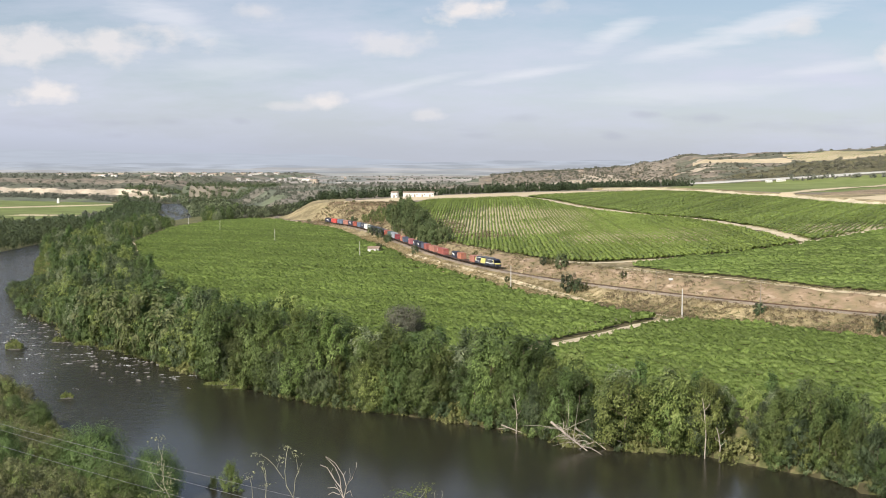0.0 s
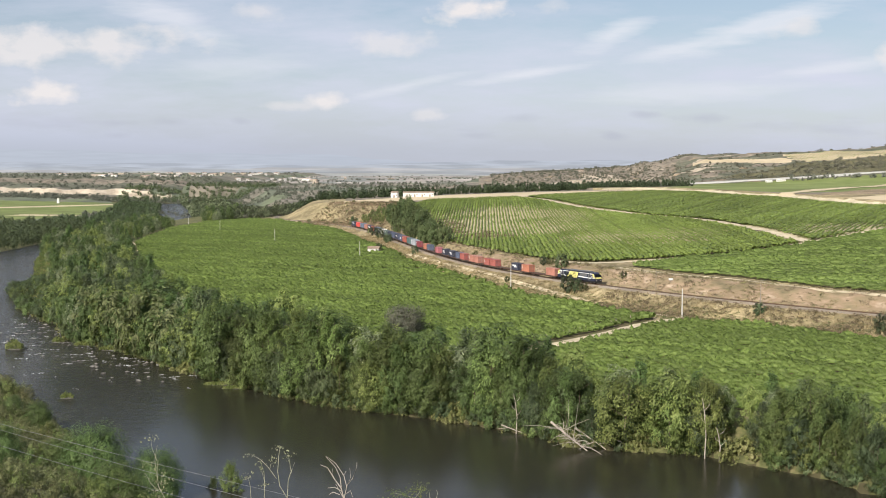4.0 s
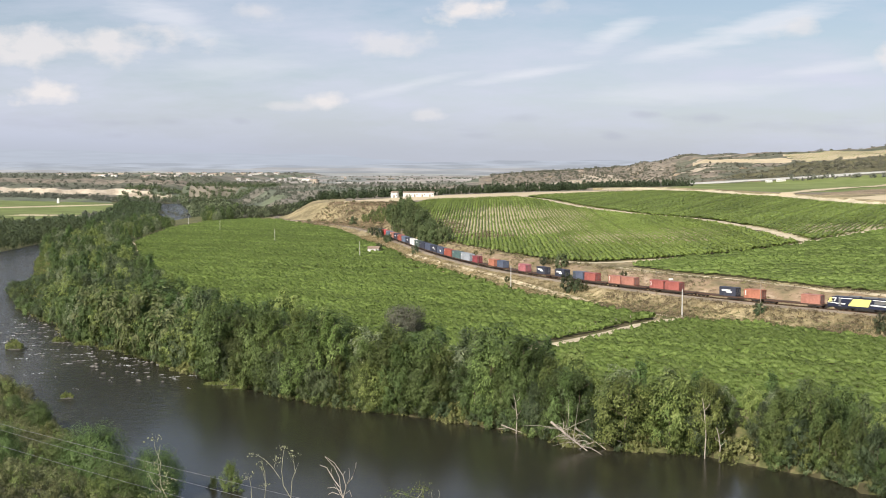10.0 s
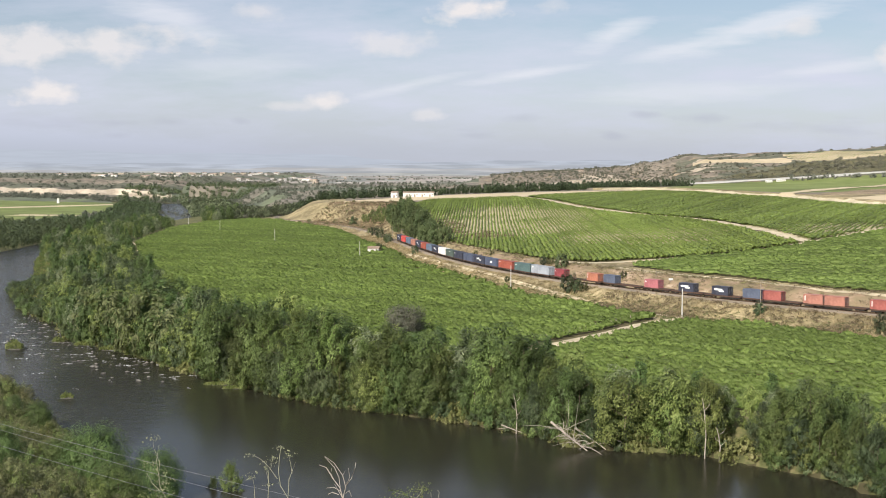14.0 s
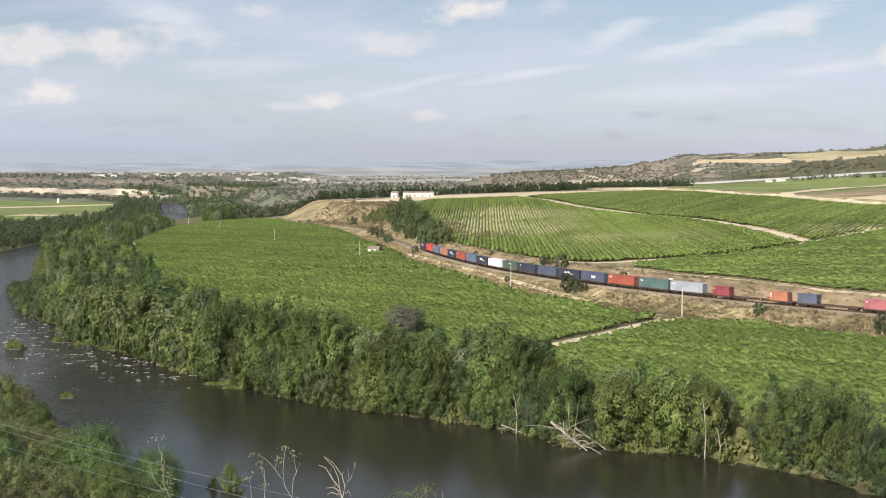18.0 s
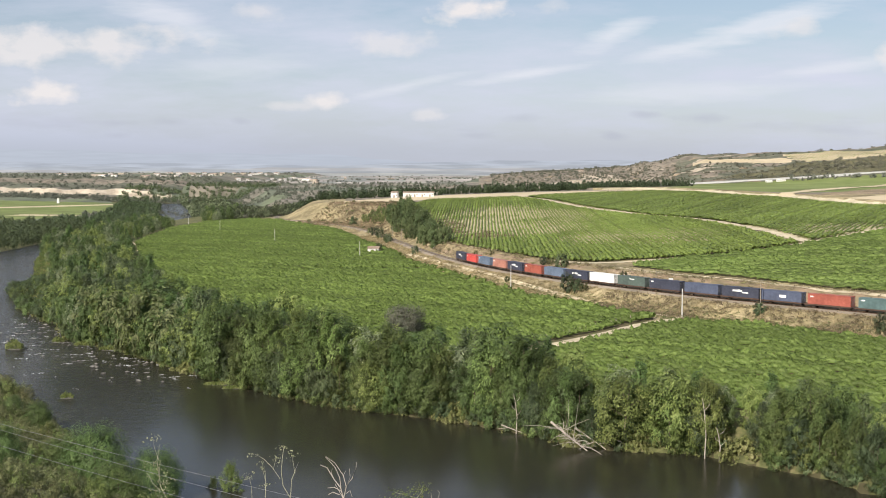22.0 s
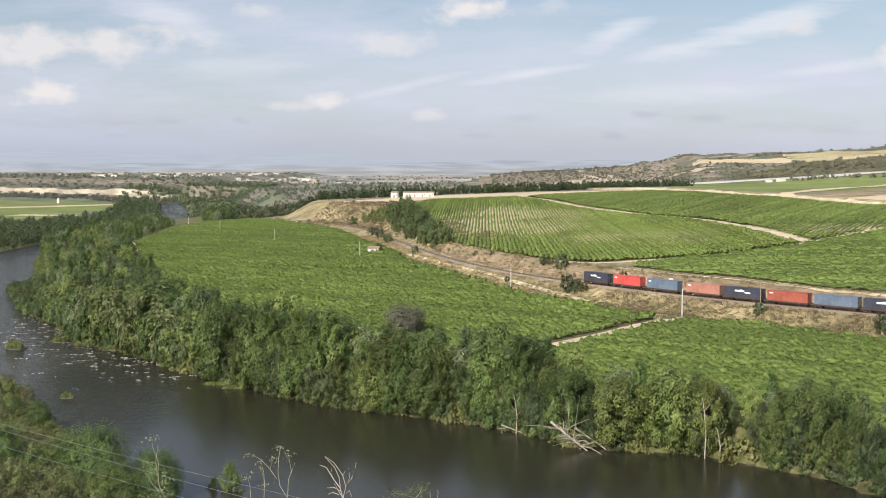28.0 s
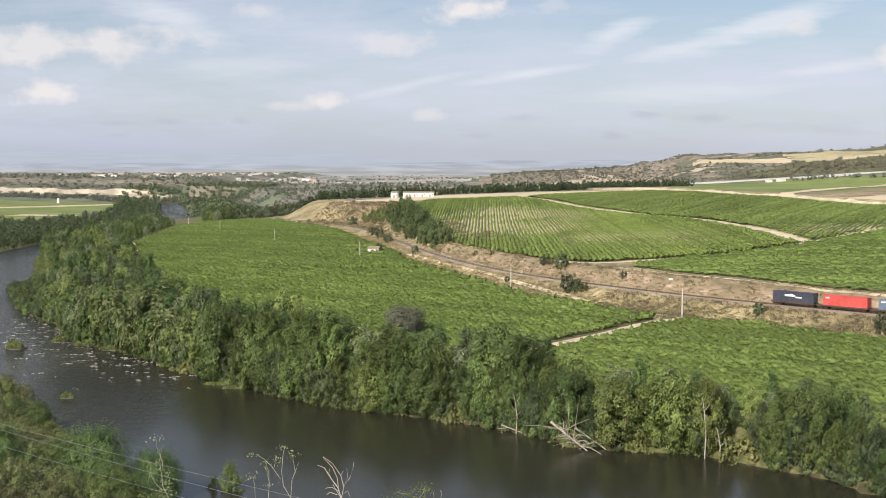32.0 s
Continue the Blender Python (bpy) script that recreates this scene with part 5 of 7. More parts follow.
BROWN = plain("brown_wagon_frame", (0.075, 0.045, 0.032), 0.8)
MARK = plain("white_lettering", (0.80, 0.80, 0.78), 0.5, wear=0.05)
STEEL = plain("grey_steel", (0.22, 0.22, 0.22), 0.5, 0.6)
YELLOW = plain("yellow_paint", (0.72, 0.66, 0.22), 0.4, wear=0.06)
WHITE = plain("white_paint", (0.78, 0.78, 0.76), 0.4, wear=0.06)
DARKBLUE = plain("dark_blue_paint", (0.022, 0.026, 0.05), 0.35, wear=0.08)
GLASS = plain("dark_cab_glass", (0.015, 0.018, 0.02), 0.08, wear=0.0)

LEAD0, SPEED, GAIN = 527.96, 18.702, 0.0253


def lead(t):
    """Running distance of the locomotive's rear end."""
    return LEAD0 + SPEED * t + GAIN * t * t


def on_line(front, back, t):
    """The pose of a vehicle whose ends trail the locomotive's rear end by front and back metres."""
    s0 = lead(t)
    inset = (back - front) * 0.16
    p = [(np.interp(s0 - q, LINE_S, LINE[:, 0]), np.interp(s0 - q, LINE_S, LINE[:, 1]), float(rail_z(s0 - q))) for q in (front + inset, back - inset)]
    (x1, y1, z1), (x0, y0, z0) = p
    return pose((x0 + x1) / 2, (y0 + y1) / 2, (z0 + z1) / 2, 0, 0, math.degrees(math.atan2(y1 - y0, x1 - x0)))


MOVING = []


def cylinder_y(bm, x, y0, y1, z, r, sides, k):
    m = Matrix.Translation((x, (y0 + y1) / 2, z)) @ Matrix.Rotation(radians(90), 4, "X")
    g = bmesh.ops.create_cone(bm, cap_ends=True, segments=sides, radius1=r, radius2=r, depth=abs(y1 - y0), matrix=m)
    for f in {f for v in g["verts"] for f in v.link_faces}:
        f.material_index = k


def to_mesh(bm, name, materials):
    me = bpy.data.meshes.new(name)
    bm.to_mesh(me), bm.free()
    for ma in materials:
        me.materials.append(ma)
    return me


def bogie_mesh():
    bm = bmesh.new()
    for x0, x1, y0, y1, z0, z1 in ((-1.4, 1.4, -1.08, -0.95, 0.38, 0.72), (-1.4, 1.4, 0.95, 1.08, 0.38, 0.72), (-0.25, 0.25, -1.0, 1.0, 0.4, 0.75)):
        bmesh.ops.create_cube(bm, size=1, matrix=Matrix.Translation(((x0 + x1) / 2, (y0 + y1) / 2, (z0 + z1) / 2)) @ Matrix.Diagonal((x1 - x0, y1 - y0, z1 - z0, 1)))
    return to_mesh(bm, "bogie", [BLACK])


def wheelset_mesh():
    bm = bmesh.new()
    for y in (-0.84, 0.84):
        cylinder_y(bm, 0, y - 0.07, y + 0.07, 0.46, 0.46, 18, 0)
    cylinder_y(bm, 0, -0.84, 0.84, 0.46, 0.08, 8, 0)
    return to_mesh(bm, "wheelset", [RUST])


BOGIE, WHEELSET = bogie_mesh(), wheelset_mesh()


def running_gear(top, half):
    for x in (-half, half):
        b = part("bogie", BOGIE, top, m=pose(x, 0, 0))
        for dx in (-0.92, 0.92):
            part("wheelset", WHEELSET, b, m=pose(dx, 0, 0))


def flat_wagon(front, back):
    ln = back - front - 0.7
    h = ln / 2
    top = tagged(new("flat_wagon"), "low dark brown container flat wagon", "railway wagon", "wagons of the freight train")
    beams = [(-h, h, -1.25, -1.02, 0.72, 1.12, 0), (-h, h, 1.02, 1.25, 0.72, 1.12, 0), (-h, h, -0.2, 0.2, 0.78, 1.05, 0)]
    part("side_frame", boxes_mesh("side_frame", beams, [BROWN], 0.02), top)
    cross = [(x - 0.12, x + 0.12, -1.02, 1.02, 0.82, 1.08, 0) for x in np.linspace(-h + 0.15, h - 0.15, 9)]
    part("cross_beams", boxes_mesh("cross_beams", cross, [BROWN]), top)
    part("deck_plate", boxes_mesh("deck_plate", [(-h + 0.1, h - 0.1, -1.0, 1.0, 1.04, 1.075, 0)], [BROWN]), top)
    for x in (-h, h):
        s = 1 if x > 0 else -1
        for y in (-0.85, 0.85):
            bm = bmesh.new()
            bmesh.ops.create_cone(bm, cap_ends=True, segments=10, radius1=0.09, radius2=0.2, depth=0.35, matrix=Matrix.Translation((x + s * 0.17, y, 0.98)) @ Matrix.Rotation(radians(90 * s), 4, "Y"))
            part("buffer", to_mesh(bm, "buffer", [BLACK]), top)
    running_gear(top, h - 2.0 if ln > 14 else h - 1.7)
    MOVING.append((top, front, back))


CORRUGATED = {}


def container_body(ln, wd, ht, ma, key):
    """A corrugated steel shell."""
    if key in CORRUGATED:
        return CORRUGATED[key]
    xs, zs, n = [], [], int(ln / 0.28)
    for k in range(n):
        x = -ln / 2 + 0.12 + (ln - 0.19) * k / n
        w = (ln - 0.19) / n
        xs += [(x, 0), (x + w * 0.3, 0), (x + w * 0.5, 0.045), (x + w * 0.8, 0.045)]
    xs.append((ln / 2 - 0.12, 0))
    pieces = []
    for s in (-1, 1):
        v = np.array([[x, s * (wd / 2 - 0.03 - o), z] for x, o in xs for z in (0.16, ht - 0.1)])
        m = len(xs)
        q = np.array([(2 * i, 2 * i + 2, 2 * i + 3, 2 * i + 1) for i in range(m - 1)])
        pieces.append((v, q if s < 0 else q[:, ::-1]))
    for s in (-1, 1):
        ys = np.linspace(-wd / 2 + 0.1, wd / 2 - 0.1, 17)
        v = np.array([[s * (ln / 2 - 0.04 - (0.04 if i % 4 in (1, 2) else 0)), y, z] for i, y in enumerate(ys) for z in (0.16, ht - 0.1)])
        q = np.array([(2 * i, 2 * i + 2, 2 * i + 3, 2 * i + 1) for i in range(16)])
        pieces.append((v, q if s > 0 else q[:, ::-1]))
    v = np.array([[x, y, ht - 0.03] for x in (-ln / 2 + 0.05, ln / 2 - 0.05) for y in (-wd / 2 + 0.05, wd / 2 - 0.05)])
    pieces.append((v, np.array([(0, 2, 3, 1)])))
    CORRUGATED[key] = fast_mesh("shell", *merge(pieces), [ma])
    return CORRUGATED[key]


def container(front, ln, paint, logo=""):
    ht, wd = (2.9, 2.44) if ln > 8 else (2.6, 2.44)
    words = {"salmon": "faded salmon-red", "brightred": "bright red", "darkred": "dark red", "grey": "pale grey-blue", "bluegrey": "faded grey-blue",
             "brick": "brick-red", "midblue": "blue", "navy": "dark navy-blue"}.get(paint, paint)
    size = "long" if ln > 8 else "short"
    tail = " with white lettering" if logo in ("wide", "block") else " with a small white mark" if logo else ""
    top = tagged(new("shipping_container"), words + " " + size + " corrugated shipping container" + tail, "container", "containers on the freight train")
    z0 = 1.1
    lift = Matrix.Translation((0, 0, z0))
    part("shell", container_body(ln, wd, ht, PAINTS[paint], (ln, paint)), top, m=lift)
    hx, hy = ln / 2, wd / 2
    rails = [(-hx, hx, s * hy - 0.06 * (s > 0), s * hy + 0.06 * (s < 0), z, z + 0.15, 0) for s in (-1, 1) for z in (0.02, ht - 0.15)]
    rails += [(s * hx - 0.08 * (s > 0), s * hx + 0.08 * (s < 0), -hy, hy, z, z + 0.15, 0) for s in (-1, 1) for z in (0.02, ht - 0.15)]
    rails += [(s * hx - 0.12 * (s > 0), s * hx + 0.12 * (s < 0), t * hy - 0.12 * (t > 0), t * hy + 0.12 * (t < 0), 0.0, ht, 0) for s in (-1, 1) for t in (-1, 1)]
    part("frame", boxes_mesh("frame", rails, [PAINTS[paint]], 0.01), top, m=lift)
    bars = [(hx - 0.02, hx + 0.03, y - 0.025, y + 0.025, 0.2, ht - 0.2, 0) for y in (-0.8, -0.35, 0.35, 0.8)]
    part("door_bars", boxes_mesh("door_bars", bars, [STEEL]), top, m=lift)
    marks = []
    for s in (-1, 1):
        y0, y1 = (s * hy - 0.004, s * hy + 0.012) if s > 0 else (s * hy - 0.012, s * hy + 0.004)
        if logo == "wide" and ln > 8:
            marks += [(-0.20 * ln, 0.05 * ln, y0, y1, ht * 0.54, ht * 0.72, 0), (0.06 * ln, 0.21 * ln, y0, y1, ht * 0.42, ht * 0.55, 0), (-0.06 * ln, 0.0, y0, y1, ht * 0.72, ht * 0.79, 0)]
        elif logo == "wide":
            marks += [(-0.34 * ln, 0.16 * ln, y0, y1, ht * 0.54, ht * 0.74, 0), (-0.06 * ln, 0.26 * ln, y0, y1, ht * 0.38, ht * 0.54, 0)]
        elif logo == "block":
            marks += [(-0.05 * ln, 0.12 * ln, y0, y1, ht * 0.35, ht * 0.62, 0)]
        elif logo == "small":
            marks += [(-0.44 * ln, -0.36 * ln, y0, y1, ht * 0.68, ht * 0.8, 0)]
        elif logo == "bar":
            marks += [(-0.42 * ln, -0.38 * ln, y0, y1, ht * 0.3, ht * 0.86, 0)]
        elif logo == "mid":
            marks += [(-0.06 * ln, 0.12 * ln, y0, y1, ht * 0.66, ht * 0.76, 0)]
    for mark in marks:
        part("lettering", boxes_mesh("lettering", [mark], [MARK]), top, "plain white bar of lettering", m=lift)
    MOVING.append((top, front, front + ln))


def locomotive():
    """A six-axle diesel: two sloped cabs, dark blue body with yellow and white bands."""
    top = tagged(new("locomotive"), "dark blue diesel locomotive with yellow flank panels and white bands", "locomotive")
    L, W = 11.4, 1.42
    side = [(-L + 0.35, 1.05), (-L, 1.35), (-L + 0.1, 2.3), (-L + 0.75, 3.45), (-L + 1.6, 3.85), (L - 1.6, 3.85), (L - 0.75, 3.45), (L - 0.1, 2.3), (L, 1.35), (L - 0.35, 1.05)]
    bm = bmesh.new()
    rings = []
    for y in (-W, W):
        rings.append([bm.verts.new((x, y, z)) for x, z in side])
    bm.faces.new(rings[0]), bm.faces.new(rings[1][::-1])
    n = len(side)
    for i in range(n):
        bm.faces.new((rings[0][i], rings[1][i], rings[1][(i + 1) % n], rings[0][(i + 1) % n])[::-1])
    bmesh.ops.bevel(bm, geom=[e for e in bm.edges if abs(e.verts[0].co.y - e.verts[1].co.y) < 0.1 and min(v.co.z for v in e.verts) > 3.4], offset=0.28, segments=3, affect="EDGES")
    bmesh.ops.recalc_face_normals(bm, faces=bm.faces)
    part("body", to_mesh(bm, "body", [DARKBLUE]), top)
    part("roof_hood", boxes_mesh("roof_hood", [(-5.5, -2.2, -0.9, 0.9, 3.84, 4.15, 0), (-1.4, 3.0, -0.95, 0.95, 3.84, 4.1, 0), (3.6, 7.2, -0.85, 0.85, 3.84, 4.2, 0)], [STEEL], 0.06), top, "grey roof hoods and fans")
    for s in (-1, 1):
        def flat(name, pts, ma, label=""):
            b = bmesh.new()
            d = 0.02 if name == "cab_window" else 0.0
            a = [b.verts.new((x, s * (W + d), z)) for x, z in pts]
            c = [b.verts.new((x, s * (W + 0.03 + d), z)) for x, z in pts]
            m = len(pts)
            b.faces.new(c)
            for i in range(m):
                b.faces.new((a[i], a[(i + 1) % m], c[(i + 1) % m], c[i]))
            bmesh.ops.recalc_face_normals(b, faces=b.faces)
            part(name, to_mesh(b, name, [ma]), top, label)
        flat("flank_panel", [(-5.2, 1.45), (0.6, 1.45), (1.6, 3.55), (-3.6, 3.55)], YELLOW, "slanted yellow flank panel")
        flat("side_band", [(1.3, 1.95), (L - 2.6, 1.75), (L - 2.6, 2.1), (1.5, 2.3)], WHITE, "white side band")
        flat("side_band", [(-L + 2.6, 1.75), (-6.2, 1.75), (-6.0, 2.1), (-L + 2.6, 2.1)], WHITE, "white side band")
        flat("side_grille", [(2.2, 2.45), (6.6, 2.45), (6.6, 3.3), (2.6, 3.3)], STEEL, "grey ventilation grille")
        flat("upper_band", [(-L + 3.6, 3.35), (-4.0, 3.35), (-3.8, 3.55), (-L + 3.4, 3.55)], WHITE, "thin white upper band")
        flat("upper_band", [(1.9, 3.4), (L - 3.6, 3.4), (L - 3.5, 3.58), (2.0, 3.58)], WHITE, "thin white upper band")
        for e in (-1, 1):
            flat("cab_panel", [(e * (L - 0.15), 2.2), (e * (L - 1.3), 2.35), (e * (L - 1.6), 3.58), (e * (L - 0.85), 3.5)], YELLOW, "yellow cab corner")
            flat("cab_panel", [(e * (L - 1.32), 2.35), (e * (L - 2.3), 2.5), (e * (L - 2.9), 3.6), (e * (L - 1.62), 3.58)], WHITE, "white cab panel")
            flat("cab_stripe", [(e * (L - 0.12), 2.0), (e * (L - 0.15), 2.18), (e * (L - 2.6), 2.2), (e * (L - 2.4), 2.0)], WHITE, "white cab stripe")
            flat("cab_window", [(e * (L - 1.35), 2.6), (e * (L - 1.45), 3.25), (e * (L - 2.3), 3.25), (e * (L - 2.1), 2.6)], GLASS, "dark cab side window")
            flat("cab_door", [(e * (L - 3.4), 1.2), (e * (L - 3.4), 3.3), (e * (L - 4.1), 3.3), (e * (L - 4.1), 1.2)], STEEL, "grey cab door")
    for e in (-1, 1):
        b = bmesh.new()
        pts = [(e * (L + 0.02), -1.2, 2.42), (e * (L + 0.02), 1.2, 2.42), (e * (L - 0.6), 1.15, 3.42), (e * (L - 0.6), -1.15, 3.42)]
        b.faces.new([b.verts.new(q) for q in pts])
        bmesh.ops.solidify(b, geom=b.faces[:], thickness=0.03)
        part("windscreen", to_mesh(b, "windscreen", [GLASS]), top, "dark cab windscreen")
        part("nose_panel", boxes_mesh("nose_panel", [(e * L - 0.03, e * L + 0.04, -1.2, 1.2, 1.85, 2.38, 0)], [YELLOW], 0.02), top, "yellow nose panel")
        part("buffer_beam", boxes_mesh("buffer_beam", [(min(e * (L - 0.4), e * L), max(e * (L - 0.4), e * L), -1.35, 1.35, 0.6, 1.1, 0)], [BLACK], 0.03), top)
        for y in (-0.9, 0.9):
            part("headlight", boxes_mesh("headlight", [(e * L - 0.02, e * L + 0.07, y - 0.14, y + 0.14, 1.18, 1.38, 0)], [WHITE], 0.03), top, "white headlight")
    part("fuel_tank", boxes_mesh("fuel_tank", [(-2.4, 2.4, -1.3, 1.3, 0.3, 1.08, 0)], [BLACK], 0.12), top, "black fuel tank")
    part("sole_bar", boxes_mesh("sole_bar", [(-L + 0.4, L - 0.4, -1.36, 1.36, 0.85, 1.12, 0)], [BLACK]), top)
    for x in (-6.9, 6.9):
        b = part("bogie", boxes_mesh("bogie", [(-2.6, 2.6, -1.12, -0.95, 0.4, 0.85, 0), (-2.6, 2.6, 0.95, 1.12, 0.4, 0.85, 0), (-0.4, 0.4, -0.95, 0.95, 0.45, 0.8, 0)], [BLACK], 0.03), top, m=pose(x, 0, 0))
        for dx in (-1.85, 0, 1.85):
            part("wheelset", WHEELSET, b, m=pose(dx, 0, 0))
    MOVING.append((top, -23.2, -0.2))


locomotive()
SHORT, LONG = 6.1, 13.1
LOADS = [(1.9, SHORT, "salmon", ""), (20.9, SHORT, "orange", "bar"), (29.9, SHORT, "navy", "wide"), (51.8, SHORT, "red", ""), (58.4, SHORT, "red", "bar"),
         (71.8, SHORT, "salmon", ""), (78.4, SHORT, "salmon", "bar"), (91.6, SHORT, "red", ""), (98.6, SHORT, "blue", ""), (110, SHORT, "navy", "wide"),
         (123.2, SHORT, "navy", "wide"), (138, SHORT, "pink", "small"), (158.3, SHORT, "blue", ""), (167.5, SHORT, "orange", "bar"), (187.6, SHORT, "darkred", "small"),
         (197.6, LONG, "grey", "small"), (211.6, LONG, "teal", "small"), (226.9, LONG, "brick", "small"), (241.9, LONG, "midblue", "block"), (256.0, LONG, "navy", "wide"),
         (270.6, LONG, "midblue", ""), (285.6, LONG, "navy", "small"), (300.8, LONG, "green", "mid"), (315.8, LONG, "white", ""), (330.1, LONG, "navy", "wide"),
         (344.7, LONG, "bluegrey", ""), (359.8, LONG, "brick", "small"), (375.0, LONG, "navy", "wide"), (389.8, LONG, "salmon", "small"), (406.5, LONG, "bluegrey", "small"),
         (422.8, LONG, "brightred", "small"), (438.8, LONG, "navy", "wide")]
ENDS = [0.6, 20.4, 45.3, 65.2, 85.1, 105.1, 119.2, 132.9, 145.3, 165.2, 186.6]
ENDS += [q[0] - 0.5 for q in LOADS if q[1] == LONG] + [452.6]
for q0, q1 in zip(ENDS, ENDS[1:]):
    flat_wagon(q0, q1)
for q in LOADS:
    container(*q)


# ---- poles ----
CONCRETE = plain("pale_concrete_pole", (0.52, 0.51, 0.48), 0.85)


def pole(x, y, h, ma, label, wide=0.13, arm=0.0, turn=0.0):
    top = tagged(new("power_pole"), label, "pole", "poles by the railway")
    bm = bmesh.new()
    bmesh.ops.create_cone(bm, cap_ends=True, segments=8, radius1=wide * 1.2, radius2=wide * 0.8, depth=h + 0.6, matrix=Matrix.Translation((0, 0, h / 2 - 0.3)))
    part("shaft", to_mesh(bm, "shaft", [ma]), top)
    if arm:
        part("crossarm", boxes_mesh("crossarm", [(-arm, arm, -0.06, 0.06, h - 0.5, h - 0.36, 0)], [STEEL]), top)
        for q in (-arm + 0.1, 0, arm - 0.1):
            part("insulator", boxes_mesh("insulator", [(q - 0.06, q + 0.06, -0.06, 0.06, h - 0.36, h - 0.1, 0)], [GLASS], 0.02), top)
    top.matrix_basis = settle(x, y, turn)


pole(71.3, 361, 8.6, CONCRETE, "tall white concrete pole at the foot of the embankment", 0.19)
pole(24.8, 443.2, 8.4, CONCRETE, "white concrete pole at the foot of the embankment", 0.14)
pole(-41.4, 604.5, 8.6, CONCRETE, "pale concrete pole in the vineyard", 0.14)
pole(-102, 737, 8.4, CONCRETE, "pale concrete pole in the vineyard", 0.14)
pole(-161, 878, 8.2, CONCRETE, "pale concrete pole in the vineyard", 0.14)
pole(-207, 989, 8.0, CONCRETE, "pale concrete pole at the vineyard's edge", 0.14)


# ---- trackside and vineyard furniture ----
ROOF = mat("clay_tile_roof", ((0.25, 0.11, 0.07), (0.40, 0.20, 0.13)), 1.2, 0.9, stain=0.2)
# Tile red paled for the far village: distance haze in the roof colour.
PALE_ROOF = mat("hazed_tile_roof", ((0.30, 0.22, 0.18), (0.42, 0.33, 0.28)), 1.0, 0.9)
HUT_ROOF = mat("weathered_brown_tiles", ((0.20, 0.15, 0.11), (0.32, 0.25, 0.19)), 1.2, 0.9, stain=0.2)
LIME = mat("white_limewash", ((0.62, 0.60, 0.55), (0.78, 0.76, 0.71)), 0.6, 0.9, stain=0.1)
PLASTER = mat("weathered_plaster", ((0.46, 0.45, 0.42), (0.60, 0.58, 0.55)), 0.6, 0.9, stain=0.1)
STONE = mat("pale_stone_wall", ((0.36, 0.31, 0.24), (0.50, 0.44, 0.35)), 0.8, 0.9, stain=0.15)
WOOD = mat("weathered_post", ((0.20, 0.17, 0.13), (0.34, 0.30, 0.25)), 3, 0.9)


def house(name, label, category, x, y, turn, ln, wd, ht, wall, roof, bays=1, rise=1.2, doors=1):
    """Gabled building of one or more equal bays, with openings set in its walls."""
    top = tagged(new(name), label, category)
    b = ln / bays
    for k in range(bays):
        cx = -ln / 2 + b * (k + 0.5)
        part("wall", boxes_mesh("wall", [(cx - b / 2 + 0.02, cx + b / 2 - 0.02, -wd / 2, wd / 2, -1.2, ht, 0)], [wall]), top)
        bm = bmesh.new()
        e, o = 0.35, 0.3
        pts = [(cx - b / 2 - (o if k == 0 else 0), -wd / 2 - e, ht - 0.1), (cx - b / 2 - (o if k == 0 else 0), 0, ht + rise), (cx - b / 2 - (o if k == 0 else 0), wd / 2 + e, ht - 0.1)]
        pts += [(cx + b / 2 + (o if k == bays - 1 else 0), q[1], q[2]) for q in pts]
        vs = [bm.verts.new(q) for q in pts]
        for f in ((0, 3, 4, 1), (1, 4, 5, 2), (0, 1, 2), (3, 5, 4), (0, 2, 5, 3)):
            bm.faces.new([vs[i] for i in f])
        bmesh.ops.recalc_face_normals(bm, faces=bm.faces)
        part("roof", to_mesh(bm, "roof", [roof]), top)
        if doors:
            part("door", boxes_mesh("door", [(cx - 0.7, cx + 0.7, -wd / 2 - 0.05, -wd / 2 + 0.05, 0, min(2.2, ht * 0.7), 0)], [WOOD]), top)
            part("window", boxes_mesh("window", [(cx + b * 0.24, cx + b * 0.24 + 0.9, -wd / 2 - 0.04, -wd / 2 + 0.05, ht * 0.4, ht * 0.4 + 0.9, 0)], [GLASS]), top)
    top.matrix_basis = settle(x, y, radians(turn))
    return top


# the far town: plain blocks strewn over the plain
rng_town = np.random.default_rng(12)
TOWN = tuple((float(x), float(y), float(l), float(h), STONE if k % 3 == 0 else PLASTER) for k, (x, y, l, h) in enumerate(zip(
    np.concatenate([rng_town.normal(-780, 90, 16), rng_town.normal(-560, 60, 12), rng_town.normal(-420, 150, 16)]),
    rng_town.uniform(2450, 3900, 44), rng_town.uniform(9, 26, 44), rng_town.uniform(6, 12, 44))))
house("field_hut", "small pale field hut with a brown tiled roof", "hut", -36.4, 641, -12, 6.0, 4.0, 2.3, PLASTER, HUT_ROOF, 1, 1.1)
house("farm_barn", "long white farm barn with a faded brown roof", "barn", -22, 1086, 3, 27, 8, 3.8, LIME, HUT_ROOF, 4, 1.0)
house("farmhouse", "small white farmhouse among trees", "house", -43, 1086, -10, 6, 6, 4.5, LIME, HUT_ROOF)
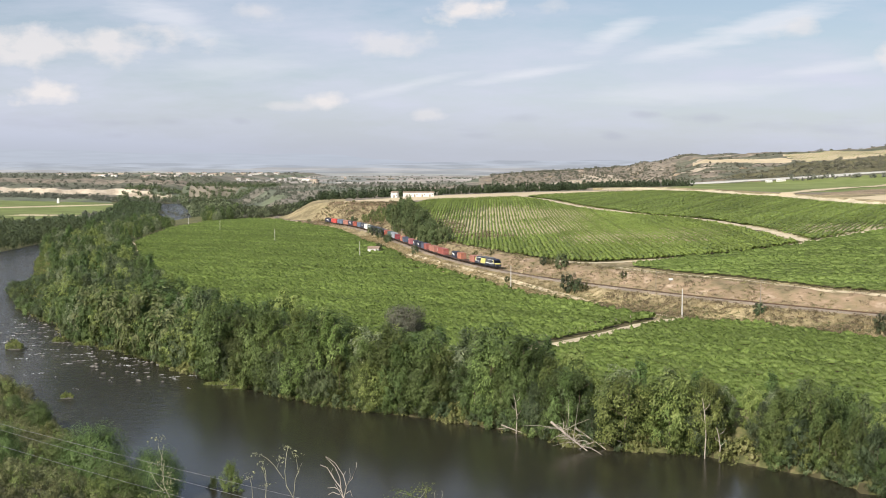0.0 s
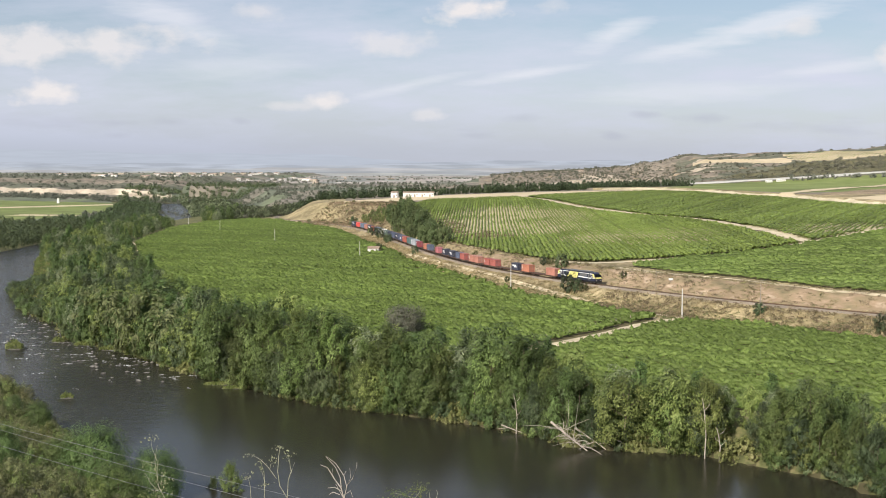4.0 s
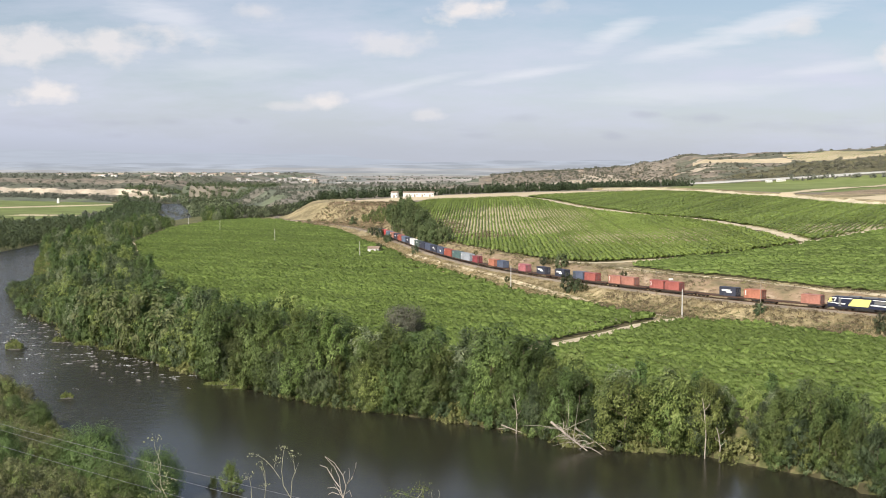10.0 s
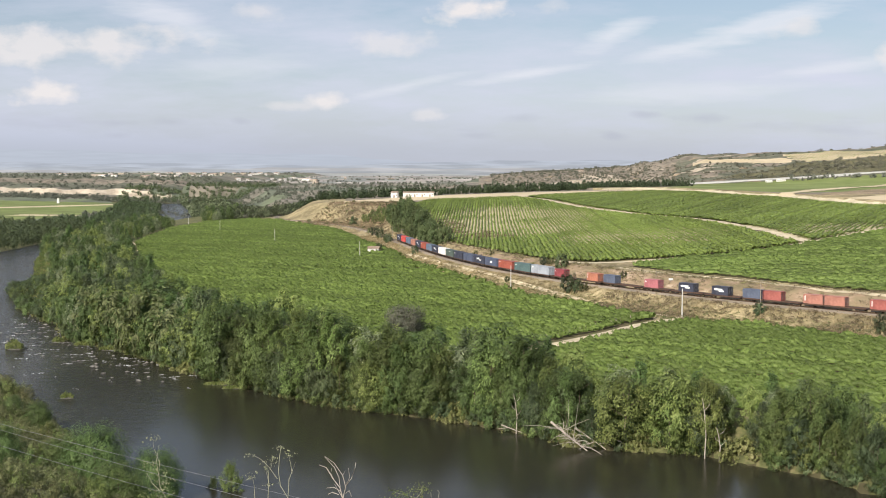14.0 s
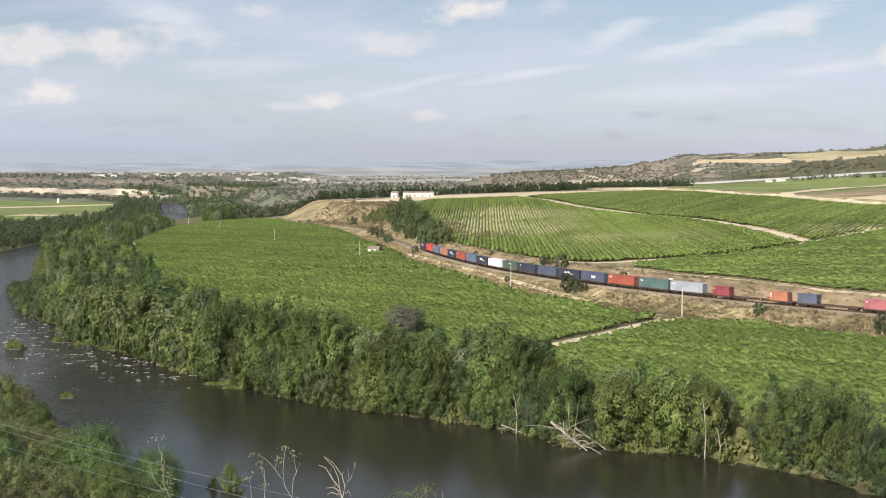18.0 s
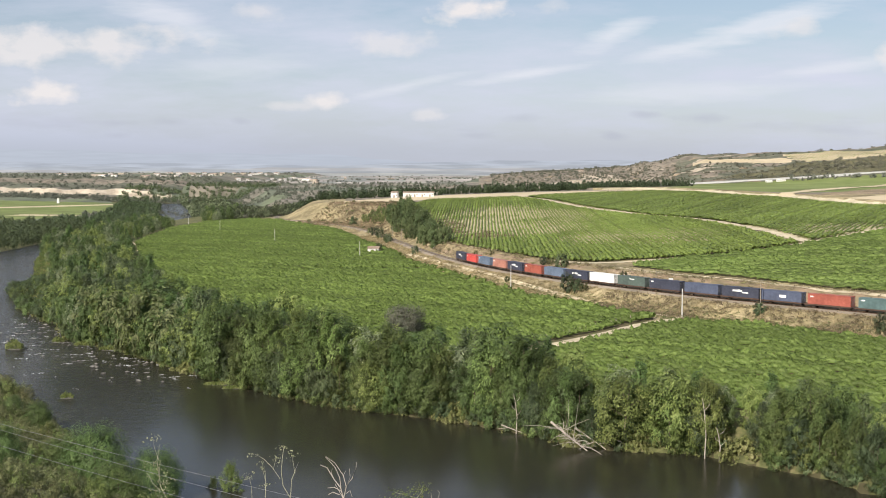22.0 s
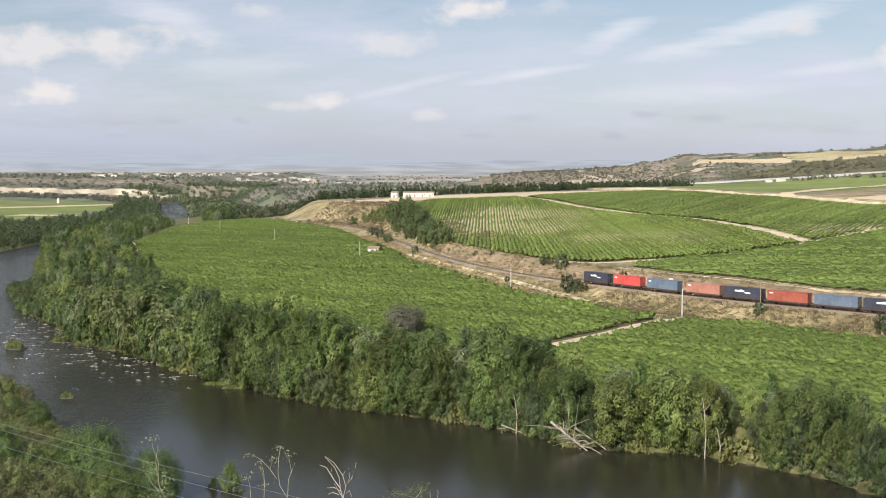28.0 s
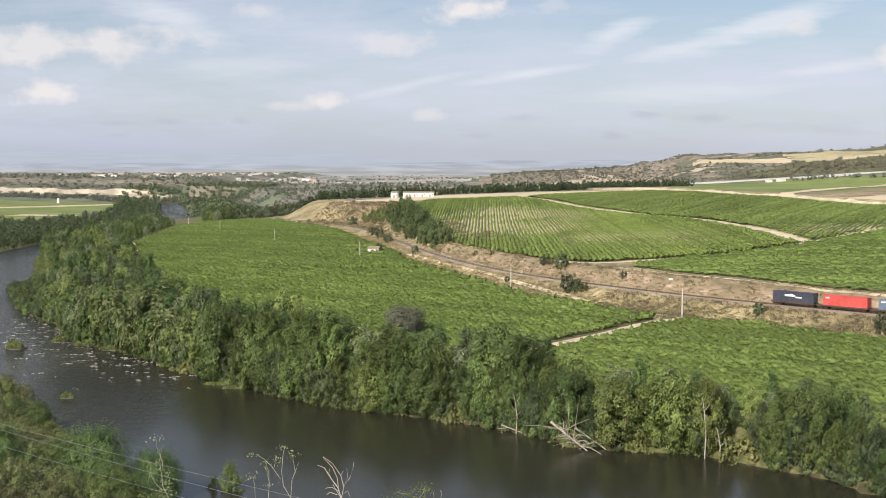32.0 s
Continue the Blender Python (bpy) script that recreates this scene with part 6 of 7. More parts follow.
for x, y, ln, ht, wall in ((-127, 1610, 14, 6, STONE), (-108, 1600, 10, 5, LIME), (-140, 1625, 9, 7, STONE), (-720, 2580, 26, 8, LIME), (-690, 2560, 18, 7, LIME), (-745, 2610, 20, 9, STONE), (-342, 3020, 46, 10, LIME),
                           (-395, 2990, 22, 8, LIME), (-560, 2570, 16, 7, LIME), (-520, 2600, 14, 6, LIME), (-470, 2790, 18, 7, STONE), (-860, 2750, 30, 8, LIME), (-300, 2860, 16, 7, STONE), (215, 1900, 12, 5, STONE),
                           (60, 2050, 12, 5, LIME), (-240, 2300, 14, 6, STONE)) + TOWN:
    tagged(house("village_house", "far-off pale village house with a tiled roof", "house", x, y, (x * 7) % 40 - 20, ln * 0.7, 8, ht * 0.5, wall, PALE_ROOF, max(1, int(ln / 10)), 1.0),
           group="far village houses")


def telegraph_pole(x, y, h, turn):
    top = tagged(new("telegraph_pole"), "thin grey trackside telegraph pole with a crossarm", "pole", "telegraph poles by the railway")
    part("shaft", fast_mesh("shaft", *tube([(0, 0, -0.5), (0, 0, h * 0.5), (0.05, 0, h)], [0.13, 0.11, 0.08], 7), [WOOD]), top)
    part("crossarm", boxes_mesh("crossarm", [(-0.1, 1.5, -0.05, 0.05, h - 0.5, h - 0.4, 0)], [STEEL]), top)
    part("brace", fast_mesh("brace", *tube([(0.05, 0, h - 1.1), (1.2, 0, h - 0.45)], [0.03, 0.03], 4), [STEEL]), top)
    part("insulator", boxes_mesh("insulator", [(1.35, 1.47, -0.06, 0.06, h - 0.4, h - 0.2, 0)], [GLASS], 0.02), top)
    top.matrix_basis = settle(x, y, radians(turn))


for x, y, h, turn in ((68.5, 390.0, 7.2, 20), (92.0, 351.0, 8.0, 20), (-5.6, 614, 6.5, 10), (14.4, 499, 5.5, 10), (-24, 704, 6.5, 5), (-30.5, 735, 6.5, 5)):
    telegraph_pole(x, y, h, turn)

sign = tagged(new("trackside_sign"), "small white trackside sign on a short post", "sign")
part("post", fast_mesh("post", *tube([(0, 0, -0.3), (0, 0, 1.3)], [0.05, 0.05], 6), [STEEL]), sign)
part("board", boxes_mesh("board", [(-0.85, 0.85, -0.06, 0.0, 0.75, 1.45, 0)], [WHITE], 0.03), sign)
sign.matrix_basis = settle(74.1, 394.5, 0.4)
box = tagged(new("relay_cabinet"), "white relay cabinet beside the track", "cabinet")
part("body", boxes_mesh("body", [(-0.6, 0.6, -0.4, 0.4, -0.2, 1.8, 0)], [WHITE], 0.04), box)
part("door", boxes_mesh("door", [(-0.5, 0.5, -0.44, -0.4, 0.1, 1.7, 0)], [WHITE], 0.01), box)
box.matrix_basis = settle(-4.4, 612.5, 0.2)
tower = tagged(new("pump_tower"), "small white pump tower among green crops", "tower")
part("shaft", boxes_mesh("shaft", [(-1.7, 1.7, -1.7, 1.7, -1, 5.4, 0)], [LIME], 0.1), tower)
part("cap", boxes_mesh("cap", [(-1.3, 1.3, -1.3, 1.3, 5.4, 7.2, 0)], [LIME], 0.1), tower)
tower.matrix_basis = settle(-567, 1795)


def highway():
    """A pale main road along the foot of the hill, with a low parapet."""
    p = spline(HIGHWAY, 12.0)
    t = np.gradient(p, axis=0)
    t /= np.hypot(t[:, 0], t[:, 1])[:, None]
    n = np.c_[-t[:, 1], t[:, 0]]
    z = level(p[:, 0], p[:, 1])
    k = np.ones(9) / 9
    z = np.convolve(np.pad(z, 4, mode="edge"), k, "valid") + 0.8
    prof = ((-9, -4.0), (-4.6, 0.0), (-4.5, 0.7), (-4.4, 0.0), (4.4, 0.0), (4.5, 0.7), (4.6, 0.0), (9, -4.0))
    v = np.stack([np.c_[p + n * a, z + b] for a, b in prof], 1).reshape(-1, 3)
    m = len(prof)
    i, j = np.meshgrid(np.arange(len(p) - 1), np.arange(m - 1), indexing="ij")
    q = i * m + j
    tagged(new("road", fast_mesh("road", v, np.stack([q, q + m, q + m + 1, q + 1], -1).reshape(-1, 4), [ASPHALT])), "pale grey main road along the hill", "road", kind="structure")


highway()
for x, ln in ((358, 9), (372, 13)):
    tagged(house("crop_shelter", "long low white shelter beside the green crop", "shed", x, 1339 + (x - 358) * 0.2, 12, ln * 0.75, 4, 1.4, LIME, LIME, 1, 0.8, 0), group="white crop shelters")


def row_posts():
    a, b = np.array([16.5, 310.5]), np.array([58, 361.0])
    n = 24
    for k in range(n):
        x, y = a + (b - a) * (k + 0.5) / n
        top = tagged(new("vine_post"), "grey wooden end post of a vine row", "post", "end posts of the vine rows")
        part("stake", boxes_mesh("stake", [(-0.06, 0.06, -0.06, 0.06, -0.3, 1.7, 0)], [WOOD], 0.01), top)
        part("anchor", fast_mesh("anchor", *tube([(0, 0, 1.4), (1.0, -0.8, 0.0)], [0.03, 0.03], 4), [WOOD]), top)
        top.matrix_basis = settle(x, y, 0)


row_posts()


# ---- river details ----
SCRUB_LEAF = mat("dry_hill_scrub", ((0.115, 0.115, 0.082), (0.155, 0.152, 0.112), (0.205, 0.197, 0.15)), 0.06, 0.85, island=0.35, leaf=0.1)
FOAM = mat("white_water", ((0.12, 0.12, 0.11), (0.34, 0.34, 0.33), (0.72, 0.72, 0.70)), 1.3, 0.6, bump=0.1)
PEBBLE = mat("wet_stones", ((0.07, 0.066, 0.058), (0.20, 0.187, 0.165)), 1.5, 0.45, bump=0.1, shift=0.4)
REED = mat("reeds", ((0.09, 0.12, 0.03), (0.15, 0.18, 0.05), (0.24, 0.25, 0.10)), 1.0, 0.8, island=0.3, leaf=0.2)


def lump(rng, rx, ry, rz, rings=5, sides=9):
    """A rough rounded stone or hump, open below."""
    v, q = [], []
    for i in range(rings):
        t = i / (rings - 1) * math.pi / 2
        for j in range(sides):
            a = j / sides * 2 * math.pi
            k = rng.uniform(0.78, 1.15)
            v.append((rx * math.cos(t) * math.cos(a) * k, ry * math.cos(t) * math.sin(a) * k, rz * math.sin(t) * rng.uniform(0.85, 1.1) - 0.15))
    for i in range(rings - 1):
        for j in range(sides):
            q.append((i * sides + j, i * sides + (j + 1) % sides, (i + 1) * sides + (j + 1) % sides, (i + 1) * sides + j))
    return np.array(v), np.array(q)


def rapids():
    rng = np.random.default_rng(77)
    # broken crests: across, away, length, slant in degrees
    crests = ((-104.5, 341.6, 6.4, -4), (-97.0, 331.2, 3.4, -8), (-100.3, 325.3, 2.1, 0), (-89.0, 334.2, 7.0, 3), (-90.8, 328.2, 1.8, 0), (-83.8, 335.3, 1.9, 0), (-84.3, 322.4, 5.4, 3), (-113.2, 351.4, 4.2, -4),
              (-116.3, 334.2, 3.1, 4), (-115.7, 341.6, 2.5, 8), (-114.0, 343.7, 2.2, -10), (-136.4, 382.1, 2.1, 0), (-124.2, 364.3, 2.7, 5), (-122.0, 359.5, 1.7, 0), (-68.8, 303.6, 2.3, 0), (-71.2, 307.8, 1.7, 5),
              (-66.8, 301.0, 1.4, 0), (-103.5, 309.6, 2.6, 4), (-97.5, 304.4, 2.0, 0), (-106.2, 307.0, 1.4, 0), (-103.2, 317.7, 2.6, -6), (-62.9, 306.1, 3.4, -12), (-69.7, 317.7, 3.2, -10), (-106.7, 356.0, 2.6, 0),
              (-103.2, 353.7, 2.3, -8), (-131.0, 374.3, 1.7, 0), (-102.3, 324.3, 1.8, 6), (-112.8, 319.6, 2.1, 0), (-99.0, 344.8, 1.6, 0), (-78.4, 329.2, 2.1, -8), (-60.7, 288.3, 0.9, 0), (-87.2, 286.8, 1.3, 0),
              (-128, 395, 3, 0), (-140, 402, 3, 0), (-150, 425, 3, 4), (-133, 366, 2, 0), (-120, 352, 2, 4))
    for _ in range(90):
        t = rng.uniform(0, 1)
        x, y = -148 + 84 * t, 422 - 104 * t + rng.normal(-6, 10)
        if inside(np.array([x]), np.array([y]), RIVER)[0]:
            crests += ((x, y, rng.uniform(0.5, 2.6), rng.uniform(-14, 14)),)
    for x, y, ln, turn in crests:
        k = int(2 + ln * 1.3)
        pieces = []
        for j in range(k):
            v, q = lump(rng, ln / k * rng.uniform(0.4, 1.5), rng.uniform(0.06, 0.22), rng.uniform(0.04, 0.13), 4, 9)
            pieces.append((v + np.array([(j - k / 2) * ln / k + rng.uniform(-0.3, 0.3), 0.5 * math.sin(j * 1.3 + x) + rng.normal(0, 0.18), 0.1]), q))
        ob = new("foam_crest", fast_mesh("foam_crest", *merge(pieces), [FOAM], smooth=True))
        ob.matrix_basis = Matrix.Translation((x, y, WATER)) @ Matrix.Rotation(radians(turn), 4, "Z")
        tagged(ob, "broken white crest of water over stones", "foam", "white crests in the rapids")
    for k in range(120):
        x, y = rng.uniform(-150, -66), 0
        t = (x + 150) / 72
        y = 425 - 100 * t + rng.uniform(-34, 20)
        if not inside(np.array([x]), np.array([y]), RIVER)[0]:
            continue
        ob = new("river_stone", fast_mesh("river_stone", *lump(rng, rng.uniform(0.2, 0.5) / rng.uniform(0.35, 1), rng.uniform(0.2, 0.6), rng.uniform(0.2, 0.6)), [PEBBLE], smooth=True))
        ob.matrix_basis = Matrix.Translation((x, y, WATER))
        tagged(ob, "dark wet stone breaking the river surface", "stone", "stones in the rapids")
    # small islands with reeds
    for x, y, rx, ry, hh in ((-125, 352.6, 3.2, 2.2, 3.4), (-116.7, 366.8, 2.2, 1.5, 2.2), (-85.9, 275.2, 1.9, 1.1, 1.9), (-106.6, 359.5, 3.8, 1.5, 1.7), (-96.3, 350.5, 4.2, 1.5, 1.8), (-87.5, 341.5, 3.2, 1.3, 1.2),
                             (-80.5, 334, 2.6, 1.3, 1.4), (-73.5, 322.5, 3.0, 1.3, 1.2), (-65.0, 310.5, 3.2, 1.4, 1.4), (-54.6, 293, 4.2, 1.5, 0.9), (-50, 287.5, 3.0, 1.1, 0.8), (-109.5, 285, 3.0, 2.0, 3.0)):
        top = tagged(new("river_islet"), "small grassy islet in the shallow river", "islet", "islets in the river")
        part("shingle", fast_mesh("shingle", *lump(rng, rx, ry, 0.35, 4, 14), [PEBBLE], smooth=True), top)
        n = int(rx * ry * 130)
        a, q = rng.uniform(0, 6.28, n), np.sqrt(rng.uniform(0, 1, n))
        c = np.c_[np.cos(a) * q * rx * 0.85, np.sin(a) * q * ry * 0.85, rng.uniform(0.1, 1, n) * hh * (1 - 0.6 * q)]
        part("reeds", fast_mesh("reeds", *sprays(c, rng.normal(0, 1, (n, 3)) * (1, 1, 0.4) + (0, -0.4, 0.4), 0.5, rng, 0.45, 0.4, 0.6), [REED]), top)
        top.matrix_basis = Matrix.Translation((x, y, WATER))
    # bleached driftwood and dead trees on the far bank
    def driftwood(name, label, x, y, z, limbs):
        pieces = [tube(np.array(p, float), np.linspace(r, r * 0.35, len(p)), 6) for p, r in limbs]
        ob = new(name, fast_mesh(name, *merge(pieces), [DEADWOOD]))
        ob.matrix_basis = Matrix.Translation((x, y, z))
        tagged(ob, label, "dead tree")
    driftwood("fallen_log", "bleached fallen log leaning into the water", 28, 225, WATER, [([(-3, 2.5, 3.2), (-1, 1.2, 2.0), (1.4, -0.6, 0.6), (2.6, -1.8, -0.2)], 0.2), ([(-2.4, 1.8, 2.8), (-3.2, 1.0, 4.0), (-3.8, 0.6, 4.6)], 0.08),
              ([(0.4, 0.2, 1.2), (-1.5, -0.8, 0.6), (-3, -1.4, -0.1)], 0.1), ([(1.0, -0.2, 0.9), (2.6, -0.9, 1.1), (3.6, -1.2, 0.5)], 0.09)])
    driftwood("fallen_log", "pale broken log lying on the bank", 34.5, 222.5, WATER, [([(-3, 1, 2.2), (0, 0, 0.9), (1.8, -0.8, 0.1)], 0.17), ([(-1, 0.3, 1.4), (-2.2, -0.6, 1.0)], 0.07)])
    driftwood("fallen_log", "thin bleached log at the water's edge", 15, 237.5, WATER, [([(-3.4, 1.6, 1.4), (-1, 0.4, 0.7), (1.4, -0.8, 0.0)], 0.13), ([(-2, 0.8, 1.0), (-4.2, 0.2, 0.9)], 0.07)])
    # a great fallen crown of dead twigs
    limbs = [([(-3.2, 2.5, 4.6), (-1.2, 1.0, 3.2), (1.2, -0.4, 1.4), (3.6, -1.6, -0.3)], 0.24)]
    for k in range(46):
        t = rng.uniform(0, 0.9)
        a = np.array([-3.2 + 6 * t, 2.4 - 3.6 * t, 4.5 - 4.4 * t])
        d = rng.normal(0, 1, 3) * (1.0, 0.5, 0.8) + (0, -0.5, 0.1)
        ln = rng.uniform(1.0, 3.2)
        b = a + d * ln * 0.5
        c = b + (d + rng.normal(0, 0.4, 3) - (0, 0, 0.5)) * ln * 0.5
        c[2] = max(c[2], 0.0)
        limbs.append(([a, b, c], rng.uniform(0.03, 0.085)))
    driftwood("fallen_tree", "fallen dead tree with a tangle of bleached twigs", 23.5, 224.0, WATER, limbs)
    for x, y, h in ((47.1, 216.0, 11), (49.3, 214.2, 6), (14.4, 236.9, 8)):
        z = max(WATER, ground_z(x, y + 0.4))
        limbs = [([(0, 0, -0.5), (0.2, 0, h * 0.4), (-0.1, 0.1, h * 0.75), (-0.5, 0, h)], 0.13)]
        for k, a in enumerate((0.3, 2.6, 4.4, 5.6)):
            z0 = h * (0.45 + 0.12 * k)
            limbs.append(([(0.1, 0, z0), (math.cos(a) * 0.8, math.sin(a) * 0.4 - 0.4, z0 + h * 0.09), (math.cos(a) * 1.1, math.sin(a) * 0.5 - 0.6, z0 + h * 0.2)], 0.06))
        driftwood("dead_tree", "bare bleached dead tree on the river bank", x, y + 0.4, z, limbs)


rapids()


# ---- distance ----
def distance():
    rng = np.random.default_rng(90)
    n = 9500
    a, r = np.radians(rng.uniform(-25, 25, n)), 1350 * (4700 / 1350) ** rng.uniform(0, 1, n)
    x, y = r * np.sin(a), r * np.cos(a)
    hedge = np.sin(x * 0.011 + y * 0.004) * np.sin(y * 0.009 - x * 0.003) + 0.5 * waves(x, y, 90)
    ok = (hedge > 0.2) & ~((x > 0.035 * y) & (y + 0.35 * x > 1550)) & ~inside(x, y, [(-700, 1240), (-420, 1215), (-420, 1500), (-470, 1850), (-900, 1850), (-900, 1300)]) & ~((x > 200) & (y < 1330))
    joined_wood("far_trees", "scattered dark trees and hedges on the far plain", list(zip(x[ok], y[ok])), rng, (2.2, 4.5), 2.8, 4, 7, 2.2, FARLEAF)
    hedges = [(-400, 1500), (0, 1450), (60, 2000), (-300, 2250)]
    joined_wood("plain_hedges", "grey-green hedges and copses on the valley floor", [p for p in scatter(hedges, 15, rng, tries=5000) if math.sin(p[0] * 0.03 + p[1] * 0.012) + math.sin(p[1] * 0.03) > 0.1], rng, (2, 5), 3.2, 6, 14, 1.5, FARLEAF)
    river_end = [(-540, 1985), (-480, 2010), (-430, 2005), (-325, 1990), (-290, 2180), (-560, 2180)]
    joined_wood("upriver_wood", "dark trees closing the river's far reach", scatter(river_end, 11, rng, tries=3000), rng, (4, 8), 4.0, 9, 16, 1.6, LEAF_DARK)
    joined_wood("upriver_scrub", "grey-green scrub along the river's far reach", scatter(river_end, 13, rng, tries=3000), rng, (2, 5), 3.6, 8, 14, 1.6, SILVER)
    mound = [(-118, 975), (-66, 880), (-46, 820), (-28, 850), (-35, 990), (-90, 1040)]
    joined_wood("mound_scrub", "brown scrub on the mound above the railway", scatter(mound, 6.5, rng, tries=5000), rng, (0.4, 1.0), 1.2, 5, 12, 0.6, BRAMBLE)
    joined_wood("mound_grass", "pale dry grass on the mound above the railway", scatter(mound, 1.9, rng, tries=9000), rng, (0.3, 0.9), 0.9, 4, 9, 0.5, STRAW)
    joined_wood("mound_bushes", "olive bushes on the mound above the railway", scatter(mound, 11, rng, tries=1500), rng, (0.8, 1.8), 1.5, 7, 18, 0.6, OLIVE)
    line = [(-900, 1945), (-480, 1955), (-400, 2000), (-400, 2050), (-900, 2060)]
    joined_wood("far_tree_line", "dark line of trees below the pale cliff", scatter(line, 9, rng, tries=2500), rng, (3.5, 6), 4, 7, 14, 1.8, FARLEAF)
    hill = [(200, 1370), (420, 1420), (700, 1440), (1000, 1500), (900, 1560), (560, 1555), (440, 1530), (350, 1650), (330, 1900), (200, 1850)]
    joined_wood("hill_shrubs", "dark shrubs dotted over the dry hillside", scatter(hill, 9, rng, tries=9000), rng, (0.6, 1.7), 1.5, 4, 9, 1.0, SCRUB_LEAF)
    joined_wood("hill_bushes", "olive bushes on the hill's terraces", scatter(hill, 17, rng, tries=3000), rng, (1.2, 2.5), 2.2, 7, 14, 1.2, SCRUB_LEAF)
    hill = [(400, 1440), (560, 1440), (760, 1480), (1000, 1540), (800, 1600), (560, 1570), (440, 1540)]
    joined_wood("hill_wood", "olive-green scrub wood on the hillside", scatter(hill, 12, rng, tries=4000), rng, (1.0, 3.0), 3.2, 8, 18, 1.5, SCRUB_LEAF)
    knoll = [(250, 1700), (330, 1900), (480, 2050), (620, 2600), (480, 2750), (380, 2250), (290, 1900)]
    joined_wood("knoll_scrub", "grey scrub on the rounded end of the hill", scatter(knoll, 11, rng, tries=6000), rng, (0.8, 2.2), 2.2, 4, 9, 1.3, SCRUB_LEAF)
    brown = [(70, 1720), (200, 1700), (300, 1760), (340, 2050), (300, 2350), (90, 2350)]
    joined_wood("brown_hill_scrub", "grey-brown scrub over the low hills", scatter(brown, 9, rng, tries=9000), rng, (0.6, 2.0), 2.0, 4, 9, 1.3, SCRUB_LEAF)
    joined_wood("brown_hill_bushes", "dark bushes dotted over the low hills", scatter(brown, 26, rng, tries=2000), rng, (2.0, 4.5), 2.8, 6, 14, 1.4, FARLEAF)
    top_edge = [(365, 1690), (480, 1705), (700, 1715), (700, 1735), (470, 1730), (365, 1720)]
    joined_wood("hilltop_bushes", "dark bushes along the hilltop field's edge", scatter(top_edge, 14, rng, tries=800), rng, (1.5, 3.5), 2.6, 6, 14, 1.3, SCRUB_LEAF)
    left = [(-1050, 2140), (-480, 2140), (-260, 2220), (-260, 2420), (-420, 2600), (-1100, 2650)]
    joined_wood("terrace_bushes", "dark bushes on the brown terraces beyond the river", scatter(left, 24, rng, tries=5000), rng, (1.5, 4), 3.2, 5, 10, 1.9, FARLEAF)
    # the last ridges, pale with distance: haze is put into their glowing colours
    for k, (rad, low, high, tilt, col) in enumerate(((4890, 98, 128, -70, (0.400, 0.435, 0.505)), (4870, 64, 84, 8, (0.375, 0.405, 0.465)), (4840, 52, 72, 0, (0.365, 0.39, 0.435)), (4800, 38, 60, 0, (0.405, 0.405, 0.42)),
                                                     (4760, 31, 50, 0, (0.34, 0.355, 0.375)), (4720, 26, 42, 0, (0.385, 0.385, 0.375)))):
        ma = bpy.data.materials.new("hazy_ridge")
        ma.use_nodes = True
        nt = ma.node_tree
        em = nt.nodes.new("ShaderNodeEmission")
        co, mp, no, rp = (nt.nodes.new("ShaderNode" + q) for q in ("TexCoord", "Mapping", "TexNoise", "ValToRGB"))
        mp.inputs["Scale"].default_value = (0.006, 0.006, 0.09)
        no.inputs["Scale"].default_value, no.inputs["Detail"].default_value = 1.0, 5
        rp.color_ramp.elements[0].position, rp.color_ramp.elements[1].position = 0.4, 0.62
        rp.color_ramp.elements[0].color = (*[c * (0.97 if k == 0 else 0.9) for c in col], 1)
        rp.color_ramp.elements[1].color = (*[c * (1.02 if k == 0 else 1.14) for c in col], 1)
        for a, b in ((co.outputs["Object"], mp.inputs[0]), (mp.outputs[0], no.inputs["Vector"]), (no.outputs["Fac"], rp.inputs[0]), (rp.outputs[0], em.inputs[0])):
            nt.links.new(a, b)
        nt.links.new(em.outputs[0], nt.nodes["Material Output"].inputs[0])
        ang = np.radians(np.linspace(-60, 60, 481))
        t = np.linspace(0, 1, 481)
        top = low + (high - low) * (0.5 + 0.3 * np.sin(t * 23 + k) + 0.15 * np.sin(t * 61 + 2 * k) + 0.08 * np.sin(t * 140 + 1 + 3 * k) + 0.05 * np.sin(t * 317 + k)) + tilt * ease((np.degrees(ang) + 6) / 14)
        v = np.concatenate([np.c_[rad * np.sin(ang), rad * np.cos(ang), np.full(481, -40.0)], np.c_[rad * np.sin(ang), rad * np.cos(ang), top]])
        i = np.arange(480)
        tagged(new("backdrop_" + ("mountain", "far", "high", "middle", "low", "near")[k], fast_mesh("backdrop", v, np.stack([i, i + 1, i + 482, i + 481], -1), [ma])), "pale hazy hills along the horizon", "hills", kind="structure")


distance()

# ---- plants and wires in front of the viewpoint ----
STALK = mat("dry_stalk", ((0.26, 0.26, 0.17), (0.42, 0.40, 0.29)), 20, 0.8)
UMBEL = mat("fennel_flower", ((0.20, 0.22, 0.11), (0.36, 0.36, 0.22)), 20, 0.8, leaf=0.2)
SWAY = []


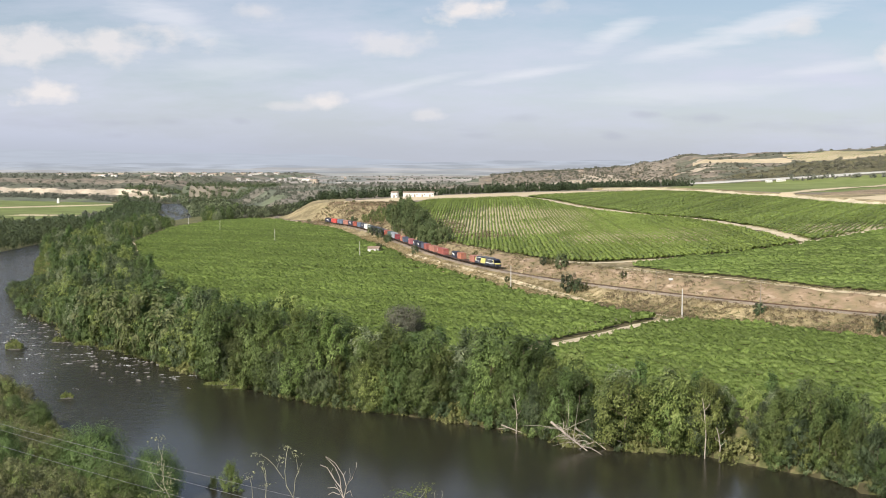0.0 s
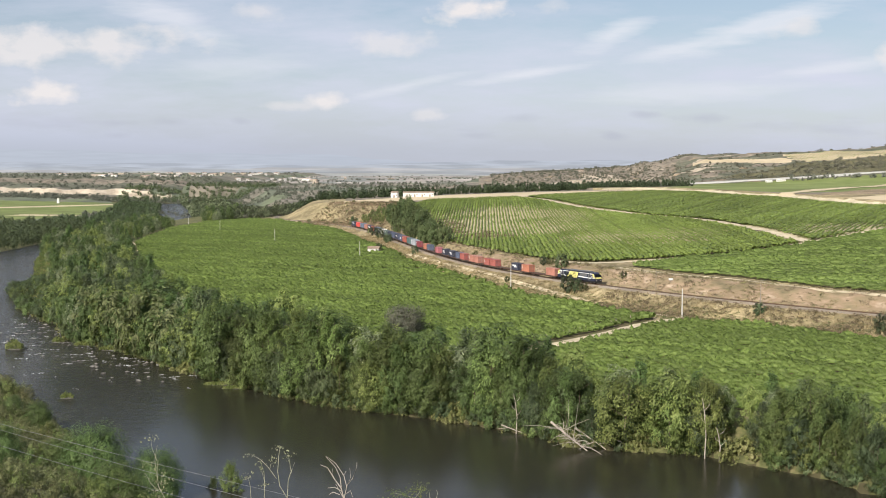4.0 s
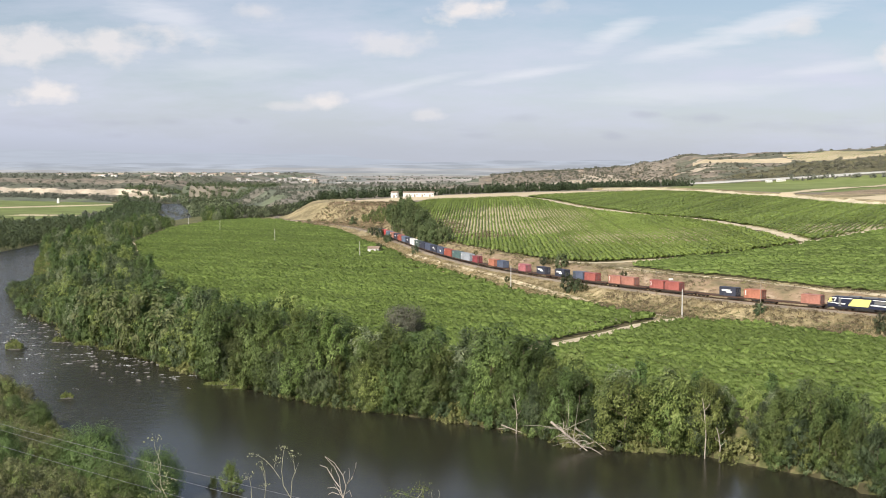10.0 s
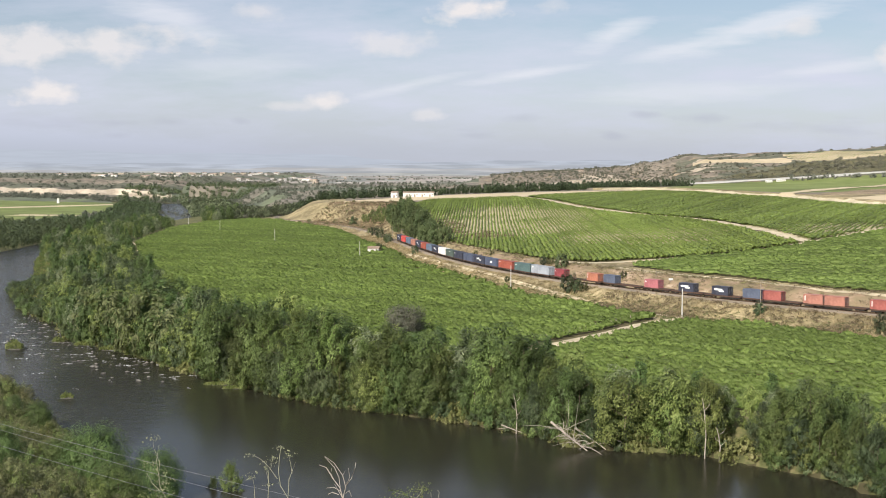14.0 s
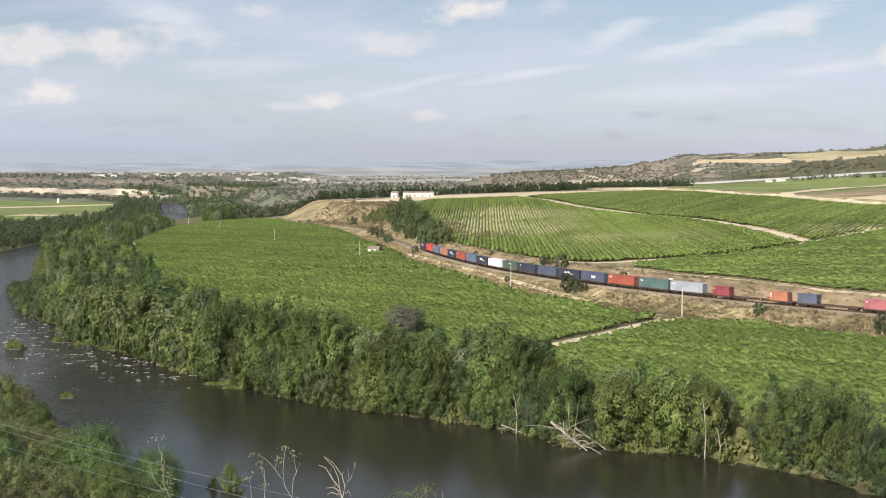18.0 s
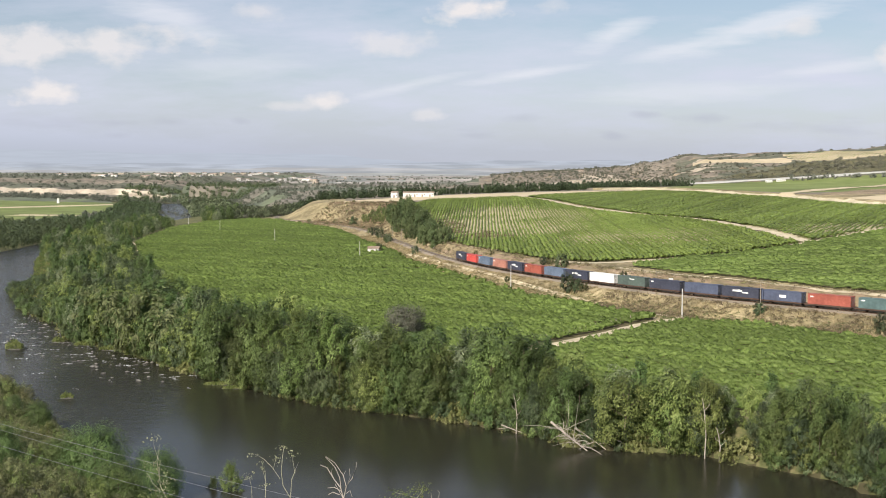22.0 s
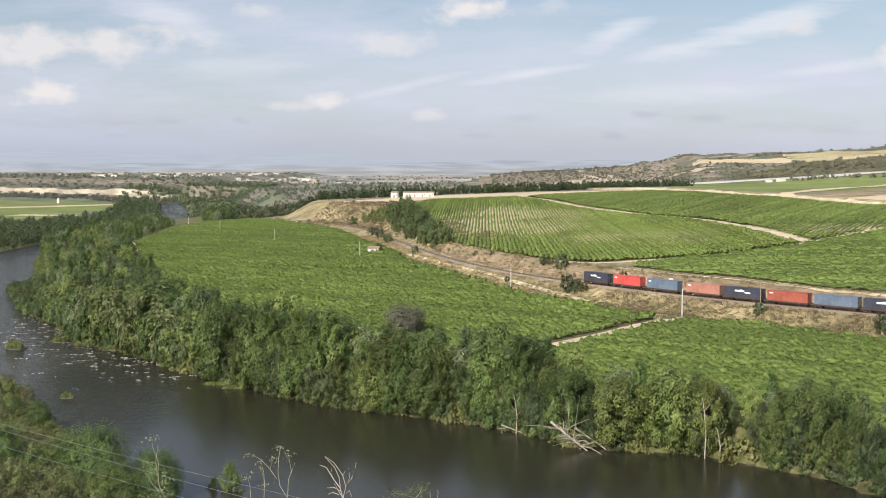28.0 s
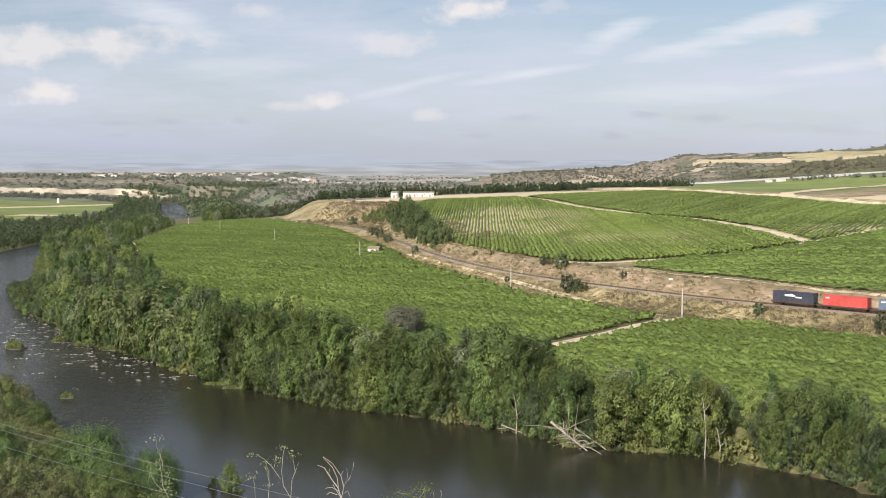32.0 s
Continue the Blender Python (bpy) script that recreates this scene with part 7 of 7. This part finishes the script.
def front_plant(name, label, centre, stems, tufts, stem_mat, tuft_mat, rng):
    """Thin stems and loose flower heads, in metres (across, up) from the plant's foot."""
    top = tagged(new(name), label, "plant")
    for pts, r in stems:
        p = np.array([(x, rng.uniform(-0.02, 0.02), z) for x, z in pts])
        part("stem", fast_mesh("stem", *tube(p, np.linspace(r, r * 0.6, len(p)) * 0.42, 6), [stem_mat], smooth=True), top)
    for x, z, w, h, n in tufts:
        n = int(n * 1.8)
        c = np.c_[rng.normal(0, w / 2.4, n) + x, rng.normal(0, w / 3, n), rng.normal(0, h / 2.4, n) + z]
        part("flower_head", fast_mesh("flower_head", *leaves(c, rng.normal(0, 1, (n, 3)) + (0, -0.6, 0.8), 0.013, rng, 0.6, 0.4), [tuft_mat]), top)["kind"] = "stuff"
    SWAY.append((top, centre, rng.uniform(0, 6)))
    return top


rng_front = np.random.default_rng(61)
front_plant("fennel_plant", "tall dry fennel with pale flower heads", (-1.052, 8.0), [
    ([(0.0, -0.1), (0.03, 1.49), (-0.018, 1.574), (-0.029, 1.669), (-0.02, 1.765), (-0.012, 1.83)], 0.007), ([(0.03, 1.49), (0.039, 1.612), (0.066, 1.681), (0.085, 1.73)], 0.006),
    ([(0.062, 1.658), (0.051, 1.734), (0.044, 1.78)], 0.004), ([(-0.037, 1.62), (-0.092, 1.708), (-0.145, 1.757), (-0.197, 1.791)], 0.005), ([(-0.081, 1.689), (-0.07, 1.727), (-0.058, 1.753)], 0.004)],
    [(-0.012, 1.833, 0.05, 0.02, 14), (0.048, 1.791, 0.06, 0.05, 16), (-0.062, 1.757, 0.05, 0.04, 14), (-0.216, 1.788, 0.04, 0.02, 7)], STALK, UMBEL, rng_front)
front_plant("fennel_plant", "thin green-topped fennel stalks", (-1.176, 8.05), [
    ([(0.0, -0.1), (-0.011, 1.492), (-0.007, 1.596), (-0.013, 1.683)], 0.006), ([(-0.007, 1.592), (-0.032, 1.714)], 0.003), ([(0.0, -0.1), (-0.102, 1.492), (-0.105, 1.576), (-0.115, 1.641)], 0.005),
    ([(-0.104, 1.634), (-0.142, 1.622), (-0.165, 1.615)], 0.003)], [(-0.032, 1.714, 0.05, 0.05, 16), (-0.01, 1.584, 0.04, 0.03, 8), (-0.127, 1.641, 0.07, 0.03, 16)], STALK, UMBEL, rng_front)
front_plant("tall_weed", "tall yellow-green weed with ragged leaves", (-1.862, 8.0), [
    ([(0.0, -0.1), (0.026, 1.514), (-0.01, 1.598), (-0.02, 1.674), (-0.015, 1.77)], 0.006), ([(-0.018, 1.567), (-0.066, 1.617), (-0.103, 1.682)], 0.004), ([(-0.02, 1.674), (-0.03, 1.77), (-0.01, 1.88)], 0.004),
    ([(-0.015, 1.77), (-0.048, 1.865), (-0.054, 1.911)], 0.003)],
    [(-0.024, 1.682, 0.09, 0.09, 30), (-0.079, 1.743, 0.07, 0.03, 14), (-0.054, 1.918, 0.06, 0.03, 12), (0.009, 1.617, 0.08, 0.05, 20), (-0.007, 1.56, 0.1, 0.05, 24)], STALK, UMBEL, rng_front)
front_plant("dead_bush", "bare bleached branches of a dead bush", (-0.671, 8.0), [
    ([(0.0, -0.1), (0.004, 1.485), (-0.015, 1.561), (-0.06, 1.615), (-0.108, 1.691), (-0.153, 1.71)], 0.01), ([(-0.015, 1.561), (-0.022, 1.626), (-0.052, 1.699), (-0.119, 1.763)], 0.007),
    ([(0.004, 1.485), (0.023, 1.569), (0.061, 1.622), (0.088, 1.699), (0.088, 1.722)], 0.009), ([(0.023, 1.561), (0.001, 1.638), (-0.055, 1.722), (-0.115, 1.767)], 0.007),
    ([(-0.011, 1.531), (-0.06, 1.561), (-0.105, 1.554)], 0.006), ([(-0.022, 1.512), (-0.068, 1.531), (-0.098, 1.508)], 0.006), ([(0.027, 1.577), (0.046, 1.622), (0.042, 1.691)], 0.004),
    ([(0.001, 1.638), (0.02, 1.676)], 0.004), ([(-0.052, 1.607), (-0.078, 1.653), (-0.07, 1.691)], 0.004), ([(0.015, 1.512), (0.046, 1.538), (0.06, 1.492)], 0.006), ([(0.004, 1.485), (-0.03, 1.538), (-0.052, 1.584)], 0.006)],
    [], DEADWOOD, UMBEL, rng_front)
front_plant("leafy_sprig", "green leafy sprigs of a low bush", (-0.185, 8.0), [
    ([(0.0, -0.1), (0.019, 1.484), (0.049, 1.53), (0.057, 1.568)], 0.006), ([(0.0, -0.1), (0.019, 1.484), (-0.038, 1.507), (-0.124, 1.522)], 0.005), ([(0.0, -0.1), (0.117, 1.484), (0.113, 1.53)], 0.005),
    ([(0.0, -0.1), (0.162, 1.484), (0.17, 1.526), (0.158, 1.537)], 0.004)],
    [(-0.124, 1.522, 0.1, 0.06, 40), (0.049, 1.56, 0.09, 0.06, 36), (0.019, 1.515, 0.12, 0.06, 40), (-0.049, 1.503, 0.08, 0.05, 24)], STALK, LEAF_LIGHT, rng_front)

# a low power line down the slope
CABLE = plain("grey_cable", (0.24, 0.24, 0.25), 0.5, 0.4)
for (x0, y0, z0), (x1, y1, z1) in (((-26.27, 60.0, 27.16), (-2.21, 35.0, 28.53)), ((-26.28, 60.4, 26.84), (-2.21, 35.4, 27.94)), ((-26.3, 59.6, 26.33), (-2.22, 34.6, 27.68))):
    t = np.linspace(0, 1, 12)[:, None]
    p = np.array([(x0, y0, z0)]) * (1 - t) + np.array([(x1, y1, z1)]) * t
    p[:, 2] -= 0.12 * np.sin(np.pi * t[:, 0])
    tagged(new("power_cable", fast_mesh("power_cable", *tube(p, np.full(12, 0.0065), 5), [CABLE], smooth=True)), "thin grey overhead cable strung between poles", "cable", "cables of the power line")
for x, y, zt in ((-26.28, 60.0, 27.3), (-2.21, 35.0, 28.6)):
    z = ground_z(x, y)
    top = tagged(new("cable_pole"), "slim wooden pole of the low power line", "pole", "poles of the power line")
    part("shaft", fast_mesh("shaft", *tube([(0, 0, -0.6), (0, 0, zt - z)], [0.12, 0.09], 8), [WOOD]), top)
    part("crossarm", boxes_mesh("crossarm", [(-0.06, 0.06, -0.55, 0.55, zt - z - 0.9, zt - z - 0.8, 0)], [STEEL]), top)
    top.matrix_basis = Matrix.Translation((x, y, z))


def motions():
    """The train runs along the line at a slowly rising speed; the plants by the viewpoint nod in the breeze."""
    for thing, front, back in MOVING:
        walk(thing, [(t, on_line(front, back, t)) for t in range(0, 33)])
    for thing, (x, y), start in SWAY:
        z = ground_z(x, y)
        rows = []
        for k in range(65):
            t = k / 2
            a = 0.55 * math.sin(t * 2.1 + start) + 0.35 * math.sin(t * 3.7 + 2 * start) + 0.3 * math.sin(t * 0.55 + start)
            rows.append((t, pose(x, y, z, 0, 0.45 * a if thing.name.startswith("dead") else a, 0)))
        walk(thing, rows)


motions()
